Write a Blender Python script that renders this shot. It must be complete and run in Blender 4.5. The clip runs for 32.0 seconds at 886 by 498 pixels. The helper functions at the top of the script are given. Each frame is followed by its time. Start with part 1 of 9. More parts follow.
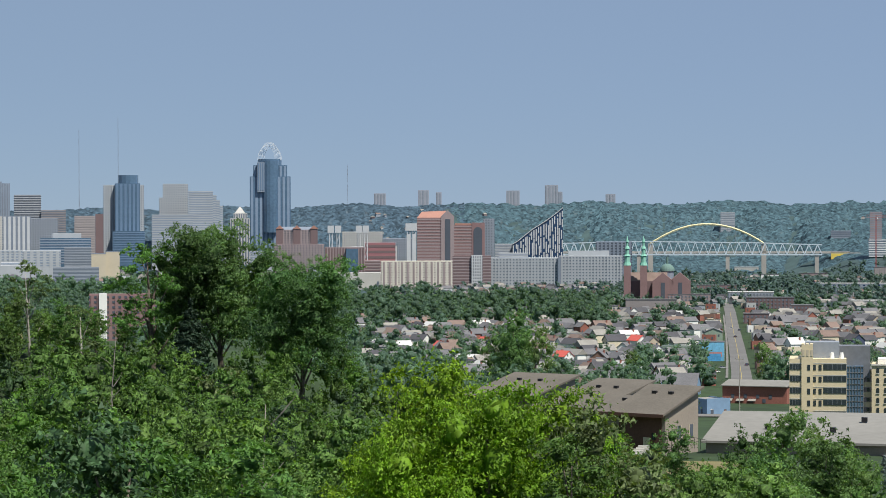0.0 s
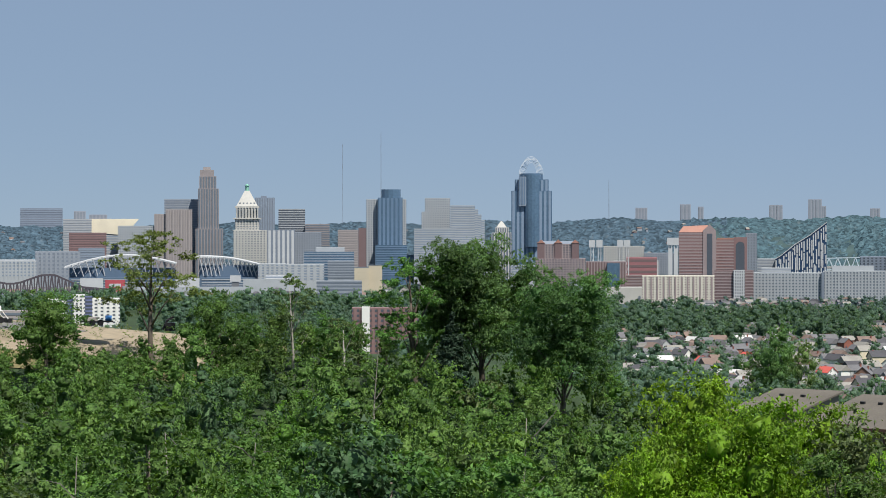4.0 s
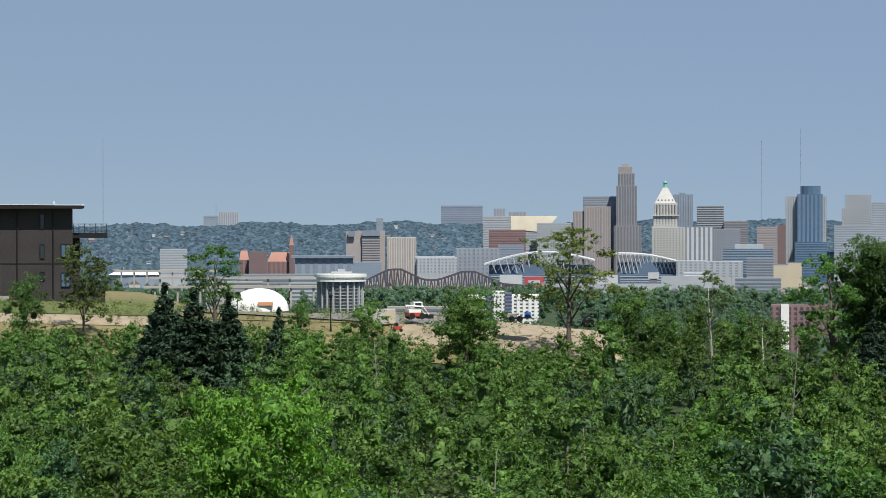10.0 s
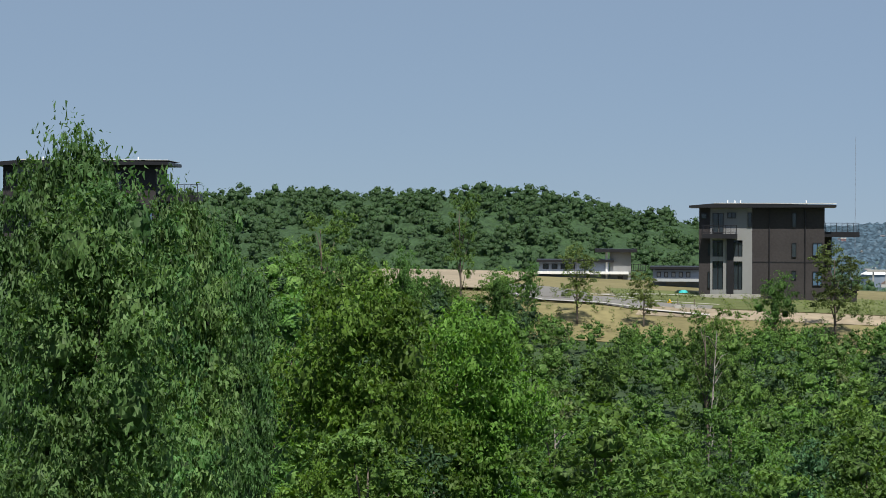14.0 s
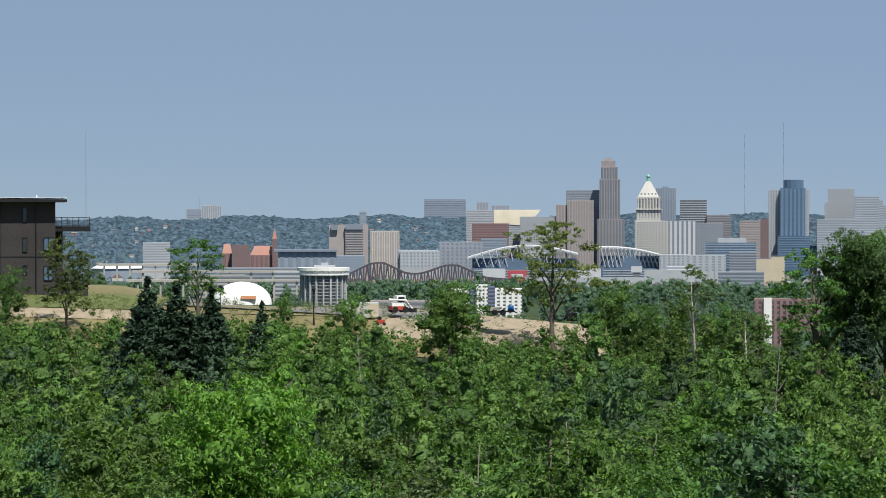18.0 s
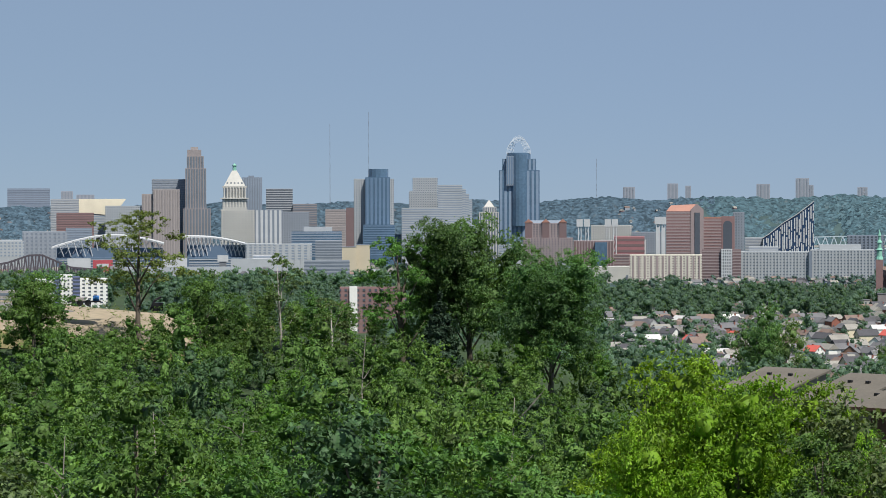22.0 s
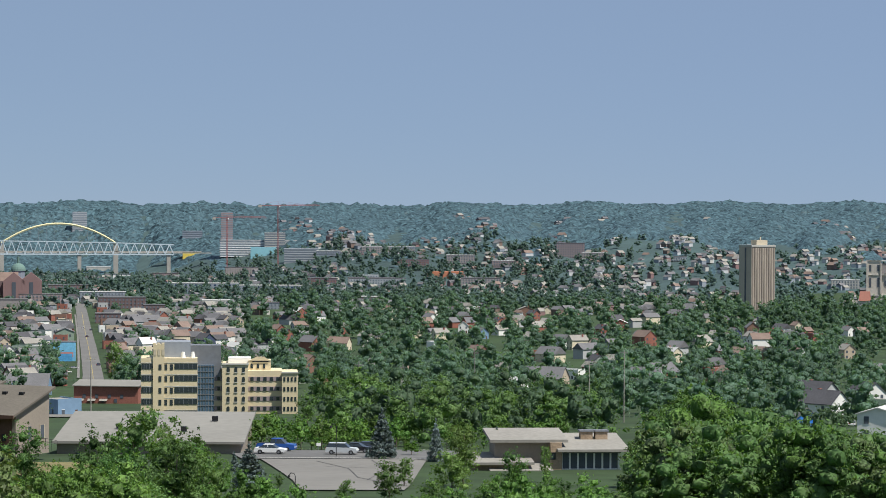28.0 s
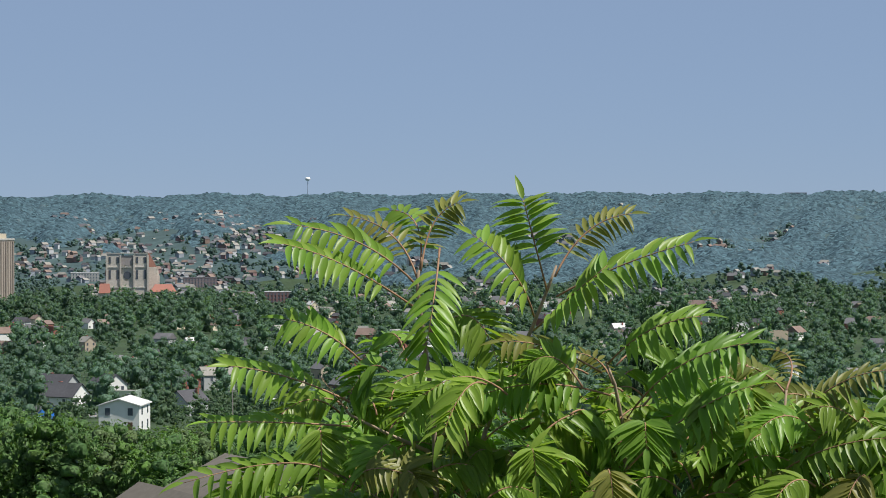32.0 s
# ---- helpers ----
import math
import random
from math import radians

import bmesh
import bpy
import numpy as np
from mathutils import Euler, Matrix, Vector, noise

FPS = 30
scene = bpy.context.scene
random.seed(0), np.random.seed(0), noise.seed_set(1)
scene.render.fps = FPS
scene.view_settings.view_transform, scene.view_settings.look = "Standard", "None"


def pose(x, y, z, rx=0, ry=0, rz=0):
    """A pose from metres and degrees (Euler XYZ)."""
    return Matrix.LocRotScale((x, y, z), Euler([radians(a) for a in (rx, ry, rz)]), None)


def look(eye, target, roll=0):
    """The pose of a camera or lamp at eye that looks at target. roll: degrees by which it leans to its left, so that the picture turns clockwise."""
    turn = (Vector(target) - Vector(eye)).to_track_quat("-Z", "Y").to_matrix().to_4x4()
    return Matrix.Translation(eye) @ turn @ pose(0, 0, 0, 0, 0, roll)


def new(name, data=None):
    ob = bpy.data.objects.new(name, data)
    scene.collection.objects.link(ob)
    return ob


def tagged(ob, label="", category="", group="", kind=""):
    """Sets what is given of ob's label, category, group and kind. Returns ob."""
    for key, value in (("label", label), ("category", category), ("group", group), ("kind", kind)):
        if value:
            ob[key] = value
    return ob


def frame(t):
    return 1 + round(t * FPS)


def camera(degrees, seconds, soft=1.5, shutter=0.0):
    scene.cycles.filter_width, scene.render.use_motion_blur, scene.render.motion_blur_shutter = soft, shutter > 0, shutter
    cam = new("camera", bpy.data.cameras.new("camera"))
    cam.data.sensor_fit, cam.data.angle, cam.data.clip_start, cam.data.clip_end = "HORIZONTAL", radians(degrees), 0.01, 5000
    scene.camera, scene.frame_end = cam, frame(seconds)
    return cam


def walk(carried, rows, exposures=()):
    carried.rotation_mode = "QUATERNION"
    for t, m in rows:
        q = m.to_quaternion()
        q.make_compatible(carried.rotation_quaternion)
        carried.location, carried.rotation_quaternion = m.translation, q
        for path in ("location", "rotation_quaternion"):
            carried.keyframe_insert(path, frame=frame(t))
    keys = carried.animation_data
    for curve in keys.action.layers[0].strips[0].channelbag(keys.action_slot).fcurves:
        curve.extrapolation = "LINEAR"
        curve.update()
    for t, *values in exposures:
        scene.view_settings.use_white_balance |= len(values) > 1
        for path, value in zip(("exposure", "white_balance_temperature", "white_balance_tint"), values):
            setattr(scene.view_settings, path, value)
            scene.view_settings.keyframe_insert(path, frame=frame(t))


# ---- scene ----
WALK = [  # seconds, bearing, tilt, lean (degrees)
    (0.0, 0.000, -0.768, -0.099),
    (0.5, -0.477, -0.802, -0.121),
    (1.0, -0.817, -0.786, -0.067),
    (1.5, -1.674, -0.681, 0.001),
    (2.0, -2.508, -0.566, 0.005),
    (2.5, -4.205, -0.511, -0.029),
    (3.0, -6.130, -0.454, -0.017),
    (3.5, -6.390, -0.427, -0.085),
    (4.0, -5.632, -0.454, -0.021),
    (4.5, -5.412, -0.447, 0.073),
    (6.5, -5.405, -0.377, -0.052),
    (7.0, -5.337, -0.441, -0.088),
    (7.5, -5.713, -0.489, -0.123),
    (8.0, -7.649, -0.492, -0.185),
    (8.5, -8.716, -0.491, -0.098),
    (9.0, -10.576, -0.499, -0.091),
    (9.5, -12.734, -0.527, -0.057),
    (10.0, -14.637, -0.513, -0.060),
    (10.5, -16.765, -0.488, -0.081),
    (11.0, -19.296, -0.461, -0.028),
    (11.5, -21.239, -0.460, 0.023),
    (12.0, -22.994, -0.460, -0.021),
    (12.5, -25.601, -0.468, 0.006),
    (13.0, -28.080, -0.455, 0.081),
    (13.5, -29.800, -0.457, 0.097),
    (14.0, -30.750, -0.560, 0.240),
    (14.5, -29.900, -0.560, 0.240),
    (15.0, -27.000, -0.550, 0.245),
    (15.5, -24.907, -0.465, 0.138),
    (16.0, -23.942, -0.537, 0.147),
    (16.5, -23.235, -0.607, 0.086),
    (17.0, -19.832, -0.660, 0.072),
    (17.5, -16.714, -0.647, 0.073),
    (18.0, -14.273, -0.650, -0.025),
    (18.5, -12.807, -0.663, -0.010),
    (19.0, -11.802, -0.701, 0.040),
    (19.5, -11.094, -0.728, -0.042),
    (20.0, -10.987, -0.751, -0.054),
    (20.5, -10.807, -0.813, -0.113),
    (21.0, -9.874, -0.831, -0.186),
    (21.5, -7.234, -0.859, -0.069),
    (22.0, -5.366, -0.897, -0.118),
    (22.5, -3.778, -0.903, -0.150),
    (23.0, -2.270, -0.859, -0.153),
    (23.5, -0.362, -0.797, -0.110),
    (24.0, 1.927, -0.752, -0.038),
    (24.5, 3.617, -0.738, 0.036),
    (25.0, 4.950, -0.745, 0.140),
    (25.5, 6.310, -0.775, 0.177),
    (27.5, 12.396, -0.749, 0.346),
    (28.0, 13.912, -0.748, 0.303),
    (28.5, 16.407, -0.731, 0.253),
    (29.0, 19.289, -0.724, 0.207),
    (29.5, 21.868, -0.721, 0.113),
    (30.0, 24.341, -0.740, 0.071),
    (30.5, 25.523, -0.765, 0.019),
    (31.0, 27.770, -0.781, 0.080),
    (31.5, 29.840, -0.805, 0.013),
    (32.0, 30.211, -0.874, -0.118),
]


EYE_Z = 112.0
RING = (0, 40, 120, 220, 330, 400, 520, 700, 900, 1400, 2100, 3000, 3900, 4350, 4650, 4900, 5400)
PLAIN = (110, 104, 92, 85, 78, 76, 68, 56, 44, 27, 20, 14, 10, 8, 8, 8, 8)
RIDGE_BEARING = (-40, -30, -24, -18, -15, -12, -8, -4, -2, 0, 2, 4, 7, 12)
RIDGE_TOP = (104, 103, 101.5, 100.4, 100.0, 98.3, 96, 94, 90, 83, 78, 76, 76, 76)
SKYLINE_BEARING = (-40, -22, -18, -12, -8, -2, 2, 6, 12, 18, 26, 34, 42)
SKYLINE_TOP = (112, 116, 118, 122, 122, 130, 134, 135, 133, 139, 142, 143, 144)


def ground(bearing, d):
    """Height of the ground at a compass bearing (degrees) and distance (metres) from the lookout."""
    z = float(np.interp(d, RING, PLAIN))
    left = min(max((3.0 - bearing) / 5.0, 0.0), 1.0)
    top = float(np.interp(bearing, RIDGE_BEARING, RIDGE_TOP))
    back = top + float(np.interp(bearing, (-27, -21, -18, -8), (1.0, 0.5, -7.0, -8.0)))
    hollow = float(np.interp(d, (0, 40, 120, 200, 290, 322, 338, 350, 430, 600, 760, 1100, 5400),
                             (110, 101, 88, 86, top - 9, top - 5, top - 1, top, back, 66, 38, 20, 8)))
    z += left * (max(hollow, z if d > 700 else hollow) - z)
    # wooded hill behind the terrace of new houses
    near_hill = math.exp(-((d - 1550) / 420.0) ** 2) * float(np.interp(bearing, (-45, -33, -29, -25, -22, -19), (98, 96, 98, 80, 45, 0)))
    z += near_hill
    # hills that close the valley
    start = float(np.interp(bearing, (-40, -22, -2, 2, 7.5, 11, 40), (4300, 4560, 4500, 4500, 4450, 3300, 2500)))
    peak = float(np.interp(bearing, SKYLINE_BEARING, SKYLINE_TOP))
    s = min(max((d - start) / (4850 - start), 0.0), 1.0)
    s = s * s * (3 - 2 * s) if bearing < 0 else s ** 1.5
    z += s * (peak - 10 - z) if s > 0 else 0
    z += 13.0 * 4 * s * (1 - s) * (0.6 * math.sin(bearing * 1.9 + 0.004 * d) + 0.4 * math.sin(bearing * 4.3 - 0.006 * d + 1.0)) if bearing > 0 else 0.0
    z += 3.0 * s * math.sin(bearing * 2.3) + 1.5 * s * math.sin(bearing * 7.1 + d * 0.002)
    return z



def xy(bearing, d):
    a = radians(bearing)
    return d * math.sin(a), d * math.cos(a)


def aim(t, bearing, tilt, lean):
    a, e = radians(bearing), radians(tilt)
    eye = Vector((0, 0, EYE_Z))
    return t, look(eye, eye + Vector((math.sin(a) * math.cos(e), math.cos(a) * math.cos(e), math.sin(e))), lean)


cam = camera(18.94, 32.0, soft=0.8)
walk(cam, [aim(*row) for row in WALK])

# ---- sky and sun ----
SUN_BEARING, SUN_HEIGHT = 138.0, 60.0
world = bpy.data.worlds.new("world")
scene.world = world
world.use_nodes = True
sky = world.node_tree.nodes.new("ShaderNodeTexSky")
sky.sky_type, sky.sun_disc = "NISHITA", False
sky.sun_elevation, sky.sun_rotation = radians(SUN_HEIGHT), radians(SUN_BEARING)
sky.altitude, sky.air_density, sky.dust_density, sky.ozone_density = 200, 0.5, 0.0, 6.0
background = world.node_tree.nodes["Background"]
background.inputs["Strength"].default_value = 0.07
haze = world.node_tree.nodes.new("ShaderNodeMix")  # even summer haze over the whole sky
haze.data_type = "RGBA"
haze.inputs["Factor"].default_value = 0.78
across = world.node_tree.nodes.new("ShaderNodeTexCoord")
axis = world.node_tree.nodes.new("ShaderNodeSeparateXYZ")
span = world.node_tree.nodes.new("ShaderNodeMapRange")
span.inputs["From Min"].default_value, span.inputs["From Max"].default_value = -0.5, 0.4
veil = world.node_tree.nodes.new("ShaderNodeMix")  # greyer over the ridge, bluer over the river plain
veil.data_type = "RGBA"
veil.inputs["A"].default_value, veil.inputs["B"].default_value = (3.22, 4.27, 5.60, 1), (3.17, 4.27, 6.20, 1)
world.node_tree.links.new(across.outputs["Generated"], axis.inputs[0])
world.node_tree.links.new(axis.outputs["X"], span.inputs["Value"])
world.node_tree.links.new(span.outputs[0], veil.inputs["Factor"])
world.node_tree.links.new(veil.outputs["Result"], haze.inputs["B"])
world.node_tree.links.new(sky.outputs[0], haze.inputs["A"])
world.node_tree.links.new(haze.outputs["Result"], background.inputs["Color"])
sun = new("sun", bpy.data.lights.new("sun", "SUN"))
sun.data.energy, sun.data.angle, sun.data.color = 5.0, radians(0.6), (1.0, 0.95, 0.86)
sx, sy = xy(SUN_BEARING, 100 * math.cos(radians(SUN_HEIGHT)))
sun.matrix_world = look((sx, sy, 100 * math.sin(radians(SUN_HEIGHT))), (0, 0, 0))
scene.view_settings.exposure = 0.3


# ---- materials ----
def material(name, color, rough=0.8, metal=0.0, spread=0.15, grain=1.0, bump=0.1, scale=1.0, per_object=0.0, spec=0.3, coat=None):
    """A surface of one base colour with two scales of variation and fine relief. scale: size of the grain in metres."""
    mat = bpy.data.materials.new(name)
    mat.use_nodes = True
    nt = mat.node_tree
    node, link = nt.nodes.new, nt.links.new
    bsdf = nt.nodes["Principled BSDF"]
    bsdf.inputs["Roughness"].default_value = rough
    bsdf.inputs["Metallic"].default_value = metal
    bsdf.inputs["Specular IOR Level"].default_value = spec
    place = node("ShaderNodeTexCoord")
    big, fine = node("ShaderNodeTexNoise"), node("ShaderNodeTexNoise")
    big.inputs["Scale"].default_value, big.inputs["Detail"].default_value = 0.12 / scale, 4
    fine.inputs["Scale"].default_value, fine.inputs["Detail"].default_value = 1.6 / scale, 5
    link(place.outputs["Object"], big.inputs["Vector"])
    link(place.outputs["Object"], fine.inputs["Vector"])
    add = node("ShaderNodeMath")
    add.operation = "ADD"
    link(big.outputs["Fac"], add.inputs[0])
    link(fine.outputs["Fac"], add.inputs[1])
    span = node("ShaderNodeMapRange")
    span.inputs["From Min"].default_value, span.inputs["From Max"].default_value = 0.6, 1.4
    span.inputs["To Min"].default_value, span.inputs["To Max"].default_value = 1 - spread, 1 + spread
    link(add.outputs[0], span.inputs["Value"])
    value = span.outputs[0]
    if per_object:
        info = node("ShaderNodeObjectInfo")
        vary = node("ShaderNodeMapRange")
        vary.inputs["To Min"].default_value, vary.inputs["To Max"].default_value = 1 - per_object, 1 + per_object
        link(info.outputs["Random"], vary.inputs["Value"])
        mul = node("ShaderNodeMath")
        mul.operation = "MULTIPLY"
        link(value, mul.inputs[0])
        link(vary.outputs[0], mul.inputs[1])
        value = mul.outputs[0]
    tint = node("ShaderNodeVectorMath")
    tint.operation = "SCALE"
    tint.inputs[0].default_value = color
    link(value, tint.inputs["Scale"])
    link(tint.outputs[0], bsdf.inputs["Base Color"])
    if bump:
        relief = node("ShaderNodeBump")
        relief.inputs["Strength"].default_value, relief.inputs["Distance"].default_value = bump, 0.05 * scale
        link(fine.outputs["Fac"], relief.inputs["Height"])
        link(relief.outputs[0], bsdf.inputs["Normal"])
    return mat


def foliage(name, color, other, translucent=0.35, rough=0.55, cell=0.2, vary=1.0):
    """Leaves: two greens mixed per leaf, with light passing through, and each plant a little different. cell: breadth of a leaf tuft in metres, 0 for large single leaves. vary: how much the tufts differ in tone and turn."""
    mat = bpy.data.materials.new(name)
    mat.use_nodes = True
    nt = mat.node_tree
    node, link = nt.nodes.new, nt.links.new
    bsdf, out = nt.nodes["Principled BSDF"], nt.nodes["Material Output"]
    bsdf.inputs["Roughness"].default_value = rough
    bsdf.inputs["Specular IOR Level"].default_value = 0.25
    geo, info = node("ShaderNodeNewGeometry"), node("ShaderNodeObjectInfo")
    mix = node("ShaderNodeMix")
    mix.data_type = "RGBA"
    mix.inputs["A"].default_value, mix.inputs["B"].default_value = (*color, 1), (*other, 1)
    link(geo.outputs["Random Per Island"], mix.inputs["Factor"])
    hue = node("ShaderNodeHueSaturation")
    shift = node("ShaderNodeMapRange")
    shift.inputs["To Min"].default_value, shift.inputs["To Max"].default_value = 0.482, 0.512
    link(info.outputs["Random"], shift.inputs["Value"])
    link(shift.outputs[0], hue.inputs["Hue"])
    bright = node("ShaderNodeMath")
    bright.operation = "MULTIPLY_ADD"
    wrap = node("ShaderNodeMath")
    wrap.operation = "FRACT"
    many = node("ShaderNodeMath")
    many.operation = "MULTIPLY"
    many.inputs[1].default_value = 17.3
    link(info.outputs["Random"], many.inputs[0])
    link(many.outputs[0], wrap.inputs[0])
    link(wrap.outputs[0], bright.inputs[0])
    bright.inputs[1].default_value, bright.inputs[2].default_value = 0.3, 0.85
    patch, lift = node("ShaderNodeTexNoise"), node("ShaderNodeMapRange")
    patch.inputs["Scale"].default_value, patch.inputs["Detail"].default_value = 0.11, 3
    link(geo.outputs["Position"], patch.inputs["Vector"])
    lift.inputs["From Min"].default_value, lift.inputs["From Max"].default_value = 0.3, 0.7
    lift.inputs["To Min"].default_value, lift.inputs["To Max"].default_value = 1 - 0.45 * vary, 1 + 0.45 * vary
    link(patch.outputs["Fac"], lift.inputs["Value"])
    shade = node("ShaderNodeMath")
    shade.operation = "MULTIPLY"
    link(bright.outputs[0], shade.inputs[0])
    link(lift.outputs[0], shade.inputs[1])
    if not cell:
        link(shade.outputs[0], hue.inputs["Value"])
    else:
        tuft, tone, deep = node("ShaderNodeTexVoronoi"), node("ShaderNodeMapRange"), node("ShaderNodeMath")
        tuft.inputs["Scale"].default_value, tuft.inputs["Randomness"].default_value = 1 / cell, 1.0
        link(geo.outputs["Position"], tuft.inputs["Vector"])
        split = node("ShaderNodeSeparateColor")
        link(tuft.outputs["Color"], split.inputs[0])
        tone.inputs["To Min"].default_value, tone.inputs["To Max"].default_value = 1 - 0.45 * vary, 1 + 0.45 * vary
        link(split.outputs[0], tone.inputs["Value"])
        deep.operation = "MULTIPLY"
        link(shade.outputs[0], deep.inputs[0])
        link(tone.outputs[0], deep.inputs[1])
        link(deep.outputs[0], hue.inputs["Value"])
        turned = node("ShaderNodeVectorMath")
        turned.operation = "MULTIPLY_ADD"
        turned.inputs[1].default_value, turned.inputs[2].default_value = (1.5 * vary, 1.5 * vary, 1.3 * vary), (-0.75 * vary, -0.75 * vary, 0.2 - 0.65 * vary)
        link(tuft.outputs["Color"], turned.inputs[0])
        lean, unit = node("ShaderNodeVectorMath"), node("ShaderNodeVectorMath")
        lean.operation, unit.operation = "ADD", "NORMALIZE"
        link(geo.outputs["Normal"], lean.inputs[0])
        link(turned.outputs[0], lean.inputs[1])
        link(lean.outputs[0], unit.inputs[0])
        link(unit.outputs[0], bsdf.inputs["Normal"])
    link(mix.outputs["Result"], hue.inputs["Color"])
    link(hue.outputs[0], bsdf.inputs["Base Color"])
    glow = node("ShaderNodeBsdfTranslucent")
    warm = node("ShaderNodeMix")
    warm.data_type, warm.blend_type = "RGBA", "MULTIPLY"
    warm.inputs["Factor"].default_value = 1.0
    warm.inputs["B"].default_value = (1.2, 1.25, 0.5, 1)
    link(hue.outputs[0], warm.inputs["A"])
    link(warm.outputs["Result"], glow.inputs["Color"])
    both = node("ShaderNodeMixShader")
    both.inputs[0].default_value = translucent
    link(bsdf.outputs[0], both.inputs[1])
    link(glow.outputs[0], both.inputs[2])
    link(both.outputs[0], out.inputs["Surface"])
    return mat


LEAF = foliage("leaf_green", (0.070, 0.153, 0.034), (0.118, 0.224, 0.053), 0.4)
LEAF_LIME = foliage("leaf_lime", (0.082, 0.182, 0.028), (0.128, 0.245, 0.042), 0.45)
LEAF_DARK = foliage("leaf_dark", (0.038, 0.092, 0.04), (0.064, 0.132, 0.056), 0.35)
LEAF_OLIVE = foliage("leaf_olive", (0.085, 0.13, 0.05), (0.125, 0.176, 0.07))
LEAF_ELM = foliage("leaf_elm", (0.076, 0.164, 0.05), (0.128, 0.23, 0.078), 0.45)
LEAF_LOCUST = foliage("leaf_locust", (0.115, 0.165, 0.050), (0.165, 0.220, 0.070), 0.4)
LEAF_YELLOW = foliage("leaf_yellow_green", (0.165, 0.305, 0.02), (0.24, 0.39, 0.034), 0.45)
LEAF_SLOPE = foliage("leaf_slope", (0.112, 0.205, 0.07), (0.172, 0.275, 0.098), 0.5, cell=0.3, vary=0.8)
LEAF_TOWN = foliage("leaf_town", (0.084, 0.15, 0.09), (0.122, 0.194, 0.11), 0.5, cell=0.4, vary=0.6)
NEEDLE = foliage("needle", (0.026, 0.056, 0.031), (0.042, 0.08, 0.044), 0.15)
NEEDLE_BLUE = foliage("needle_blue", (0.11, 0.16, 0.165), (0.17, 0.22, 0.225), 0.2)
BARK = material("bark", (0.12, 0.10, 0.08), 0.9, spread=0.4, bump=0.5, scale=0.2)
BARK_PALE = material("bark_pale", (0.32, 0.30, 0.27), 0.9, spread=0.35, bump=0.5, scale=0.2)
# town leaves, tinted blue in the base colour to stand for distance haze
HAZED_TOWN_WOODS = foliage("hazed_town_woods", (0.108, 0.188, 0.14), (0.15, 0.238, 0.174), 0.6, cell=0.55, vary=0.7)
WOODS_HILL = foliage("hill_leaves", (0.06, 0.13, 0.056), (0.086, 0.166, 0.072), 0.5, cell=0.8, vary=0.5)
# valley leaves: stronger haze tint, as much blue as green in the paint
HAZED_VALLEY_WOODS = foliage("hazed_valley_leaves", (0.092, 0.15, 0.15), (0.118, 0.182, 0.178), 0.55, cell=1.4, vary=0.5)
# far leaves: the blue haze of distance is painted into both greens
HAZED_CANOPY = foliage("hazed_canopy", (0.056, 0.1, 0.134), (0.072, 0.122, 0.16), 0.3, cell=4.5, vary=0.75)
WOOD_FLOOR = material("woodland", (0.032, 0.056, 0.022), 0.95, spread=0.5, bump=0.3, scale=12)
# floor below the far woods, its green blued with the same painted haze
HAZED_FLOOR = material("hazed_woodland", (0.046, 0.078, 0.080), 0.95, spread=0.4, bump=0.3, scale=30)
GRASS = material("grass", (0.055, 0.085, 0.03), 0.95, spread=0.5, bump=0.3, scale=8)
TURF = material("turf", (0.10, 0.12, 0.04), 0.95, spread=0.35, bump=0.3, scale=3)
SAND = material("bare_soil", (0.27, 0.225, 0.16), 0.95, spread=0.3, bump=0.4, scale=2)
ASPHALT = material("asphalt", (0.12, 0.12, 0.12), 0.9, spread=0.25, bump=0.2, scale=2)
CONCRETE = material("concrete", (0.36, 0.345, 0.32), 0.85, spread=0.18, bump=0.15, scale=2)
WHITE = material("white_paint", (0.76, 0.76, 0.74), 0.6, spread=0.06, scale=2)
GLASS = material("window_glass", (0.03, 0.04, 0.05), 0.08, spread=0.3, bump=0, scale=3, spec=0.8)
GLASS_BLUE = material("blue_glass", (0.08, 0.14, 0.215), 0.12, spread=0.25, bump=0, scale=6, spec=0.8)
DARK = material("dark_metal", (0.025, 0.025, 0.028), 0.45, 0.3, spread=0.2, scale=1)
STEEL = material("steel", (0.22, 0.23, 0.25), 0.5, 0.4, spread=0.15, scale=2)
PAINTS = {}


def paint(name, color, rough=0.75, spread=0.12, scale=2.0, per_object=0.0, bump=0.15):
    if name not in PAINTS:
        PAINTS[name] = material(name, color, rough, spread=spread, scale=scale, per_object=per_object, bump=bump)
    return PAINTS[name]


# ---- building blocks ----
def mesh_from(name, verts, faces, mat, smooth=False):
    me = bpy.data.meshes.new(name)
    me.from_pydata([tuple(v) for v in verts], [], faces)
    me.materials.append(mat)
    if smooth:
        me.polygons.foreach_set("use_smooth", [True] * len(me.polygons))
    me.update()
    return me


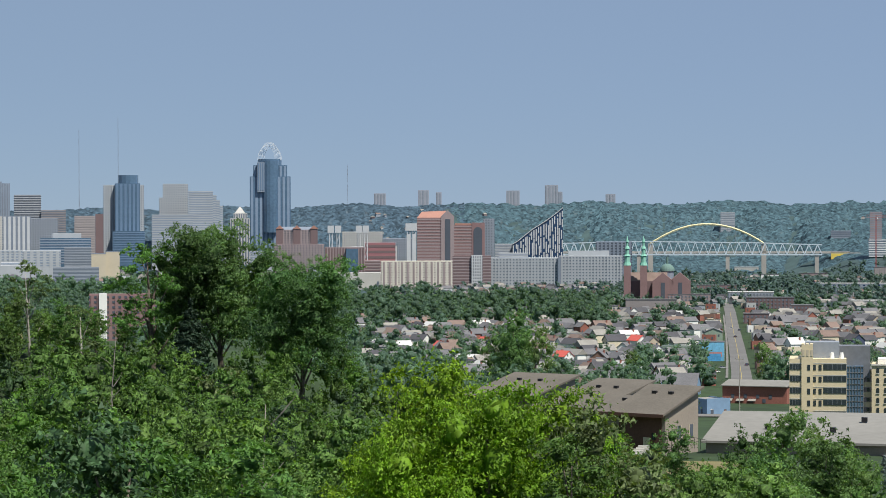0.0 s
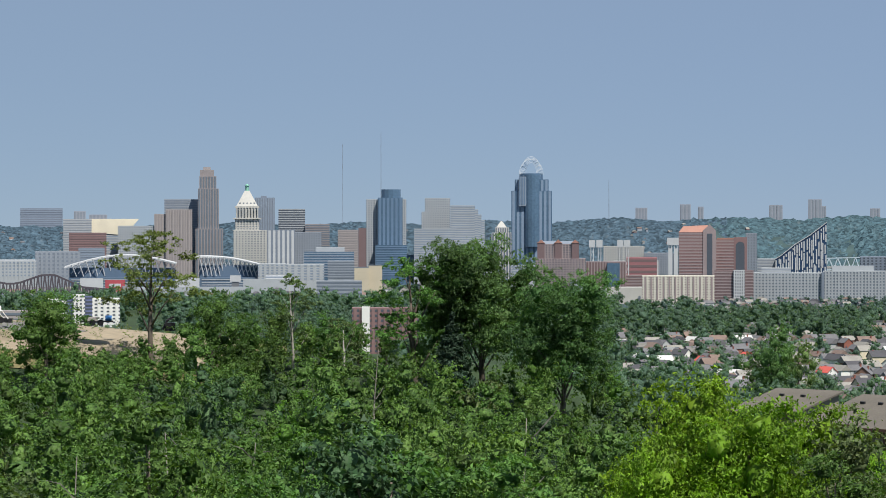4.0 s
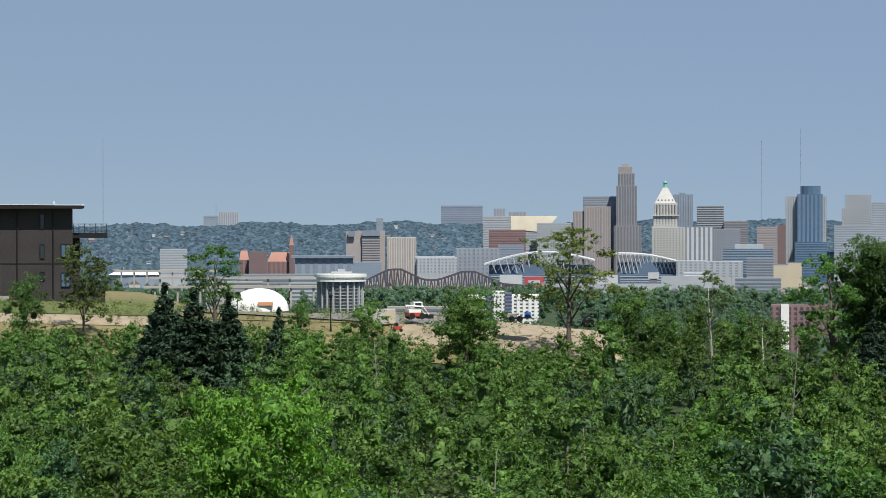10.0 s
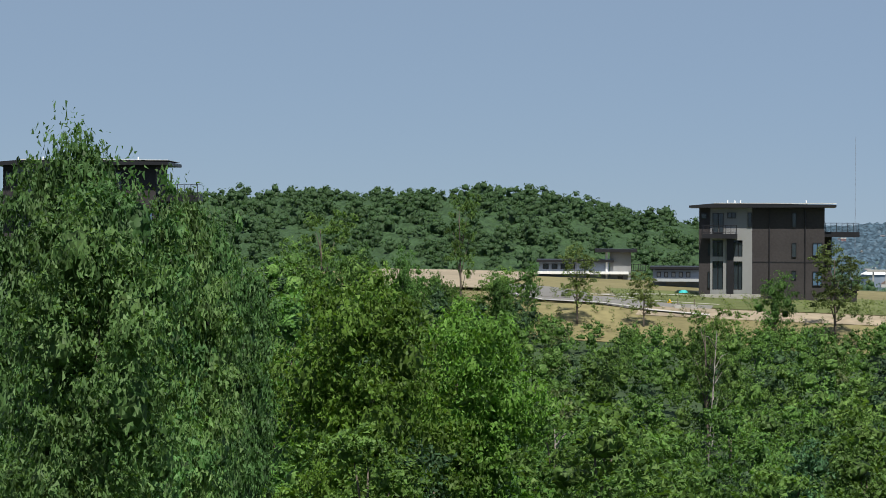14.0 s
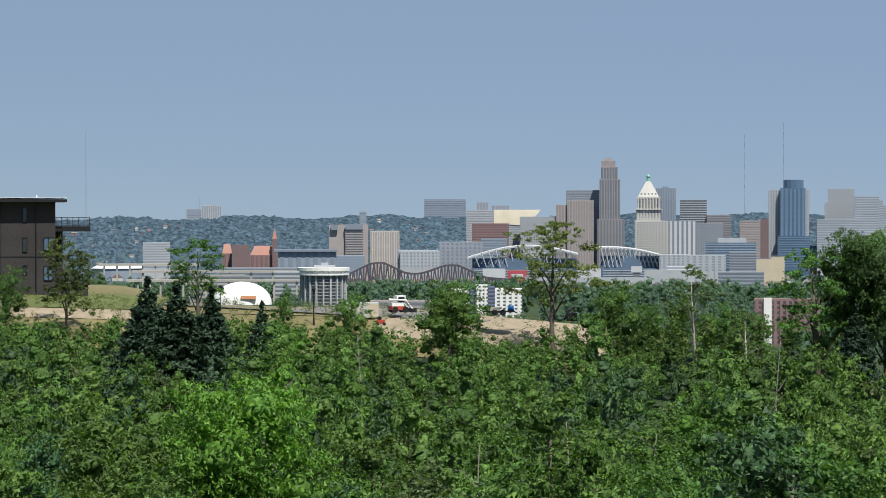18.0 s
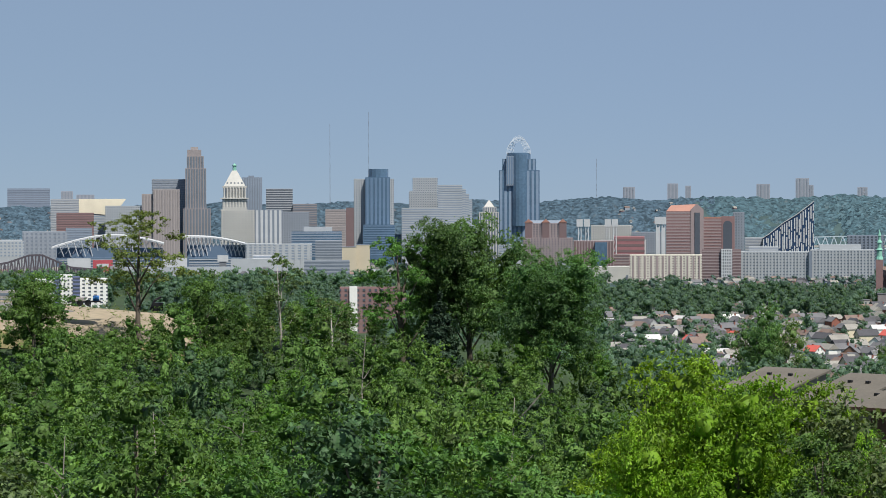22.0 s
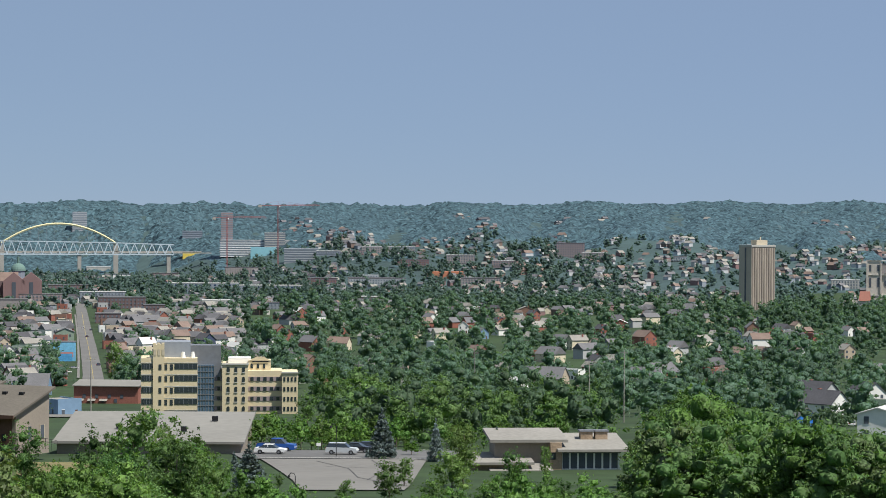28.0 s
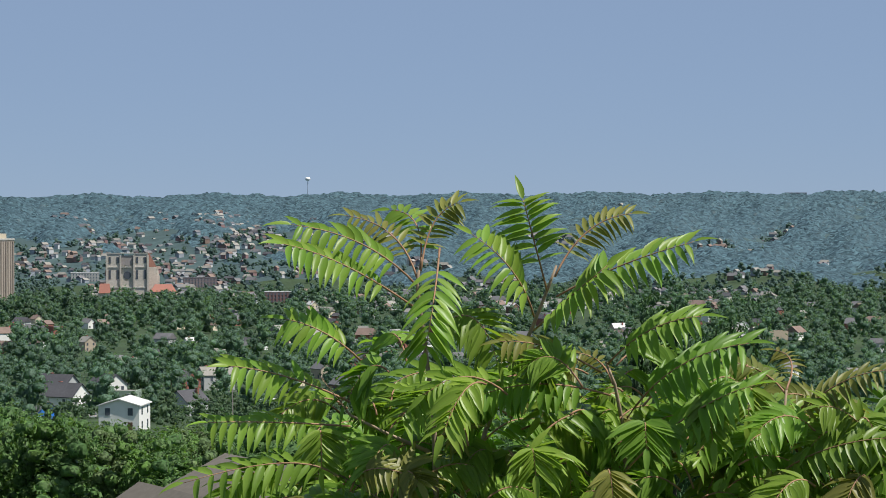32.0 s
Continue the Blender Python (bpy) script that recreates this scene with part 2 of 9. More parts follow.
class Shape:
    """Collects boxes, prisms and tubes into the one mesh of a part."""

    def __init__(self):
        self.v, self.f = [], []

    def add(self, verts, faces):
        n = len(self.v)
        self.v += [tuple(p) for p in verts]
        self.f += [tuple(i + n for i in face) for face in faces]
        return self

    def box(self, x0, x1, y0, y1, z0, z1):
        v = [(x, y, z) for z in (z0, z1) for x, y in ((x0, y0), (x1, y0), (x1, y1), (x0, y1))]
        return self.add(v, [(3, 2, 1, 0), (4, 5, 6, 7), (0, 1, 5, 4), (1, 2, 6, 5), (2, 3, 7, 6), (3, 0, 4, 7)])

    def prism(self, outline, z0, z1, top=None):
        n = len(outline)
        v = [(x, y, z0) for x, y in outline] + [(x, y, z1) for x, y in (top or outline)]
        return self.add(v, [tuple(range(n))[::-1], tuple(range(n, 2 * n))] + [(i, (i + 1) % n, n + (i + 1) % n, n + i) for i in range(n)])

    def tube(self, points, radii, sides=6):
        n0 = len(self.v)
        points = [Vector(p) for p in points]
        for i, p in enumerate(points):
            way = (points[min(i + 1, len(points) - 1)] - points[max(i - 1, 0)]).normalized()
            a = way.orthogonal().normalized()
            b = way.cross(a)
            r = radii[i] if hasattr(radii, "__len__") else radii
            self.v += [tuple(p + r * (math.cos(k * math.tau / sides) * a + math.sin(k * math.tau / sides) * b)) for k in range(sides)]
        for i in range(len(points) - 1):
            for k in range(sides):
                a0, b0 = n0 + i * sides + k, n0 + i * sides + (k + 1) % sides
                self.f.append((a0, b0, b0 + sides, a0 + sides))
        self.f.append(tuple(n0 + k for k in range(sides))[::-1])
        self.f.append(tuple(n0 + (len(points) - 1) * sides + k for k in range(sides)))
        return self

    def mesh(self, name, mat, smooth=False):
        return mesh_from(name, self.v, self.f, mat, smooth)


def circle(r, n, cx=0.0, cy=0.0, ry=None, turn=0.0):
    return [(cx + r * math.cos(turn + k * math.tau / n), cy + (ry or r) * math.sin(turn + k * math.tau / n)) for k in range(n)]


def thing(name, m, label, category, group="", kind=""):
    ob = new(name)
    ob.empty_display_size = 0.5
    ob.matrix_world = m
    return tagged(ob, label, category, group, kind)


def part(name, mesh, parent, label="", at=None):
    ob = new(name, mesh)
    ob.parent = parent
    if at is not None:
        ob.matrix_basis = at
    if label:
        ob["label"] = label
    return ob


def stand(bearing, d, z=None, turn=0.0, size=1.0):
    """A pose on the ground whose -y side faces the lookout, turned by degrees."""
    x, y = xy(bearing, d)
    z = ground(bearing, d) if z is None else z
    return Matrix.LocRotScale((x, y, z), Euler((0, 0, radians(turn - bearing))), (size,) * 3)


# ---- plants ----
def leaves_of(lobes, count, size, seed, shell=0.3, droop=0.25):
    """Corners of many single leaves spread over the outer part of a crown's lobes."""
    rng = np.random.default_rng(seed)
    lobes = np.array(lobes, float)
    weight = (lobes[:, 3] * lobes[:, 5]) ** 1.0
    pick = rng.choice(len(lobes), count, p=weight / weight.sum())
    way = rng.normal(size=(count, 3))
    way[:, 2] += 0.25
    way /= np.linalg.norm(way, axis=1)[:, None]
    # sprays: leaves gather in tufts
    tufts = max(8, count // 16)
    tuft_way = rng.normal(size=(len(lobes), tufts // len(lobes) + 2, 3))
    tuft_way[:, :, 2] += 0.25
    tuft_way /= np.linalg.norm(tuft_way, axis=2)[:, :, None]
    which = rng.integers(0, tuft_way.shape[1], count)
    way = 0.82 * tuft_way[pick, which] + 0.3 * way
    reach = 1 - shell * rng.random(tuft_way.shape[:2])[pick, which] + 0.09 * rng.normal(size=count)
    p = lobes[pick, :3] + way * lobes[pick, 3:6] * reach[:, None]
    normal = way + 0.62 * rng.normal(size=(count, 3)) + np.array([0, 0, 0.35])
    normal /= np.linalg.norm(normal, axis=1)[:, None]
    along = np.cross(normal, rng.normal(size=(count, 3)))
    along /= np.linalg.norm(along, axis=1)[:, None]
    across = np.cross(normal, along)
    s = size * (0.65 + 0.7 * rng.random(count))[:, None]
    sag = np.zeros((count, 3))
    sag[:, 2] = -droop
    return np.stack([p - along * s + across * s * 0.55, p - along * s * 0.7 - across * s * 0.55, p + along * s + sag * s], 1).reshape(-1, 3)


def core_of(lobes, share=0.8, rows=4, cols=7, seed=0, rough=0.13):
    """Corners of the rough leafy core of a crown, facet by facet."""
    rng = np.random.default_rng(seed)
    out = []
    for cx, cy, cz, rx, ry, rz in lobes:
        pts = {}
        for i in range(rows + 1):
            for j in range(cols):
                a = math.tau * (j + 0.5 * (i % 2) + rng.uniform(-0.2, 0.2)) / cols
                inner = 0 < i < rows
                e = -math.pi / 2 + math.pi * (i + (rng.uniform(-0.3, 0.3) if inner else 0)) / rows
                k = share * (1 + rough * min(2.0, max(-2.0, rng.normal())) if inner else 0.92)
                pts[i, j] = (cx + k * rx * math.cos(e) * math.cos(a), cy + k * ry * math.cos(e) * math.sin(a), cz + k * rz * math.sin(e))
        for i in range(rows):
            for j in range(cols):
                n = (j + 1) % cols
                out += [pts[i, j], pts[i, n], pts[i + 1, n], pts[i, j], pts[i + 1, n], pts[i + 1, j]]
    return np.array(out)


def weld(v):
    """Corners of facets joined into one skin: points and faces."""
    points, index = np.unique(np.round(v, 4), axis=0, return_inverse=True)
    return points, index.reshape(-1, 3)


def foliage_mesh(name, leaves, points, faces, mat):
    """One mesh of single three-cornered leaves over smooth leafy cores."""
    n, m = len(leaves) // 3, len(faces)
    me = bpy.data.meshes.new(name)
    co = np.concatenate([leaves, points]) if m else leaves
    me.vertices.add(len(co))
    me.vertices.foreach_set("co", co.ravel())
    me.loops.add((n + m) * 3)
    index = np.arange(n * 3)
    me.loops.foreach_set("vertex_index", np.concatenate([index, faces.ravel() + n * 3]) if m else index)
    me.polygons.add(n + m)
    me.polygons.foreach_set("loop_start", np.arange(n + m) * 3)
    me.polygons.foreach_set("loop_total", np.full(n + m, 3))
    me.polygons.foreach_set("use_smooth", np.arange(n + m) >= n)
    me.materials.append(mat)
    me.update()
    return me


def blades(name, v, mat):
    """One mesh of single three-cornered leaves."""
    return foliage_mesh(name, v, np.zeros((0, 3)), np.zeros((0, 3), int), mat)


def leaf_mesh(name, lobes, count, size, seed, mat, shell=0.3, droop=0.25):
    return blades(name, leaves_of(lobes, count, size, seed, shell, droop), mat)


def broad_lobes(seed, h, r, base, n, plump=1.0, taper=0.68):
    """Lobes of a broad-leaved crown: h its top, r its half width, base where it begins."""
    rng = random.Random(seed)
    lobes = []
    for k in range(n):
        u = (k + 0.5) / n
        z = base + (h - base) * (0.12 + 0.8 * u)
        girth = r * math.sin(math.pi * min(0.95, 0.25 + taper * u)) ** 0.8
        a = k * 2.4 + rng.uniform(-0.5, 0.5)
        off = girth * rng.uniform(0.35, 0.72) / plump
        size = r * rng.uniform(0.34, 0.52) * plump
        lobes.append((off * math.cos(a), off * math.sin(a), z, size, size, size * rng.uniform(0.65, 0.9)))
    lobes.append((0, 0, base + 0.5 * (h - base), 0.5 * r, 0.5 * r, 0.40 * (h - base)))
    return lobes


def twig_lobes(seed, boughs, r, twigs):
    """Small flattened tufts of leaves gathered round the boughs of a crown."""
    rng = np.random.default_rng(seed + 500)
    out = []
    for cx, cy, cz, rx, ry, rz in boughs:
        for _ in range(twigs):
            way = rng.normal(size=3)
            way[2] += 0.4
            way /= np.linalg.norm(way)
            k = rng.uniform(0.5, 1.12)
            s = r * rng.uniform(0.11, 0.23)
            out.append((cx + k * rx * way[0], cy + k * ry * way[1], cz + k * rz * way[2], 1.2 * s, 1.2 * s, s * rng.uniform(0.5, 0.8)))
    return out


def trunk_mesh(seed, lobes, h, girth, mat):
    rng = random.Random(seed + 99)
    s = Shape()
    lean = rng.uniform(-0.04, 0.04) * h
    spine = [(0, 0, -1.0), (0, 0, 0.1 * h), (lean * 0.5, lean * 0.3, 0.45 * h), (lean, lean * 0.5, 0.85 * h)]
    s.tube(spine, (girth * 1.3, girth, girth * 0.65, girth * 0.15), 7)
    for x, y, z, *_ in lobes[:8]:
        z0 = max(0.2 * h, z - 0.25 * h)
        s.tube([(lean * z0 / h, 0, z0), (x * 0.45, y * 0.45, z - 0.1 * h), (x * 0.95, y * 0.95, z + 0.02 * h)], (girth * 0.4, girth * 0.25, girth * 0.06), 5)
    return s.mesh("trunk", mat, True)


class Tree:
    """One kind of tree: its crown and trunk meshes are made once."""

    def __init__(self, label, category, crown, trunk, name="tree", h=10.0):
        self.h = h
        self.label, self.category, self.crown, self.trunk, self.name = label, category, crown, trunk, name

    def grow(self, bearing, d, height, wide=1.0, label="", turn=0.0):
        """A tree of a given height; wide: its breadth against the usual."""
        k = height / self.h
        return self.plant(bearing, d, k * wide, turn, stretch=1 / wide, label=label)

    def plant(self, bearing, d, size=1.0, turn=0.0, z=None, group="", stretch=1.0, label=""):
        x, y = xy(bearing, d)
        z = ground(bearing, d) if z is None else z
        m = Matrix.LocRotScale((x, y, z), Euler((0, 0, radians(turn))), (size, size, size * stretch))
        ob = thing(self.name, m, label or self.label, self.category, group)
        part("trunk", self.trunk, ob)
        part("crown", self.crown, ob)
        return ob


def broad_tree(label, seed, h, r, base, n, count, size, mat, bark=None, shell=0.35, girth=0.2, core=None, taper=0.68):
    """core: rows and columns of the dense leafy inside of each lobe, or None for an airy tree."""
    lobes = broad_lobes(seed, h, r, base, max(6, n * 2 // 3), taper=taper)
    tufts = twig_lobes(seed, lobes, r, 11 if core else 8)
    v = leaves_of(tufts, int(count * 0.7), size, seed, 0.5)
    if core:
        v = np.concatenate([v, leaves_of(lobes, int(count * 0.3), size, seed + 1, 0.35)])
    skin = weld(core_of(lobes, 0.36, core[0], core[1], seed)) if core else (np.zeros((0, 3)), np.zeros((0, 3), int))
    return Tree(label, "tree", foliage_mesh("crown", v, *skin, mat), trunk_mesh(seed, lobes, h, girth, bark or BARK), h=h)


def conifer(label, seed, h, r, count, size, mat):
    rng = np.random.default_rng(seed)
    lobes = []
    tiers = 9
    for k in range(tiers):
        u = k / (tiers - 1)
        girth = r * (1 - u) ** 0.9 + 0.12
        m = 7 if k < tiers - 2 else 3
        for j in range(m):
            a = j * math.tau / m + k * 0.7 + rng.uniform(-0.2, 0.2)
            lobes.append((0.55 * girth * math.cos(a), 0.55 * girth * math.sin(a), h * (0.08 + 0.88 * u), 0.5 * girth + 0.1, 0.5 * girth + 0.1, 0.07 * h))
    s = Shape().tube([(0, 0, -0.8), (0, 0, h * 0.95)], (0.03 * h, 0.01), 6)
    return Tree(label, "conifer", leaf_mesh("crown", lobes, count, size, seed, mat, 0.5, 0.6), s.mesh("trunk", BARK, True), "conifer", h)


# ---- the ground, one sheet to the horizon ----
def ground_sheet():
    bearings = np.concatenate([np.arange(-46, 46.01, 0.75), np.arange(50, 313, 6.0)])
    dists = np.concatenate([[1.0], np.arange(18, 460, 8), np.arange(460, 1500, 60), np.arange(1500, 5300, 110)])
    verts, faces = [], []
    for b in bearings:
        for d in dists:
            x, y = xy(b, d)
            verts.append((x, y, ground(max(-46, min(46, b)), d) if abs(b) < 60 or b > 300 else ground(20, d)))
    nb, nd = len(bearings), len(dists)
    for i in range(nb):
        k = (i + 1) % nb
        for j in range(nd - 1):
            faces.append((i * nd + j, i * nd + j + 1, k * nd + j + 1, k * nd + j))
    faces.append(tuple(i * nd for i in range(nb)))
    me = mesh_from("ground", verts, faces, GRASS, True)
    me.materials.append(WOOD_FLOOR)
    me.materials.append(HAZED_FLOOR)
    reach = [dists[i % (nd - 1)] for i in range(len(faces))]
    # faces beyond 3200 m take the floor colour with haze in it
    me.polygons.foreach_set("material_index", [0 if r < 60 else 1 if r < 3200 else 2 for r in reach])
    return tagged(new("ground", me), "rolling green ground with grass and brush down to the river plain", "ground", kind="structure")


ground_sheet()


# ---- woods on the near ridge and in the hollow ----
NEAR_KINDS = [
    broad_tree("full leafy green deciduous tree in the hollow", 1, 12, 4.4, 1.0, 13, 7600, 0.125, LEAF, core=(5, 7)),
    broad_tree("tall leafy deciduous tree with uneven crown", 2, 14, 3.8, 2.0, 12, 7400, 0.125, LEAF, core=(5, 7)),
    broad_tree("bright yellow-green young tree among the woods", 3, 10, 4.0, 0.8, 12, 7400, 0.125, LEAF_LIME, core=(5, 7)),
    broad_tree("olive green bushy tree with airy crown", 4, 9, 3.8, 0.6, 10, 6800, 0.115, LEAF_OLIVE, shell=0.5, core=(5, 7)),
    broad_tree("dark green dense tree on the slope", 5, 11, 3.6, 0.8, 12, 7400, 0.125, LEAF_DARK, core=(5, 7)),
]


def woods(name, spots, forms, mat, label, seed=0, sink=0.0):
    """Many crowns in one mesh, too many to count. spots: bearing, distance, scale; forms: leaf corners of a few crowns."""
    rng = np.random.default_rng(seed)
    leaves, points, faces, total = [], [], [], 0
    for i, (b, d, k) in enumerate(spots):
        x, y = xy(b, d)
        t = rng.random() * math.tau
        turn = np.array([[math.cos(t), math.sin(t), 0], [-math.sin(t), math.cos(t), 0], [0, 0, rng.uniform(0.85, 1.2)]]) * k
        at = np.array([x, y, ground(b, d) - sink * k])
        blade, skin, face = forms[i % len(forms)]
        leaves.append(blade @ turn + at)
        points.append(skin @ turn + at)
        faces.append(face + total)
        total += len(skin)
    me = foliage_mesh(name, np.concatenate(leaves), np.concatenate(points), np.concatenate(faces), mat)
    return tagged(new(name, me), label, "woods", kind="stuff")


def crowns(seed, h, r, base, n, leaves, size, count=3, shell=0.26, share=0.84, rows=4, cols=7, plump=1.0, twigs=0):
    """A few crown forms: single leaves, in tufts round the boughs where twigs are given, over a rough core."""
    forms = []
    for k in range(count):
        lobes = broad_lobes(seed + 7 * k, h, r, base, n, plump)
        tufts = twig_lobes(seed + k, lobes, r, twigs) if twigs else lobes
        blade = leaves_of(tufts, leaves, size, seed + k, shell)
        if twigs:
            blade = np.concatenate([blade[:leaves * 9 // 4 // 3 * 3], leaves_of(lobes, leaves // 4, size, seed + k + 50, 0.35)])
        forms.append((blade, *weld(core_of(lobes, share, rows, cols, seed + k))))
    return forms


def scatter(seed, b0, b1, d0, d1, count, keep=lambda b, d: True, lo=0.7, hi=1.25):
    rng, out = random.Random(seed), []
    for _ in range(count):
        b, d = rng.uniform(b0, b1), math.sqrt(rng.uniform(d0 * d0, d1 * d1))
        if keep(b, d):
            out.append((b, d, rng.uniform(lo, hi)))
    return out


def room(b, d, tilt):
    """How tall a tree may be before it rises above a line of sight."""
    return EYE_Z + d * math.tan(radians(tilt)) - ground(b, d)


def wood_edge(d):
    """Bearing at which the wood of the ridge ends towards the town."""
    return float(np.interp(d, (60, 120, 180, 240, 300, 352), (4.5, 3.6, 1.4, 0.4, -0.8, -1.6)))


def crest(b):
    """Upward angle of the line that the tree tops of the ridge make."""
    return float(np.interp(b, (-39, -31.5, -30.3, -28, -26, -24, -22, -20.6, -19, -15.6, -12.5, -11, -9.7, -8.4, -7.6, -6.6, -5, -1.8, -1, 0, 1.8, 3.4),
                           (-0.5, -0.65, -1.4, -1.95, -2.08, -2.1, -2.12, -1.9, -1.9, -2.3, -2.45, -1.75, -2.0, -1.8, -2.0, -2.3, -2.4, -2.7, -3.3, -3.5, -3.95, -4.3)))


rng = random.Random(5)
ridge_spots = [[], [], [], [], []]
d = 74.0
while d < 352:
    step = 8.0 if d < 165 else 7.8
    b = -39.0
    while b < 6.0:
        bb, dd = b + math.degrees(rng.uniform(-0.42, 0.42) * step / d), d + rng.uniform(-0.42, 0.42) * step
        b += math.degrees(step / d)
        if bb > wood_edge(dd) or (dd > 324 and bb < -9.3):
            continue
        u = rng.random()
        k = 0 if u < 0.36 else 1 if u < 0.66 else 2 if u < 0.77 else 3 if u < 0.86 else 4
        tilt = crest(bb)
        if dd < 200:
            tilt = min(tilt, -3.75 - max(0.0, bb + 1) * 0.14 if dd < 125 else -3.0 - max(0.0, bb + 2) * 0.25)
        if -21.5 < bb < -18.3 and dd < 292:
            tilt = min(tilt, -2.75)  # open view of the spruces
        fit = room(bb, dd, tilt + rng.uniform(-0.4, 0.12))
        if fit < (1.2 if dd > 300 else 2.5):
            continue
        if dd < 160:
            NEAR_KINDS[k].plant(bb, dd, min(rng.uniform(0.62, 1.15), fit / NEAR_KINDS[k].h), rng.uniform(0, 360), group="trees of the near woods", stretch=rng.uniform(0.9, 1.1))
        else:
            ridge_spots[k].append((bb, dd, min(rng.uniform(0.9, 1.4) if bb < -29.5 else rng.uniform(0.55, 1.12), fit / 12)))
    d += step * 0.92
RIDGE = ((11, 11, 4.2, 0.8, 10, LEAF, "green deciduous woods on the ridge"), (12, 10, 3.9, 0.8, 9, LEAF, "rounded green trees of the ridge woods"),
         (13, 9, 3.8, 0.6, 9, LEAF_LIME, "fresh yellow-green trees of the ridge woods"), (14, 8, 3.6, 0.5, 8, LEAF_OLIVE, "olive scrubby trees of the ridge woods"),
         (15, 10, 3.6, 0.8, 9, LEAF_DARK, "dark green trees of the ridge woods"))
for (seed, h, r, base, n, mat, label), spots in zip(RIDGE, ridge_spots):
    woods("ridge_woods", spots, crowns(seed, h, r, base, n - 3, 1150, 0.19, count=4, rows=4, cols=6, share=0.44, shell=0.5, twigs=9), mat, label, seed)

woods("undergrowth", [(b, d, min(k, room(b, d, crest(b) - 0.3) / 6)) for b, d, k in scatter(18, -39, 4.2, 78, 330, 1000, lambda b, d: b < wood_edge(d), 0.35, 0.7) if room(b, d, crest(b) - 0.3) > 1.2], crowns(19, 6, 3.4, 0.1, 5, 260, 0.2, count=4, rows=3, cols=5, share=0.5, shell=0.5, twigs=6), LEAF, "low green undergrowth between the trees of the ridge", 18)
woods("terrace_scrub", [(b, d, min(k, room(b, d, crest(b) - 0.12) / 8)) for b, d, k in scatter(8, -34, -9.2, 314, 337, 430, lambda b, d: not (-15.2 < b < -11.0 and d > 329), 0.35, 0.6) if room(b, d, crest(b) - 0.12) > 0.8], crowns(17, 8, 3.6, 0.2, 5, 440, 0.2, rows=3, cols=6, share=0.5, shell=0.5, twigs=8), LEAF, "green scrub along the edge of the terrace", 8)

woods("weeds", scatter(24, -33, -9.4, 324, 360, 900, lambda b, d: True, 0.05, 0.16), crowns(25, 8, 5.0, 0.0, 5, 70, 0.5, rows=2, cols=4, share=0.3, shell=0.6, twigs=3), LEAF_LOCUST, "tufts of tall grass and weeds over the terrace", 24)

# ---- woods too far to count ----
def canopy(name, b0, b1, db, d0, d1, dd, lump, rise, mat, label, seed, wooded=lambda b, d: 1.0):
    """One closed canopy of rounded crowns over a hillside; lump: breadth of a crown, rise: its height."""
    bearings, dists = np.arange(b0, b1, db), np.arange(d0, d1, dd)
    rng = np.random.default_rng(seed)
    heights = np.array([[ground(b, d) for d in dists[::4]] for b in bearings[::4]])
    ix, iy = np.arange(len(bearings)) / 4.0, np.arange(len(dists)) / 4.0
    rows = np.array([np.interp(iy, np.arange(heights.shape[1]), r) for r in heights])
    rows = np.array([np.interp(ix, np.arange(heights.shape[0]), c) for c in rows.T]).T
    verts = []
    for i, b in enumerate(bearings):
        for j, d in enumerate(dists):
            jb, jd = b + db * rng.uniform(-0.35, 0.35), d + dd * rng.uniform(-0.35, 0.35)
            x, y = xy(jb, jd)
            near_, _ = noise.voronoi(Vector((x / lump, y / lump, seed)), distance_metric="DISTANCE")
            crown = max(0.0, 1 - near_[0] ** 2 * 1.5)
            patchy = 0.6 + 0.5 * noise.noise(Vector((x / lump / 4, y / lump / 4, 5.0 + seed)))
            grown = wooded(jb, jd)
            verts.append((x, y, rows[i, j] - 3 + grown * (4 + rise * (crown * (0.5 + patchy) + rng.uniform(-0.3, 0.3)))))
    n = len(dists)
    faces = []
    for i in range(len(bearings) - 1):
        for j in range(n - 1):
            a = i * n + j
            faces += [(a, a + n, a + n + 1), (a, a + n + 1, a + 1)]
    return tagged(new(name, mesh_from(name, verts, faces, mat, True)), label, "woods", kind="stuff")


def hill_town(b, d):
    """Where the far houses gather."""
    if b > 27.5 and d > 2600 + (b * 131) % 700:
        return noise.noise(Vector((b * 0.9, d * 0.004, 8.0))) > 0.42
    return noise.noise(Vector((b * 0.35, d * 0.0022, 3.0))) > (-0.15 if d < 4050 else 0.0)


def wooded(b, d):
    """How far the far slopes are closed woods: 0 in the town, 1 on the hills."""
    edge = float(np.interp(b, (0, 8, 12, 20, 27, 30, 42), (4330, 4330, 3950, 3850, 3650, 3150, 3000)))
    edge += (420 if b > 8.5 else 60) * noise.noise(Vector((b * 0.5, d * 0.002, 6.0)))
    return 0.0 if d < 4250 and hill_town(b, d) and not 1.5 < b < 8.5 else min(max((d - edge) / 120, 0.0), 1.0)


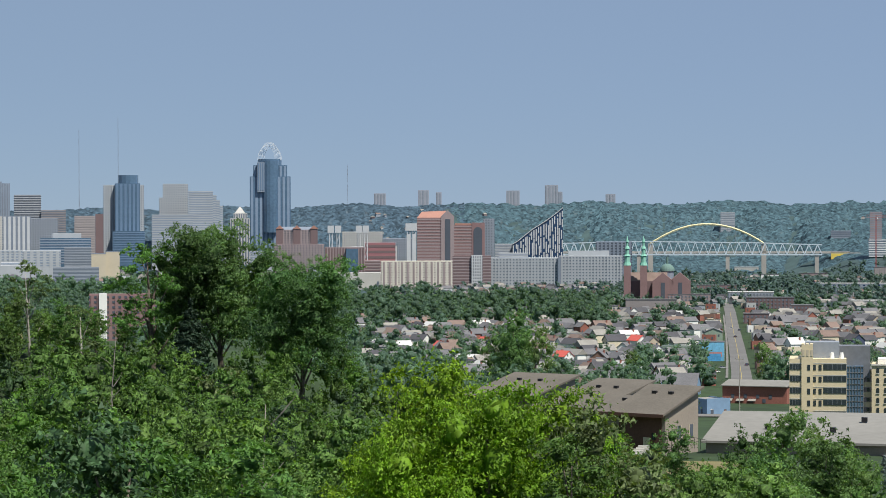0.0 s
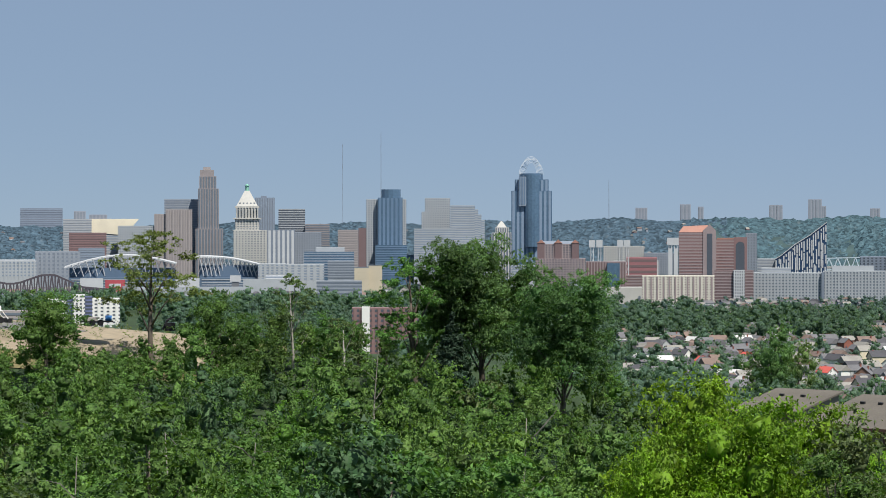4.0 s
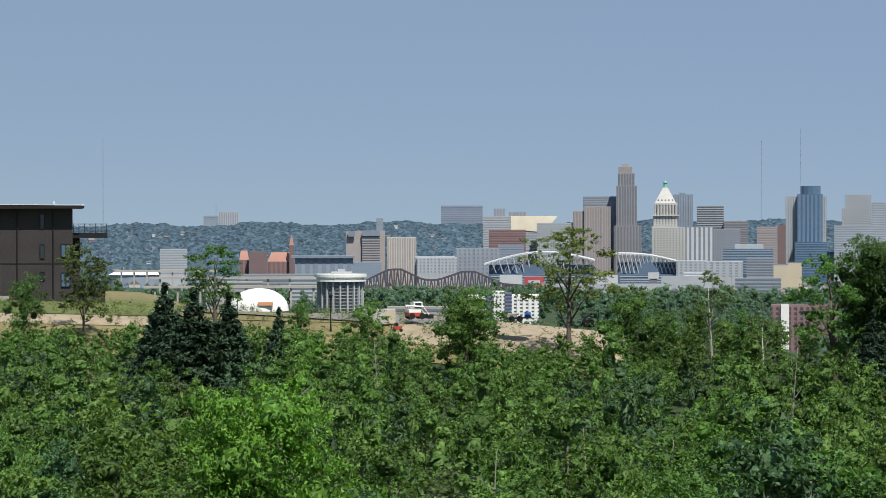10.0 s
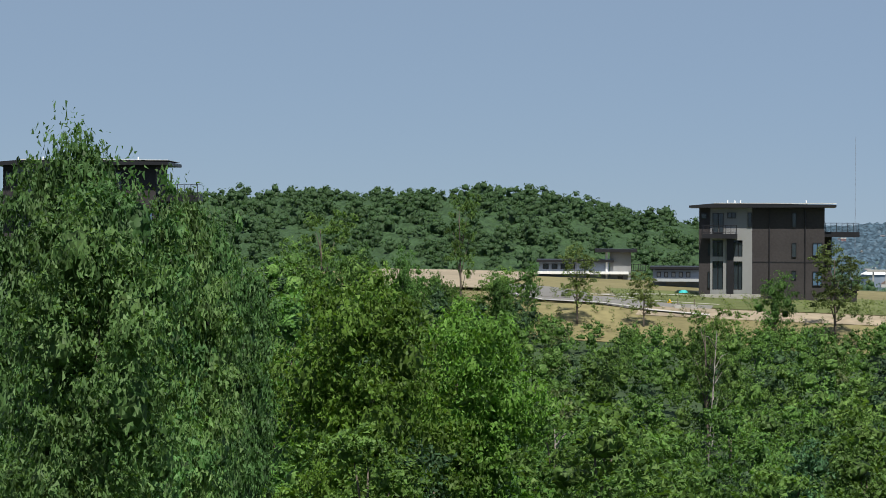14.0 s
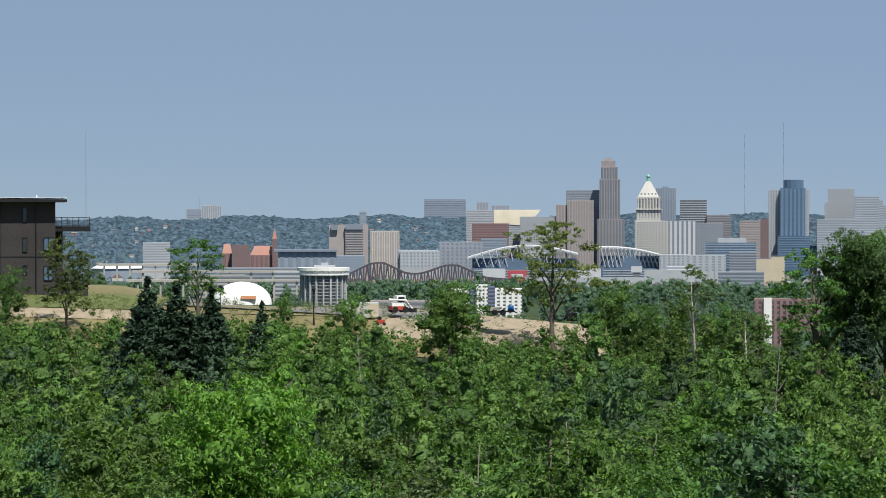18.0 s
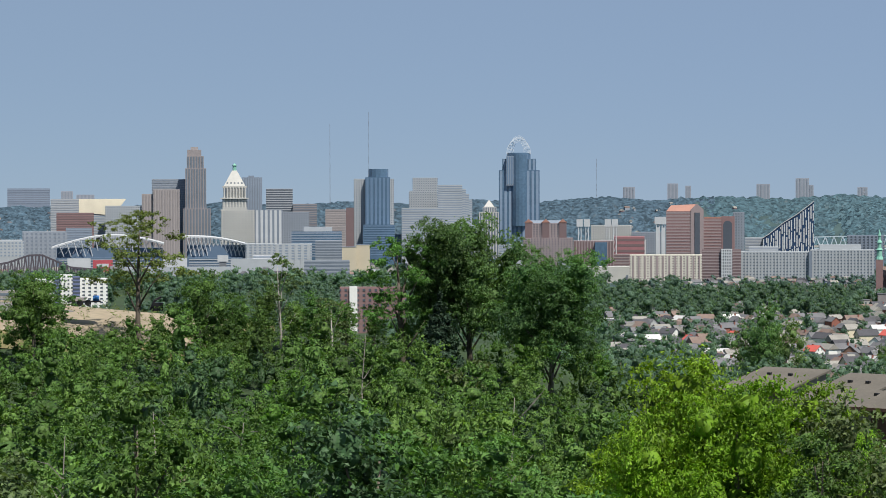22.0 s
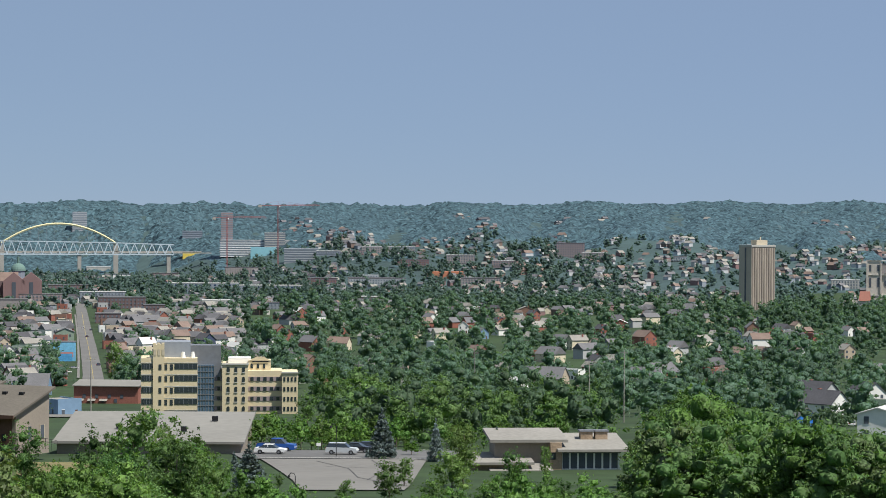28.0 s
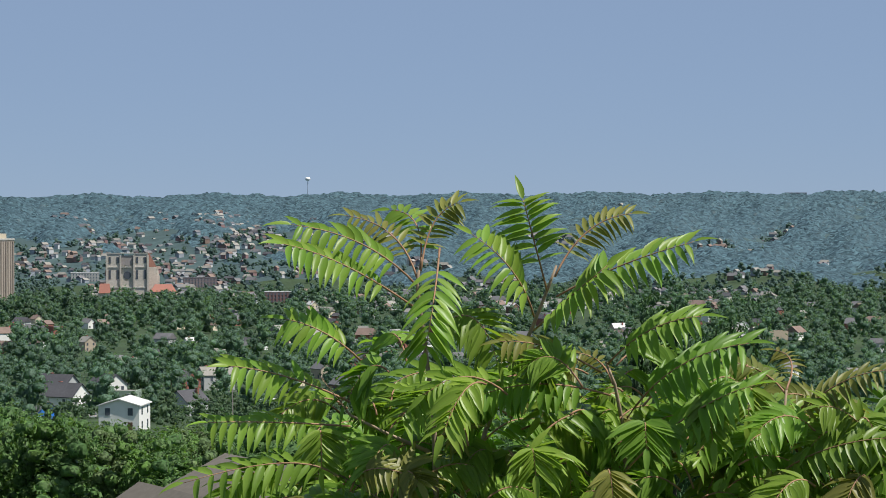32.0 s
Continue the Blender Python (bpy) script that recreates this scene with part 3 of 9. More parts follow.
canopy("hill_woods", -42, -18.6, 0.11, 1080, 1640, 4.5, 12, 3.0, WOODS_HILL, "dense green woods over the hill behind the terrace", 1)
woods("hill_woods", scatter(1, -41, -18.8, 1085, 1570, 1600, lambda b, d: True, 0.55, 1.35), crowns(31, 9, 5.6, 0, 5, 230, 0.48, count=5, rows=3, cols=6, share=0.66, shell=0.5, twigs=7), WOODS_HILL, "single crowns standing out of the hill woods", 1, 0.6)
canopy("hillside_woods", -40, 0.5, 0.085, 4430, 4900, 9, 14, 6.0, HAZED_CANOPY, "distant wooded hillsides behind the city, blued by painted haze", 2)
canopy("hillside_woods", 0.0, 42, 0.085, 2900, 4900, 13, 13, 6.5, HAZED_CANOPY, "distant wooded hills beyond the town, blued by painted haze", 3, wooded)
woods("river_trees", scatter(6, -24, 0, 1200, 3450, 1250, lambda b, d: True, 0.9, 1.9), crowns(61, 9, 5.8, 0, 4, 90, 0.75, count=4, rows=3, cols=5, share=0.58, plump=1.2, twigs=5), HAZED_TOWN_WOODS, "trees along the river flats below the ridge", 6)
woods("river_trees", scatter(26, -24, -2.2, 3050, 3430, 520, lambda b, d: True, 1.5, 2.7), crowns(63, 9, 5.2, 0, 5, 90, 0.75, count=4, rows=3, cols=5, share=0.58, plump=1.15, twigs=5), HAZED_TOWN_WOODS, "tall trees in a belt along the river bank", 26)
woods("river_trees", scatter(27, -2.6, 3.6, 2050, 2720, 230, lambda b, d: True, 1.3, 2.5), crowns(64, 9, 5.2, 0, 5, 140, 0.62, count=4, rows=3, cols=5, share=0.58, plump=1.15, twigs=6), HAZED_TOWN_WOODS, "tall trees in a belt between the town and the river", 27)
woods("valley_trees", scatter(7, -1, 42, 2700, 4300, 3800, lambda b, d: wooded(b, d) < 0.5, 0.6, 1.35), crowns(67, 9, 5.6, 0, 4, 60, 0.9, count=5, rows=3, cols=5, share=0.76, plump=1.2, twigs=4), HAZED_VALLEY_WOODS, "trees between the far houses of the valley", 7)
woods("valley_trees", scatter(37, 3.5, 18, 2750, 4150, 900, lambda b, d: True, 1.0, 1.8), crowns(69, 9, 5.2, 0, 5, 60, 0.9, count=4, rows=3, cols=5, share=0.62, plump=1.15, twigs=5), HAZED_VALLEY_WOODS, "street trees over the old town and the river bank", 37)
woods("valley_trees", scatter(19, 0.4, 8.6, 3700, 4200, 260, lambda b, d: True, 0.8, 1.4), crowns(68, 9, 7.0, 0, 2, 20, 1.4, rows=3, cols=6, plump=1.45), HAZED_VALLEY_WOODS, "trees along the bank below the far bridges", 19)


# ---- the city across the river ----
def house_of(name, bearing, d, label, category="building", group="", turn=0.0):
    """The thing that a building's blocks belong to, standing on the plain."""
    ob = thing(name, stand(bearing, d, ground(bearing, d) - 1.5, turn), label, category, group)
    ob["bearing"], ob["reach"] = bearing, d
    return ob


def block(ob, bearing, d, width, top, mat, style="plain", storey=4.0, bay=4.0, depth=None, bottom=None, glass=None, name="wall", pier=None, roof=None, share=0.45):
    """A block of a building up to the height top; window bands and piers are parts of their own."""
    base = ob.matrix_world.translation.z
    x = ob["reach"] * radians(bearing - ob["bearing"])
    y = d - ob["reach"]
    z0, h = (0.0 if bottom is None else bottom - base), top - base
    depth = depth or min(width * 0.8, 40)
    w2 = width / 2
    part(name, Shape().box(x - w2, x + w2, y, y + depth, z0, h).mesh(name, mat), ob)
    if roof:
        part("roof", Shape().box(x - w2 - 0.3, x + w2 + 0.3, y - 0.3, y + depth + 0.3, h, h + 0.8).mesh("roof", roof), ob)
    glass = glass or GLASS
    n_floors = int((h - z0) / storey)
    if style in ("bands", "grid"):
        e = 0.22
        me = Shape().box(x - w2 - e, x + w2 + e, y - e, y + depth + e, 0, storey * share).mesh("window_band", glass)
        for k in range(n_floors):
            if base + h - (k + 0.8) * storey < 32 and d > 3800:
                break  # lost behind the river bank
            part("window_band", me, ob, at=Matrix.Translation((0, 0, h - (k + 0.8) * storey)))
    if style in ("ribs", "grid"):
        e = 0.5
        n = max(2, round(width / bay))
        half = 0.27 * width / n
        tall = min(h - z0, n_floors * storey + storey * 0.2)
        me = Shape().box(-half, half, y - e, y - 0.05, h - tall, h - storey * 0.25).mesh("pier", pier or (mat if style == "grid" else glass))
        for k in range(n):
            part("pier", me, ob, at=Matrix.Translation((x - w2 + (k + 0.5) * width / n, 0, 0)))
    return x, y, z0, h


def simple(bearing, d, width, top, mat, label, style="bands", name="office_building", group="buildings of the city", **more):
    ob = house_of(name, bearing, d, label if len(label.split()) > 4 else label + " of the city", "building", group)
    block(ob, bearing, d, width, top, mat, style, **more)
    return ob


# most of these paints have distance haze mixed in: paler and bluer
STONE_BROWN = paint("brown_stone", (0.27, 0.245, 0.25))
STONE_TAN = paint("tan_stone", (0.33, 0.3, 0.295))
BRICK_RED = paint("red_brick", (0.235, 0.15, 0.15))
BRICK_DARK = paint("dark_red_brick", (0.17, 0.12, 0.125))
BRICK_PINK = paint("pinkish_brick", (0.3, 0.245, 0.25))
PALE = paint("pale_stone", (0.37, 0.395, 0.42))
CREAM = paint("cream_stone", (0.46, 0.455, 0.43))
GREY = paint("grey_cladding", (0.255, 0.285, 0.33))
GREY_BLUE = paint("blue_grey_cladding", (0.23, 0.28, 0.35))
BEIGE = paint("beige_render", (0.50, 0.44, 0.335))
SLATE = paint("slate_cladding", (0.19, 0.225, 0.28))
COPPER = paint("orange_tile", (0.36, 0.19, 0.15))
VERDIGRIS = paint("green_copper", (0.22, 0.47, 0.38))
WHITE_HAZED = paint("hazed_white_cladding", (0.49, 0.505, 0.525))
WINDOW_GREY = paint("tinted_windows", (0.15, 0.18, 0.22), 0.3)
WINDOW_DARK = paint("dark_windows", (0.09, 0.105, 0.13), 0.25)

# the tall stepped stone tower
ob = house_of("skyscraper", -10.69, 4500, "tall stepped brown stone skyscraper with slim setbacks", "skyscraper", "towers of the skyline")
block(ob, -10.66, 4490, 46.4, 110.9, STONE_BROWN, "ribs", glass=WINDOW_GREY, bay=5)
block(ob, -10.68, 4495, 35.1, 178.6, STONE_BROWN, "ribs", glass=WINDOW_GREY, bay=4.5)
block(ob, -10.69, 4497, 28.5, 199.5, STONE_BROWN, "ribs", glass=WINDOW_GREY, bay=4.5)
block(ob, -10.71, 4499, 23.7, 210.1, STONE_BROWN, "plain")
block(ob, -10.71, 4503, 12.4, 214.9, STONE_TAN, "plain", name="lantern")
ob = house_of("office_tower", -11.3, 4540, "broad dark slab tower with long window bands", "building", "towers of the skyline")
block(ob, -11.25, 4540, 58.4, 160.9, GREY, "bands", glass=SLATE, depth=30)
ob = house_of("office_tower", -11.4, 4420, "brown ribbed stone office block with lower wing", "building", "towers of the skyline")
block(ob, -11.31, 4420, 43.8, 142.8, STONE_TAN, "ribs", glass=STONE_BROWN, bay=4.5)
block(ob, -11.71, 4425, 19.5, 135.3, STONE_TAN, "ribs", glass=STONE_BROWN, bay=4.5)

# the white tower with a pyramid roof
ob = house_of("skyscraper", -9.85, 4480, "white stone skyscraper with colonnade and pyramid roof", "skyscraper", "towers of the skyline")
block(ob, -9.78, 4470, 56.8, 108.1, CREAM, "grid", glass=WINDOW_GREY, pier=CREAM, bay=5)
block(ob, -9.85, 4478, 40.7, 129.0, CREAM, "grid", glass=WINDOW_GREY, pier=CREAM, bay=5)
block(ob, -9.85, 4480, 37.0, 147.0, CREAM, "ribs", glass=WINDOW_GREY, bay=4.5, depth=36)
x, y, z0, h = block(ob, -9.85, 4479, 40.8, 148.9, CREAM, "plain", bottom=146.1, depth=38, name="cornice")
part("pyramid_roof", Shape().prism([(x - 18, y), (x + 18, y), (x + 18, y + 36), (x - 18, y + 36)], h, h + 26, [(x - 4, y + 14), (x + 4, y + 14), (x + 4, y + 22), (x - 4, y + 22)]).mesh("pyramid_roof", CREAM), ob)
part("lantern", Shape().prism(circle(3.2, 8, x, y + 18), h + 26, h + 34).prism(circle(4.2, 8, x, y + 18), h + 34, h + 35).prism(circle(3.0, 8, x, y + 18), h + 35, h + 38, circle(0.6, 8, x, y + 18)).mesh("lantern", VERDIGRIS), ob, "green copper lantern")

for k in range(8):
    part("column", Shape().prism(circle(1.3, 8, x - 17.5 + 5 * k, y - 0.6), 112 - 8, h - 3).mesh("column", CREAM), ob)
part("terrace", Shape().box(x - 23, x + 23, y - 3, y + 40, h - 42, h - 40).mesh("terrace", CREAM), ob)
part("terrace", Shape().box(x - 24, x + 24, y - 4, y + 40, h - 22, h - 20.5).mesh("terrace", CREAM), ob)
for k in range(5):
    part("dormer", Shape().box(x - 13 + 6 * k, x - 10.5 + 6 * k, y + 2, y + 6, h + 3, h + 6).mesh("dormer", WINDOW_GREY), ob)
simple(-9.47, 4560, 33.8, 164.1, SLATE, "dark plain office tower behind the white tower", "ribs", glass=GREY_BLUE)
simple(-9.49, 4565, 9.7, 167.1, SLATE, "small dark tower top behind the white tower", "plain")
simple(-8.89, 4600, 45.8, 145.0, PALE, "white office tower with dark window bands", "bands", glass=WINDOW_DARK, share=0.5)
simple(-9.12, 4300, 44.7, 109.1, SLATE, "dark glass office block with white vertical ribs", "ribs", glass=WHITE_HAZED, bay=8)
simple(-8.54, 4360, 43.5, 105.3, GREY, "grey stone office block with small windows", "grid", glass=WINDOW_GREY)
simple(-8.34, 4580, 41.8, 118.6, STONE_BROWN, "grey-brown office block", "bands", glass=WINDOW_GREY)
simple(-7.68, 4420, 33.8, 109.0, STONE_TAN, "tan office block with banded top", "bands", glass=STONE_BROWN)
simple(-7.37, 4430, 13.2, 111.8, BRICK_DARK, "narrow dark red building", "plain")
simple(-8.09, 4150, 78.4, 74.8, GLASS_BLUE, "low blue glass office building", "bands", glass=GREY_BLUE)
simple(-8.06, 4180, 44.4, 81.6, PALE, "pale roof storey of a glass office", "plain")
simple(-9.31, 4050, 42.9, 57.7, PALE, "white and blue apartment row by the river", "grid", glass=GREY_BLUE, bay=7)
simple(-8.60, 4060, 57.7, 56.6, PALE, "white and blue apartment row with bays", "grid", glass=GREY_BLUE, bay=9)
simple(-7.83, 4100, 40.9, 61.3, GREY, "low grey building by the river", "bands", glass=WINDOW_GREY)
for pos in ((-7.39, 4000, 21.3, 52.3), (-7.09, 4010, 20.5, 55.5)):
    simple(*pos, BEIGE, "cream hall with dark arched front", "plain", roof=SLATE)

BLUE_STEEL = paint("blue_steel", (0.13, 0.2, 0.3), 0.4)
# blue glass tower between white slabs
ob = house_of("skyscraper", -6.78, 4500, "dark blue glass skyscraper between white slab wings", "skyscraper", "towers of the skyline")
block(ob, -7.12, 4502, 25.8, 160.6, PALE, "grid", glass=WINDOW_GREY, bay=4)
block(ob, -6.52, 4510, 15.3, 160.7, PALE, "grid", glass=WINDOW_GREY, bay=4)
x, y, z0, h = block(ob, -6.77, 4490, 42.0, 163.3, GLASS_BLUE, "ribs", glass=BLUE_STEEL, bay=7, depth=40)
part("crown", Shape().prism(circle(17, 14, x + 1, y + 20), h, h + 14).mesh("crown", GLASS_BLUE), ob, "blue glass drum")
block(ob, -6.75, 4480, 53.4, 83.2, GLASS_BLUE, "bands", glass=BLUE_STEEL)

ob = house_of("office_tower", -5.5, 4600, "grey stepped stone office tower", "building", "towers of the skyline")
block(ob, -5.79, 4598, 48.9, 140.1, PALE, "grid", glass=WINDOW_GREY)
block(ob, -5.75, 4600, 43.1, 163.6, PALE, "grid", glass=WINDOW_GREY)
ob = house_of("office_tower", -5.1, 4540, "pale banded office tower with a sloping shoulder", "building", "towers of the skyline")
block(ob, -5.21, 4540, 41.5, 150.4, PALE, "bands", glass=GREY_BLUE, depth=36, share=0.4)
block(ob, -4.91, 4540, 5.8, 143.6, PALE, "bands", glass=GREY_BLUE, depth=36, share=0.4)
block(ob, -4.84, 4540, 5.8, 134.9, PALE, "bands", glass=GREY_BLUE, depth=36, share=0.4)
block(ob, -4.77, 4540, 5.8, 125.2, PALE, "bands", glass=GREY_BLUE, depth=36, share=0.4)
block(ob, -5.81, 4530, 70.4, 110.8, PALE, "bands", glass=GREY_BLUE, depth=36, share=0.4)
block(ob, -4.91, 4528, 71.3, 80.9, PALE, "bands", glass=GREY_BLUE, depth=36, share=0.4)

ob = house_of("old_courthouse", -4.35, 4560, "cream stone tower with columns and a small pyramid roof", "building", "towers of the skyline")
x, y, z0, h = block(ob, -4.37, 4560, 33.9, 103.9, CREAM, "ribs", glass=WINDOW_GREY, bay=5)
block(ob, -4.36, 4565, 23.3, 112.7, CREAM, "ribs", glass=WINDOW_GREY, bay=4)
part("pyramid_roof", Shape().prism([(x - 9, y + 6), (x + 9, y + 6), (x + 9, y + 24), (x - 9, y + 24)], h + 9, h + 20, [(x - 1, y + 14), (x + 1, y + 14), (x + 1, y + 16), (x - 1, y + 16)]).mesh("pyramid_roof", CREAM), ob)

# the tallest tower, with a crown of arches
ob = house_of("skyscraper", -3.73, 4650, "tall blue glass skyscraper with pale ribs and an open steel crown", "skyscraper", "towers of the skyline")
RIB_PALE = paint("pale_ribs", (0.2, 0.27, 0.37))
block(ob, -3.72, 4640, 71.0, 176.8, GLASS_BLUE, "ribs", glass=RIB_PALE, bay=7.5, depth=60)
block(ob, -3.72, 4644, 59.2, 196.6, GLASS_BLUE, "ribs", glass=RIB_PALE, bay=7.5, depth=54)
x, y, z0, h = block(ob, -3.90, 4635, 15.8, 201.4, GREY_BLUE, "ribs", glass=BLUE_STEEL, bay=4, depth=50, bottom=150)
part("bow_front", Shape().prism(circle(15, 16, 1.0, -4), 30, h + 3).mesh("bow_front", GLASS_BLUE), ob, "curved dark glass front")
part("drum", Shape().prism(circle(21, 20, 0, 18), h - 6, h + 6).mesh("drum", GLASS_BLUE), ob)
CROWN = paint("pale_steel", (0.62, 0.66, 0.70), 0.4)
for k in range(7):
    r = 21 - k * 1.9
    arch = [(r * math.cos(a), 4 + k * 4.0, h + 4 + (32 - abs(k - 2) * 2.5) * math.sin(a)) for a in np.linspace(0, math.pi, 15)]
    part("crown_arch", Shape().tube(arch, 0.45, 4).mesh("crown_arch", CROWN), ob)
for k in range(9):
    a = math.pi * (k + 1) / 10
    part("crown_stay", Shape().tube([(20 * math.cos(a), 6, h + 4 + 27 * math.sin(a)), (12 * math.cos(a), 26, h + 4 + 24 * math.sin(a))], 0.35, 4).mesh("crown_stay", CROWN), ob)

# far side of the river, right of the towers
simple(-3.88, 4300, 41.1, 51.3, PALE, "low white office building by the river", "bands", glass=GREY_BLUE)
ob = house_of("ballpark", -1.1, 4300, "distant red-seated ballpark with white light masts", "stadium")
block(ob, -1.36, 4300, 50.0, 64.2, paint("red_seats", (0.3, 0.14, 0.15)), "bands", glass=BRICK_DARK, storey=9, depth=60)
block(ob, -1.48, 4320, 73.2, 58.5, WHITE_HAZED, "plain", depth=30, name="canopy")
for px in ((-2.417, -0.260), (-2.259, -0.260), (-1.810, -0.260), (-1.664, -0.260), (-0.743, -0.212), (-0.622, -0.212)):
    x = 4300 * radians(px[0] + 1.1)
    zt = EYE_Z + 4300 * math.tan(radians(px[1])) - ob.matrix_world.translation.z
    s = Shape()
    for dx in (-2.2, 2.2):
        s.tube([(x + dx, -8, 0), (x + dx, -8, zt)], 0.9, 5)
    s.box(x - 5, x + 5, -9.5, -8.5, zt - 12, zt)
    for k in range(6):
        s.tube([(x - 2.2, -8, zt * k / 6), (x + 2.2, -8, zt * (k + 1) / 6)], 0.4, 4)
    part("light_mast", s.mesh("light_mast", WHITE_HAZED), ob, "white lattice light mast")
simple(-0.94, 4400, 55.8, 70.6, GREY, "grey block behind the ballpark", "grid", glass=WINDOW_GREY)
simple(-1.74, 4420, 67.4, 81.6, CREAM, "cream apartment block below the hillside", "grid", glass=WINDOW_GREY)
# hilltop flats and hospital: blue-grey paints that include the haze of distance
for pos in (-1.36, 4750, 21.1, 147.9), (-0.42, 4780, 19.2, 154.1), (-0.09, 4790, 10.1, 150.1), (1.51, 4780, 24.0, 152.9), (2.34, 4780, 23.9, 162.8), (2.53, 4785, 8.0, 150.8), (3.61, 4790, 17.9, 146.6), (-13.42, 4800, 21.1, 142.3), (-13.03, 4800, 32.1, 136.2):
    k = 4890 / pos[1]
    simple(pos[0], 4890, pos[2] * k, EYE_Z + (pos[3] - EYE_Z) * k, paint("hazed_hilltop_flats", (0.31, 0.33, 0.38)), "slab of flats standing on the distant hilltop", "ribs", glass=GREY, bay=6, group="hilltop flats")
ob = simple(-14.23, 4890, 76.3, 148.0, paint("hazed_hospital_grey", (0.19, 0.22, 0.28)), "long dark grey hospital on the hilltop", "bands", glass=GREY_BLUE, group="hilltop flats")
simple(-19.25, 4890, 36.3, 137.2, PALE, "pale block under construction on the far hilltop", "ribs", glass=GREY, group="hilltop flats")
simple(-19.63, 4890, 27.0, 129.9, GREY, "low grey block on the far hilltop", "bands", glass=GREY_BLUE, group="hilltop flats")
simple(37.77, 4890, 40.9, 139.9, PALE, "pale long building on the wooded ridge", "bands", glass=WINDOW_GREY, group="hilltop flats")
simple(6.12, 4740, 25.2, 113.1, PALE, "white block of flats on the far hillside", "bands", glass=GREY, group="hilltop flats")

# far bank, left of the towers
ob = house_of("arena", -12.3, 4480, "white office block and wedge-roofed hall of the city", "building")
block(ob, -13.47, 4480, 46.8, 127.1, PALE, "bands", glass=GREY, share=0.35)
x, y, z0, h = block(ob, -12.89, 4485, 44.1, 104.4, PALE, "bands", glass=GREY_BLUE, share=0.4)
part("wedge_roof", Shape().add([(x - 23, y - 1, h), (x + 57, y - 1, h + 23), (x + 48, y - 1, h + 12), (x + 30, y - 1, h - 4), (x - 23, y + 40, h), (x + 57, y + 40, h + 23), (x - 23, y - 1, h + 23), (x - 23, y + 40, h + 23)],
     [(6, 1, 2, 3, 0), (6, 7, 5, 1), (0, 4, 7, 6)]).mesh("wedge_roof", paint("cream_metal", (0.72, 0.66, 0.52))), ob, "cream wedge roof")
simple(-13.25, 4400, 60.7, 104.5, BRICK_RED, "red brick office block of the city", "bands", glass=BRICK_DARK)
simple(-12.13, 4430, 74.4, 115.7, PALE, "pale grey office block with column front", "grid", glass=WINDOW_GREY)
simple(-13.17, 4300, 41.4, 80.2, SLATE, "dark low block by the stadium", "bands", glass=GREY_BLUE)
simple(-13.88, 4300, 72.6, 74.8, GREY, "grey block with square windows by the stadium", "grid", glass=SLATE, bay=7, storey=6)
simple(-14.81, 4250, 65.2, 62.0, PALE, "white office block with deep windows", "grid", glass=GREY_BLUE, bay=7, storey=6)

# city left of the bridge
ob = simple(-16.31, 4350, 63.9, 102.6, STONE_TAN, "tall brown block with a dark banded centre", "plain")
block(ob, -16.19, 4345, 28.7, 100.8, STONE_TAN, "bands", glass=WINDOW_DARK, depth=4, share=0.4)
for pos in (-16.61, 4344, 11.1, 102.7), (-16.19, 4343, 28.6, 103.6):
    block(ob, *pos, SLATE, "plain", bottom=pos[3] - 9, depth=3, name="sign")
simple(-15.53, 4380, 48.4, 92.2, CREAM, "cream office block with vertical ribs", "ribs", glass=STONE_TAN)
simple(-16.00, 4700, 12.0, 124.8, GREY, "thin tower on the hillside", "bands", glass=GREY_BLUE)
simple(-18.62, 4300, 28.3, 70.1, BRICK_DARK, "dark brick block", "plain")
simple(-20.43, 4250, 43.2, 74.4, PALE, "white slab of flats with window bands", "bands", glass=GREY)
simple(-17.20, 4200, 92.0, 61.1, GREY_BLUE, "long blue-grey glass stadium", "ribs", glass=SLATE, bay=14)
simple(-17.23, 4195, 100.0, 63.8, SLATE, "dark flat roof of the glass stadium", "plain", bottom=60.2, depth=60)
simple(-16.27, 4200, 44.7, 53.8, GREY_BLUE, "blue-grey office block beside the bridge", "grid", glass=SLATE)
simple(-14.77, 4230, 63.8, 60.5, PALE, "white office block behind the truss bridge", "grid", glass=GREY_BLUE, bay=6, storey=5)
for pos in (-18.13, 4320, 44.1, 53.3), (-18.92, 4330, 15.6, 56.0):
    ob = house_of("music_hall", pos[0], pos[1], "red brick hall with steep orange roofs", "building", "red brick halls")
    x, y, z0, h = block(ob, *pos, BRICK_RED, "ribs", glass=BRICK_DARK, bay=8)
    w = pos[2] / 2
    part("roof", Shape().prism([(x - w, y), (x + w, y), (x + w, y + 20), (x - w, y + 20)], h, h + 15, [(x - w * 0.7, y + 9), (x + w * 0.7, y + 9), (x + w * 0.7, y + 11), (x - w * 0.7, y + 11)]).mesh("roof", COPPER), ob, "steep orange tile roof")
ob = house_of("clock_tower", -17.90, 4310, "slender red clock tower with a pointed roof", "tower")
x, y, z0, h = block(ob, -17.90, 4310, 7.3, 80.0, BRICK_DARK, "plain")
part("spire", Shape().prism([(x - 4, y), (x + 4, y), (x + 4, y + 8), (x - 4, y + 8)], h, h + 16, [(x - 0.3, y + 3.7), (x + 0.3, y + 3.7), (x + 0.3, y + 4.3), (x - 0.3, y + 4.3)]).mesh("spire", COPPER), ob)
ob = house_of("stadium", -21.25, 4350, "low oval stadium with a white roof ring", "stadium")
part("wall", Shape().prism(circle(42, 24, 0, 30, 30), 0, 22).mesh("wall", GREY_BLUE), ob)
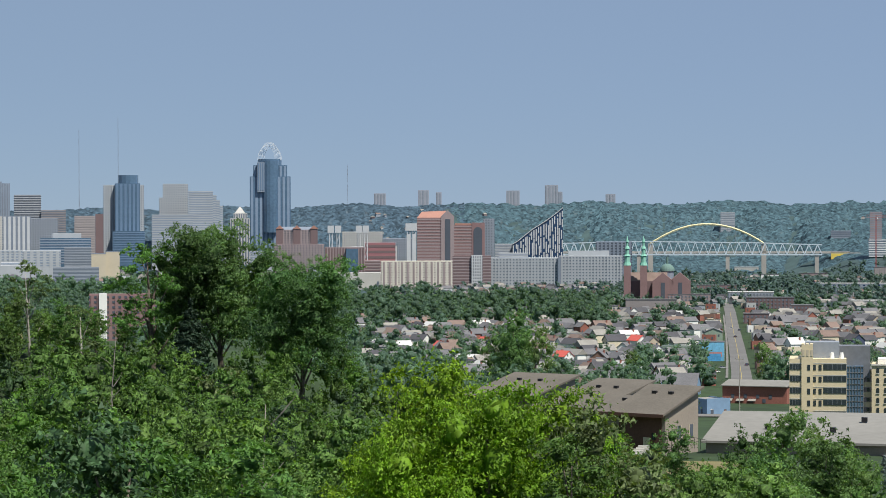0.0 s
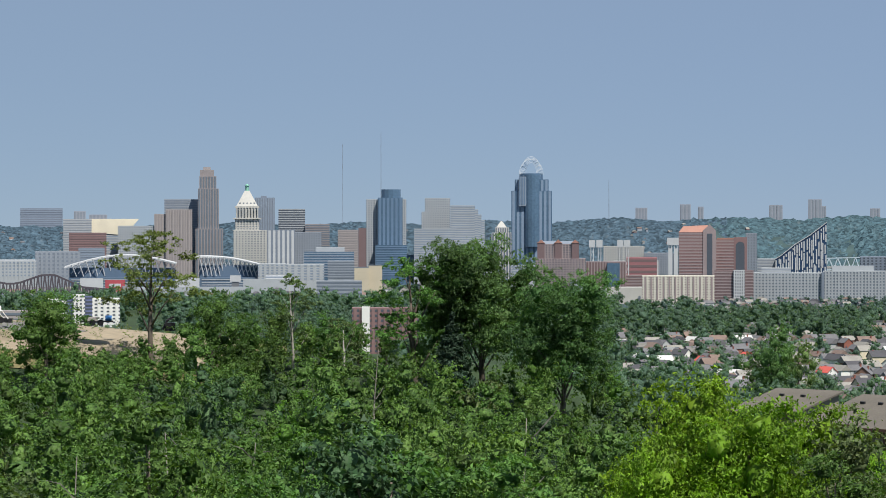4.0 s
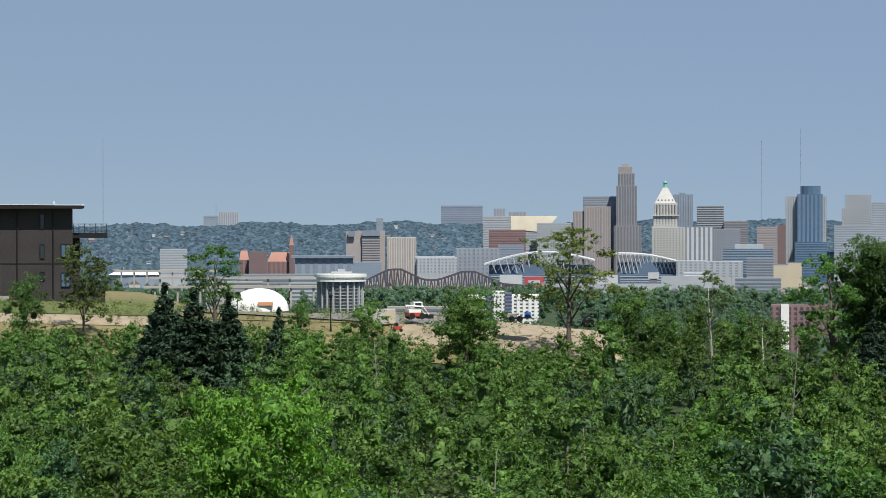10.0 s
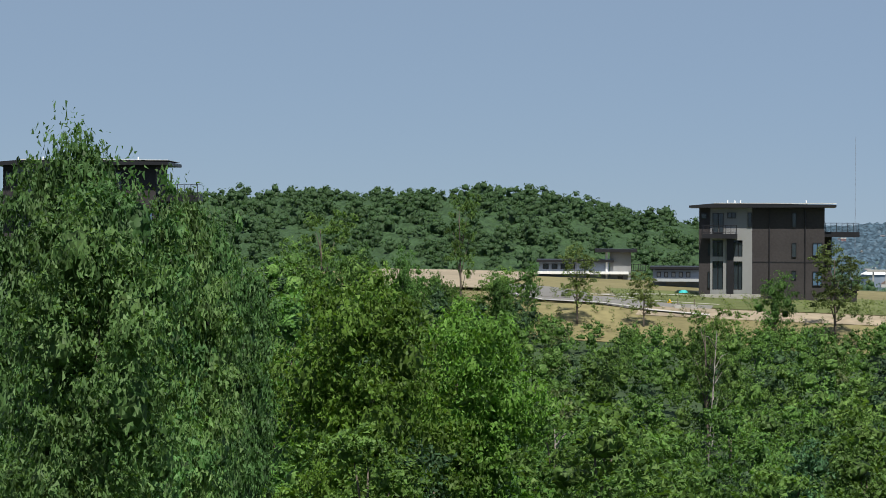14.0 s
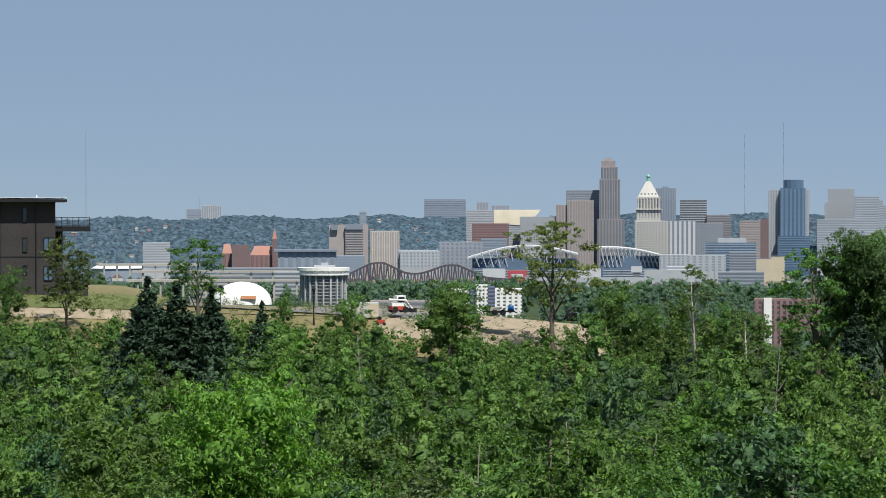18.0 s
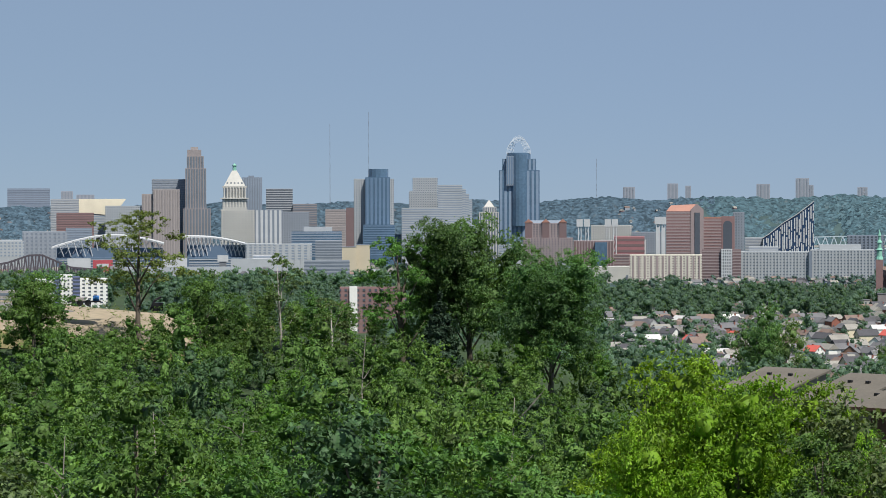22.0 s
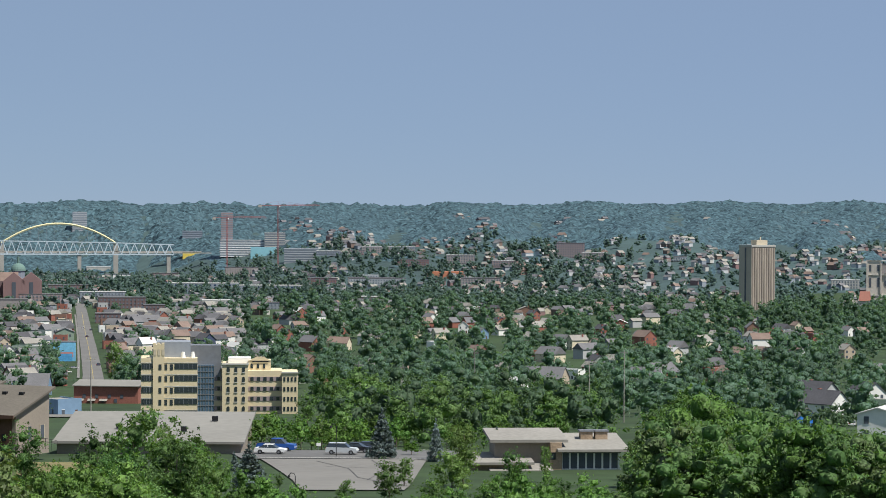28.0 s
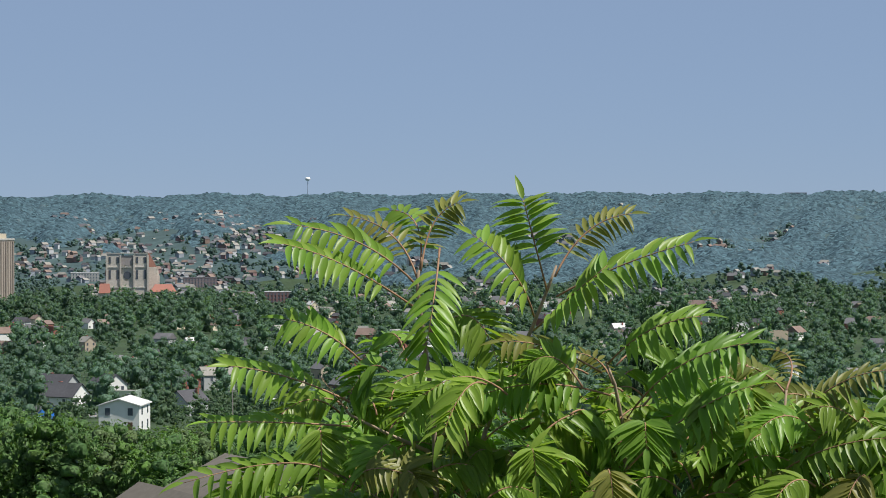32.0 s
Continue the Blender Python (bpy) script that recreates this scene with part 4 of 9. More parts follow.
part("roof", Shape().prism(circle(44, 24, 0, 30, 32), 22, 27, circle(34, 24, 0, 30, 22)).mesh("roof", WHITE), ob)

# masts on the skyline
for pos, r in (((-21.93, 4700, 265.9), 1.0), ((-7.80, 4820, 263.4), 0.9), ((-6.97, 4820, 285.0), 1.0), ((-2.06, 4850, 200.2), 0.7), ((-19.52, 4800, 152.0), 0.7)):
    b, dd, zt = pos
    z0 = ground(b, dd)
    ob = thing("radio_mast", stand(b, dd, z0), "thin red and white lattice radio mast on the hills", "mast", "radio masts")
    for k in range(3):
        a = k * math.tau / 3
        part("leg", Shape().tube([(r * math.cos(a), r * math.sin(a), 0), (0.35 * r * math.cos(a), 0.35 * r * math.sin(a), zt - z0)], 0.16, 4).mesh("leg", STEEL), ob)
    s = Shape()
    for k in range(24):
        u, v = k / 24, (k + 1) / 24
        a, c = k * 2.1, k * 2.1 + 2.1
        s.tube([(r * (1 - 0.65 * u) * math.cos(a), r * (1 - 0.65 * u) * math.sin(a), u * (zt - z0)), (r * (1 - 0.65 * v) * math.cos(c), r * (1 - 0.65 * v) * math.sin(c), v * (zt - z0))], 0.12, 3)
    part("lattice", s.mesh("lattice", STEEL), ob)

# tower crane over the building site beside the far tower
CRANE_RED = paint("crane_red", (0.30, 0.12, 0.12))
for pos, reach in (((10.36, 3950, 124.5), (-30, 62)), ((9.26, 4000, 105.9), (-22, 60))):
    b, d, z = pos
    h = z - ground(b, d)
    ob = thing("tower_crane", stand(b, d, None, 8), "dull red tower crane over the far building site", "crane", "tower cranes")
    mast = Shape()
    for x in (-0.9, 0.9):
        for y in (-0.9, 0.9):
            mast.box(x - 0.2, x + 0.2, y - 0.2, y + 0.2, -1, h)
    for k in range(int(h / 3)):
        mast.tube([(-0.9 if k % 2 else 0.9, -0.9, k * 3), (0.9 if k % 2 else -0.9, -0.9, k * 3 + 3)], 0.14, 4)
    part("mast", mast.mesh("mast", CRANE_RED), ob)
    jib = Shape().box(0, reach[1], -0.6, -0.2, h - 1, h - 0.4).box(0, reach[1], 0.2, 0.6, h - 1, h - 0.4).box(0, reach[1] * 0.95, -0.2, 0.2, h + 1.2, h + 1.7)
    for k in range(20):
        u = reach[1] * k / 20
        jib.tube([(u, 0, h - 0.7), (u + reach[1] / 40, 0, h + 1.4), (u + reach[1] / 20, 0, h - 0.7)], 0.13, 4)
    part("jib", jib.mesh("jib", CRANE_RED), ob)
    part("counter_jib", Shape().box(reach[0], 0, -0.7, 0.7, h - 1, h - 0.2).mesh("counter_jib", CRANE_RED), ob)
    part("counterweight", Shape().box(reach[0], reach[0] + 5, -1, 1, h - 3.5, h - 0.2).mesh("counterweight", CONCRETE), ob)
    part("cab", Shape().box(0.9, 2.8, -1, 1, h - 3, h - 1).mesh("cab", WHITE), ob)
    part("apex", Shape().tube([(-1, 0, h), (0, 0, h + 6), (1, 0, h)], 0.2, 4).tube([(0, 0, h + 6), (reach[1] * 0.6, 0, h + 1.4)], 0.08, 3).tube([(0, 0, h + 6), (reach[0], 0, h - 0.3)], 0.08, 3).mesh("apex", CRANE_RED), ob)

# white water tower on the skyline
b, d, z = 27.30, 4860, 166.5
ob = thing("water_tower", stand(b, d), "white ball-shaped water tower on the far hill", "water tower")
h = z - ground(b, d)
# stem painted close to the sky's colour, so haze seems to swallow it
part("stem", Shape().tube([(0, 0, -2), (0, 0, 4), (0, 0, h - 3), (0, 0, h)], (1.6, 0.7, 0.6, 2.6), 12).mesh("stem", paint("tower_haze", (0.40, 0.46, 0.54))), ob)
ball = Shape()
for k in range(-5, 5):
    e0, e1 = k * math.pi / 10, (k + 1) * math.pi / 10
    ball.prism(circle(max(0.1, 5 * math.cos(e0)), 16), h + 3.6 * math.sin(e0), h + 3.6 * math.sin(e1), circle(max(0.1, 5 * math.cos(e1)), 16))
part("tank", ball.mesh("tank", WHITE), ob)


# ---- stadium, bridges and riverside ----
ob = house_of("football_stadium", -9.4, 4050, "large football stadium with white swept roof trusses and dark stands", "stadium")
STAND = paint("dark_stands", (0.10, 0.15, 0.22))
base = ob.matrix_world.translation.z


def sweep(x0, z0, x1, z1, rise, y, n=17):
    return [(x0 + (x1 - x0) * u, y + 22 * math.sin(math.pi * u), z0 + (z1 - z0) * u + rise * math.sin(math.pi * min(1, u * 1.0))) for u in np.linspace(0, 1, n)]


def here(b, d, z):
    return (4050 * radians(b + 9.4), z - base)


xl, zl = here(-13.76, 4050, 53.1)
xm, zm = here(-11.37, 4050, 58.7)
xr0, zr0 = here(-10.97, 4050, 69.0)
xr1, zr1 = here(-9.58, 4050, 56.8)
_, zg = here(-12.12, 4050, 36.6)
for x0, z0, x1, z1, rise in ((xl, zl, xm, zm, 15), (xr0, zr0, xr1, zr1, 4)):
    line = sweep(x0, z0, x1, z1, rise, 0)
    s = Shape()
    for p, q in zip(line, line[1:]):
        a, c = Vector(p), Vector(q)
        s.add([a, c, c + Vector((0, 24, 1.2)), a + Vector((0, 24, 1.2)), a - Vector((0, 0, 2.2)), c - Vector((0, 0, 2.2))], [(0, 1, 2, 3), (4, 5, 1, 0), (3, 2, 5, 4)])
    part("roof", s.mesh("roof", WHITE_HAZED), ob, "white swept roof edge")
    for p in line[1:-1]:
        part("strut", Shape().tube([p, (p[0] + 7, p[1] + 6, zg + 2)], 0.9, 5).mesh("strut", WHITE_HAZED), ob)
        part("strut", Shape().tube([(p[0] + 10, p[1], p[2] - 1), (p[0] - 1, p[1] + 6, zg + 6)], 0.6, 5).mesh("strut", WHITE_HAZED), ob)
    part("stand", Shape().box(x0 + 6, x1 - 3, 24, 60, 0, min(z0, z1) - 2).mesh("stand", STAND), ob, "dark blue upper stand")
    part("stand", Shape().box(x0 + 6, x1 - 3, 8, 26, 0, zg).mesh("stand", STAND), ob)
    part("concourse", Shape().box(x0 + 4, x1, 4, 9, 0, zg - 14).mesh("concourse", GREY), ob)
    for k in range(3):
        part("seat_row", Shape().box(x0 + 10, x1 - 6, 7.5 - k * 0.01, 7.9, zg - 4 - 4 * k, zg - 2.6 - 4 * k).mesh("seat_row", PALE), ob)
for pos, mat, lab in (((-13.15, 4020, 34.5, 21.2, 15.3), WHITE_HAZED, "white score board"), ((-12.65, 4020, 29.5, 15.2, 18.7), paint("sign_red", (0.42, 0.08, 0.10)), "red sign board with unreadable white bars"), ((-11.12, 4020, 36.4, 16.5, 20.4), WHITE_HAZED, "white score board"), ((-10.10, 4015, 16.1, 31.0, 9.4), WHITE_HAZED, "white score board")):
    b, dd, w, zb, h = pos
    x = 4050 * radians(b + 9.4)
    part("board", Shape().box(x - w / 2, x + w / 2, -30, -27, zb - base, zb - base + h).mesh("board", mat), ob, lab)
    part("board_post", Shape().box(x - w / 3, x + w / 3, -29, -28, 0, zb - base).mesh("board_post", STEEL), ob)
    if mat is not WHITE_HAZED:
        part("lettering", Shape().box(x - w * 0.3, x + w * 0.3, -30.3, -30.05, zb - base + h * 0.45, zb - base + h * 0.7).mesh("lettering", WHITE_HAZED), ob)
simple(-9.39, 3950, 75.3, 36.4, PALE, "white ramps and low buildings by the stadium", "plain", depth=12)
simple(-9.21, 3960, 33.6, 41.2, WHITE_HAZED, "white riverside pavilion", "bands", glass=GREY_BLUE, depth=12)
simple(-11.09, 3900, 156.2, 26.0, PALE, "pale flood wall along the river", "plain", depth=6)


def truss_bridge(b0, b1, d, deck, low, peaks, mat, label, bays, thick=0.9, posts=True):
    """A through truss seen from the side: chords, posts and diagonals as parts. peaks: share along, height of the upper chord."""
    b = (b0 + b1) / 2
    base = ground(b, d)
    ob = thing("truss_bridge", stand(b, d, base), label, "bridge")
    half = d * radians(b1 - b0) / 2
    us, hs = [p[0] for p in peaks], [p[1] for p in peaks]
    top = lambda u: float(np.interp(u, us, hs)) - base
    x = lambda u: -half + 2 * half * u
    for y in (0, 14):
        s = Shape().tube([(x(u), y, top(u)) for u in np.linspace(0, 1, bays + 1)], thick, 4)
        part("upper_chord", s.mesh("upper_chord", mat), ob)
        part("lower_chord", Shape().box(x(0), x(1), y - thick, y + thick, low - base - 1.4, low - base + 0.6).mesh("lower_chord", mat), ob)
        for k in range(bays):
            u, v = k / bays, (k + 1) / bays
            m = (u + v) / 2
            part("diagonal", Shape().tube([(x(u), y, low - base), (x(m), y, top(m))], thick * 0.75, 4).mesh("diagonal", mat), ob)
            part("diagonal", Shape().tube([(x(m), y, top(m)), (x(v), y, low - base)], thick * 0.75, 4).mesh("diagonal", mat), ob)
            if posts:
                part("post", Shape().box(x(u) - thick * 0.5, x(u) + thick * 0.5, y - thick * 0.5, y + thick * 0.5, low - base, top(u)).mesh("post", mat), ob)
    part("deck", Shape().box(x(0) - 40, x(1) + 60, 1, 13, deck - base - 1.2, deck - base).mesh("deck", CONCRETE), ob, "concrete road deck")
    for u in (0.02, 0.3, 0.64, 0.98):
        part("pier", Shape().box(x(u) - 3, x(u) + 3, 0, 14, -2, low - base - 1).mesh("pier", CONCRETE), ob, "stone river pier")
    return ob


RUST = paint("rusty_steel", (0.085, 0.075, 0.09))
truss_bridge(-16.57, -12.77, 3600, 17.6, 13.8,
             [(0, 34.6), (0.06, 36.1), (0.20, 52.1), (0.27, 52.1), (0.40, 37.5), (0.48, 37.5), (0.62, 49.0), (0.69, 49.0), (0.85, 32.1), (1, 29.1)], RUST, "long dark rusty steel truss bridge with two peaks", 26, 1.7)
PALE_BLUE = paint("pale_blue_steel", (0.50, 0.58, 0.64))
truss_bridge(2.54, 8.13, 4250, 48.6, 45.9, [(0, 63.6), (0.3, 66.6), (0.75, 64.3), (1, 61.0)], PALE_BLUE, "long pale blue steel truss bridge over the river", 30, 0.9, False)

# arch bridge
b, d = 5.68, 4400
base = ground(b, d)
ob = thing("arch_bridge", stand(b, d, base), "yellow steel arch bridge over the far river", "bridge")
YELLOW = paint("yellow_steel", (0.72, 0.66, 0.40))
half = 4400 * radians(6.89 - 4.47) / 2
zb, zt = 61.5 - base, 93.3 - base
for y in (0, 12):
    s = Shape()
    pts = [(half * u, y, zb + (zt - zb) * (1 - u * u)) for u in np.linspace(-1, 1, 29)]
    s.tube(pts, 1.8, 6)
    part("arch", s.mesh("arch", YELLOW), ob, "yellow box-section arch")
    for p in pts[3:-3:2]:
        part("hanger", Shape().tube([p, (p[0], y, zb - 12)], 0.12, 3).mesh("hanger", STEEL), ob)
part("deck", Shape().box(-half - 150, half + 200, 0, 12, zb - 16, zb - 13).mesh("deck", CONCRETE), ob)
for x in (-half, half):
    part("pier", Shape().box(x - 4, x + 4, 0, 12, -3, zb).mesh("pier", CONCRETE), ob)

# dome, round hotel and riverside blocks seen over the ridge
b, d, w, z, h = -18.60, 2300, 51.3, 44.1, 13.7
ob = thing("sports_dome", stand(b, d, z - 6), "white air-supported sports dome", "dome")
rings, s = 9, Shape()
n = 28
v = [(w / 2 * math.cos(a) * math.cos(e), 20 * math.sin(a) * math.cos(e), (h + 6) * math.sin(e) ** 0.9) for e in np.linspace(0, math.pi / 2 * 0.98, rings) for a in np.linspace(0, math.tau, n, endpoint=False)]
s.add(v, [(i * n + k, i * n + (k + 1) % n, (i + 1) * n + (k + 1) % n, (i + 1) * n + k) for i in range(rings - 1) for k in range(n)] + [tuple((rings - 1) * n + k for k in range(n))])
part("skin", s.mesh("skin", WHITE, True), ob)
part("lettering", Shape().box(-1, 12, -20.6, -18.4, 5.2, 8.2).mesh("lettering", paint("faded_orange", (0.6, 0.28, 0.15))), ob, "faded orange lettering as plain bar")
b, d, w, z, h = -16.85, 2600, 46.0, 31.7, 25.5
ob = thing("round_hotel", stand(b, d, ground(b, d) - 1), "round concrete hotel tower with a white revolving top floor", "building")
z -= ob.matrix_world.translation.z
r = w / 2
part("core", Shape().prism(circle(r * 0.9, 24), 0, z + h).mesh("core", WINDOW_GREY), ob)
fin = Shape().box(-0.8, 0.8, -r, -r * 0.86, 0, z + h).mesh("fin", PALE)
for k in range(20):
    part("fin", fin, ob, at=Matrix.Rotation(k * math.tau / 20, 4, "Z"))
for k in range(13):
    part("floor_slab", Shape().prism(circle(r * 0.96, 20), z + h - 4 - k * 3.2, z + h - 3.4 - k * 3.2).mesh("floor_slab", CONCRETE), ob)
part("crown", Shape().prism(circle(r * 1.1, 28), z + h, z + h + 1.6).prism(circle(r * 1.02, 28), z + h + 1.6, z + h + 4.2).prism(circle(r * 1.12, 28), z + h + 4.2, z + h + 7.2).mesh("crown", WHITE), ob, "white crown ring")
part("roof_plant", Shape().box(-r * 0.4, r * 0.5, -6, 6, z + h + 7, z + h + 9.5).box(-r * 0.1, r * 0.2, -4, 4, z + h + 9.5, z + h + 12).mesh("roof_plant", PALE), ob)
ob = simple(-13.33, 2350, 62.3, 50.4, WHITE, "white apartment block with blue bays", "grid", glass=WINDOW_DARK, storey=3.2, bay=5, depth=14, share=0.4)
for pos in (-13.62, 2348, 5.0, 52.4), (-13.23, 2348, 6.0, 52.4):
    block(ob, *pos, paint("blue_panel", (0.16, 0.19, 0.34)), "bands", storey=3.2, glass=WINDOW_DARK, depth=3, name="bay")
block(ob, -13.44, 2346, 10.4, 54.0, WHITE, "grid", storey=3.2, bay=3, glass=WINDOW_DARK, depth=5, name="bay")
b, d, w, z, h = -6.88, 1900, 47.3, 40.8, 14.2
ob = simple(b, d, w, z + h, BRICK_RED, "red brick warehouse with white stair tower", "grid", storey=3.6, bay=4.5, glass=WINDOW_DARK, depth=16)
block(ob, -7.30, 1898, 5.6, 55.8, WHITE, "plain", depth=4, name="stair_tower")
for pos, mat in (((-21.74, 2400, 45.6, 51.7), GREY), ((-18.12, 3300, 101.8, 51.7), GREY), ((-19.13, 3100, 65.9, 46.9), CONCRETE), ((-17.55, 3200, 40.8, 48.7), PALE), ((-14.99, 2300, 68.5, 41.4), STONE_TAN), ((-7.87, 3700, 62.9, 38.7), GREY), ((-2.70, 3450, 22.0, 43.5), PALE)):
    simple(*pos, mat, "low riverside warehouse seen over the trees", "bands", storey=5, glass=WINDOW_GREY, depth=14, group="riverside sheds", name="warehouse")
for pos in (-19.10, 3250, 210.5, 46.5, 2.8), (-19.13, 2900, 197.1, 43.7, 2.5), (-20.59, 3500, 133.4, 50.6, 3.0):
    b, d, w, z, h = pos
    ob = thing("viaduct", stand(b, d, ground(b, d)), "grey concrete motorway viaduct on piers", "viaduct", "motorway decks")
    z -= ground(b, d)
    part("deck", Shape().box(-w / 2, w / 2, 0, 12, z, z + h).mesh("deck", CONCRETE), ob)
    for k in range(8):
        x = -w / 2 + w * (k + 0.5) / 8
        part("pier", Shape().box(x - 1, x + 1, 2, 10, -1, z).mesh("pier", CONCRETE), ob)

# ---- the near bank ----
ob = house_of("hotel", -3.11, 3700, "pinkish brick hotel with gabled crown storeys", "building")
block(ob, -3.10, 3700, 69.9, 69.3, BRICK_PINK, "grid", glass=WINDOW_DARK, storey=3.3, bay=4.2, depth=30)
x, y, z0, h = block(ob, -3.15, 3704, 57.4, 89.7, BRICK_PINK, "grid", glass=WINDOW_DARK, storey=3.3, bay=4.2, depth=26)
for k in (-0.42, 0.0, 0.42):
    xx = x + k * 57
    part("bay", Shape().box(xx - 5, xx + 5, y - 2, y, h - 24, h + 1).mesh("bay", BRICK_DARK), ob)
    part("gable", Shape().add([(xx - 6, y - 2.5, h + 1), (xx + 6, y - 2.5, h + 1), (xx, y - 2.5, h + 6), (xx - 6, y + 20, h + 1), (xx + 6, y + 20, h + 1), (xx, y + 20, h + 6)], [(0, 1, 2), (5, 4, 3), (0, 2, 5, 3), (2, 1, 4, 5), (0, 3, 4, 1)]).mesh("gable", COPPER), ob, "small orange gable")
part("roof", Shape().prism([(x - 28, y), (x + 28, y), (x + 28, y + 24), (x - 28, y + 24)], h, h + 4, [(x - 24, y + 8), (x + 24, y + 8), (x + 24, y + 16), (x - 24, y + 16)]).mesh("roof", SLATE), ob)
ob = house_of("hotel", -1.7, 3720, "maroon brick hotel with tall dark glass bay", "building")
x, y, z0, h = block(ob, -2.12, 3720, 56.0, 65.1, BRICK_PINK, "ribs", glass=BRICK_DARK, bay=4, depth=24)
block(ob, -1.96, 3714, 17.3, 62.8, GLASS_BLUE, "plain", depth=6, name="glass_bay")
block(ob, -1.52, 3725, 22.1, 46.1, BRICK_PINK, "bands", glass=BRICK_DARK, depth=20)
ob = simple(-2.03, 3450, 84.1, 34.8, CREAM, "long windowless cream hall", "plain", depth=40)
for pos in (-2.51, 3448, 11.0, 33.3), (-1.96, 3448, 5.8, 22.4), (-1.40, 3448, 2.9, 23.9):
    block(ob, *pos, WINDOW_GREY, "plain", bottom=pos[3] - 4, depth=1, name="window")
ob = simple(-0.57, 3400, 91.9, 51.2, paint("hotel_cream", (0.60, 0.57, 0.50)), "long cream hotel with brown window strips", "grid", glass=BRICK_PINK, storey=3.2, bay=4.5, depth=20, name="hotel", share=0.35)
for k in range(12):
    part("brown_strip", Shape().box(-1.0, 1.0, -0.75, -0.52, 0, 38).mesh("brown_strip", BRICK_PINK), ob, at=Matrix.Translation((-42 + k * 7.7, 0, 0)))

for (pos, roof_z, arch) in (((-0.16, 3650, 50.8, 106.2), 9.5, False), ((0.57, 3670, 42.4, 96.1), 2.0, True)):
    ob = house_of("office_tower", pos[0], pos[1], "red-brown brick office tower with long window bands and orange roof", "building", "brick office towers")
    x, y, z0, h = block(ob, *pos, BRICK_RED, "bands", glass=BRICK_PINK, storey=4.2, depth=34)
    w = pos[2] / 2
    if arch:
        part("roof", Shape().box(x - w * 0.95, x + w * 0.5, y, y + 30, h, h + 2).mesh("roof", COPPER), ob)
        a = [(x + w * 0.55 + 6 * math.cos(t), y - 0.8, h - 9 + 6 * math.sin(t)) for t in np.linspace(0, math.pi, 9)]
        s = Shape().add(a + [(x + w * 0.55 - 6, y - 0.8, 40), (x + w * 0.55 + 6, y - 0.8, 40)], [tuple(range(9)) + (9, 10)])
        part("arched_window", s.mesh("arched_window", WINDOW_DARK), ob)
        part("shoulder", Shape().box(x + w * 0.15, x + w, y - 0.5, y + 30, 0, h + 3).mesh("shoulder", BRICK_RED), ob)
    else:
        part("roof", Shape().add([(x - w, y, h), (x + w * 0.72, y, h), (x + w * 0.55, y + 14, h + roof_z), (x - w * 0.75, y + 14, h + roof_z * 0.85), (x - w, y + 30, h), (x + w, y + 30, h)], [(0, 1, 2, 3), (3, 2, 5, 4), (0, 3, 4), (1, 5, 2)]).mesh("roof", COPPER), ob, "steep orange tile roof")
        part("gable", Shape().prism([(x + w * 0.3, y - 1), (x + w, y - 1), (x + w, y + 28), (x + w * 0.3, y + 28)], 0, h + 2).add([(x + w * 0.3, y - 1, h + 2), (x + w, y - 1, h + 2), (x + w * 0.65, y - 1, h + roof_z + 1), (x + w * 0.3, y + 28, h + 2), (x + w, y + 28, h + 2), (x + w * 0.65, y + 28, h + roof_z + 1)], [(0, 1, 2), (5, 4, 3), (0, 2, 5, 3), (2, 1, 4, 5)]).mesh("gable", BRICK_PINK), ob)
        part("glass_strip", Shape().box(x + w * 0.52, x + w * 0.8, y - 1.6, y - 1.0, 20, h - 2).mesh("glass_strip", WINDOW_DARK), ob)
simple(0.99, 3900, 16.4, 104.2, GREY, "grey tower behind the brick offices", "grid", glass=WINDOW_GREY)
ob = simple(0.62, 3500, 50.8, 56.1, BRICK_DARK, "dark brick office with white framed bays", "bands", glass=BRICK_PINK, depth=20)
block(ob, 0.73, 3497, 14.7, 56.9, WHITE_HAZED, "grid", glass=WINDOW_DARK, depth=4, bay=3, pier=WHITE_HAZED, name="bay")
simple(-0.74, 3600, 5.3, 84.2, WHITE_HAZED, "slim white stack beside the brick tower", "plain", depth=4, group="white stacks")
simple(-0.62, 3600, 5.3, 84.2, WHITE_HAZED, "slim white stack beside the brick tower", "plain", depth=4, group="white stacks")

# the striped apartment tower with a swept roof
ob = house_of("apartment_tower", 2.05, 3750, "striped navy and white apartment tower with a swept roof", "building")
base = ob.matrix_world.translation.z
NAVY = paint("navy_glass", (0.03, 0.06, 0.12), 0.25)
edge = [(1.499, -0.671), (1.619, -0.599), (1.919, -0.357), (2.230, -0.163), (2.469, 0.018), (2.588, 0.114)]
ex = [3750 * radians(b - 2.05) for b, e in edge]
ez = [EYE_Z + 3750 * math.tan(radians(e)) - base for b, e in edge]
n = 22
rng = random.Random(8)
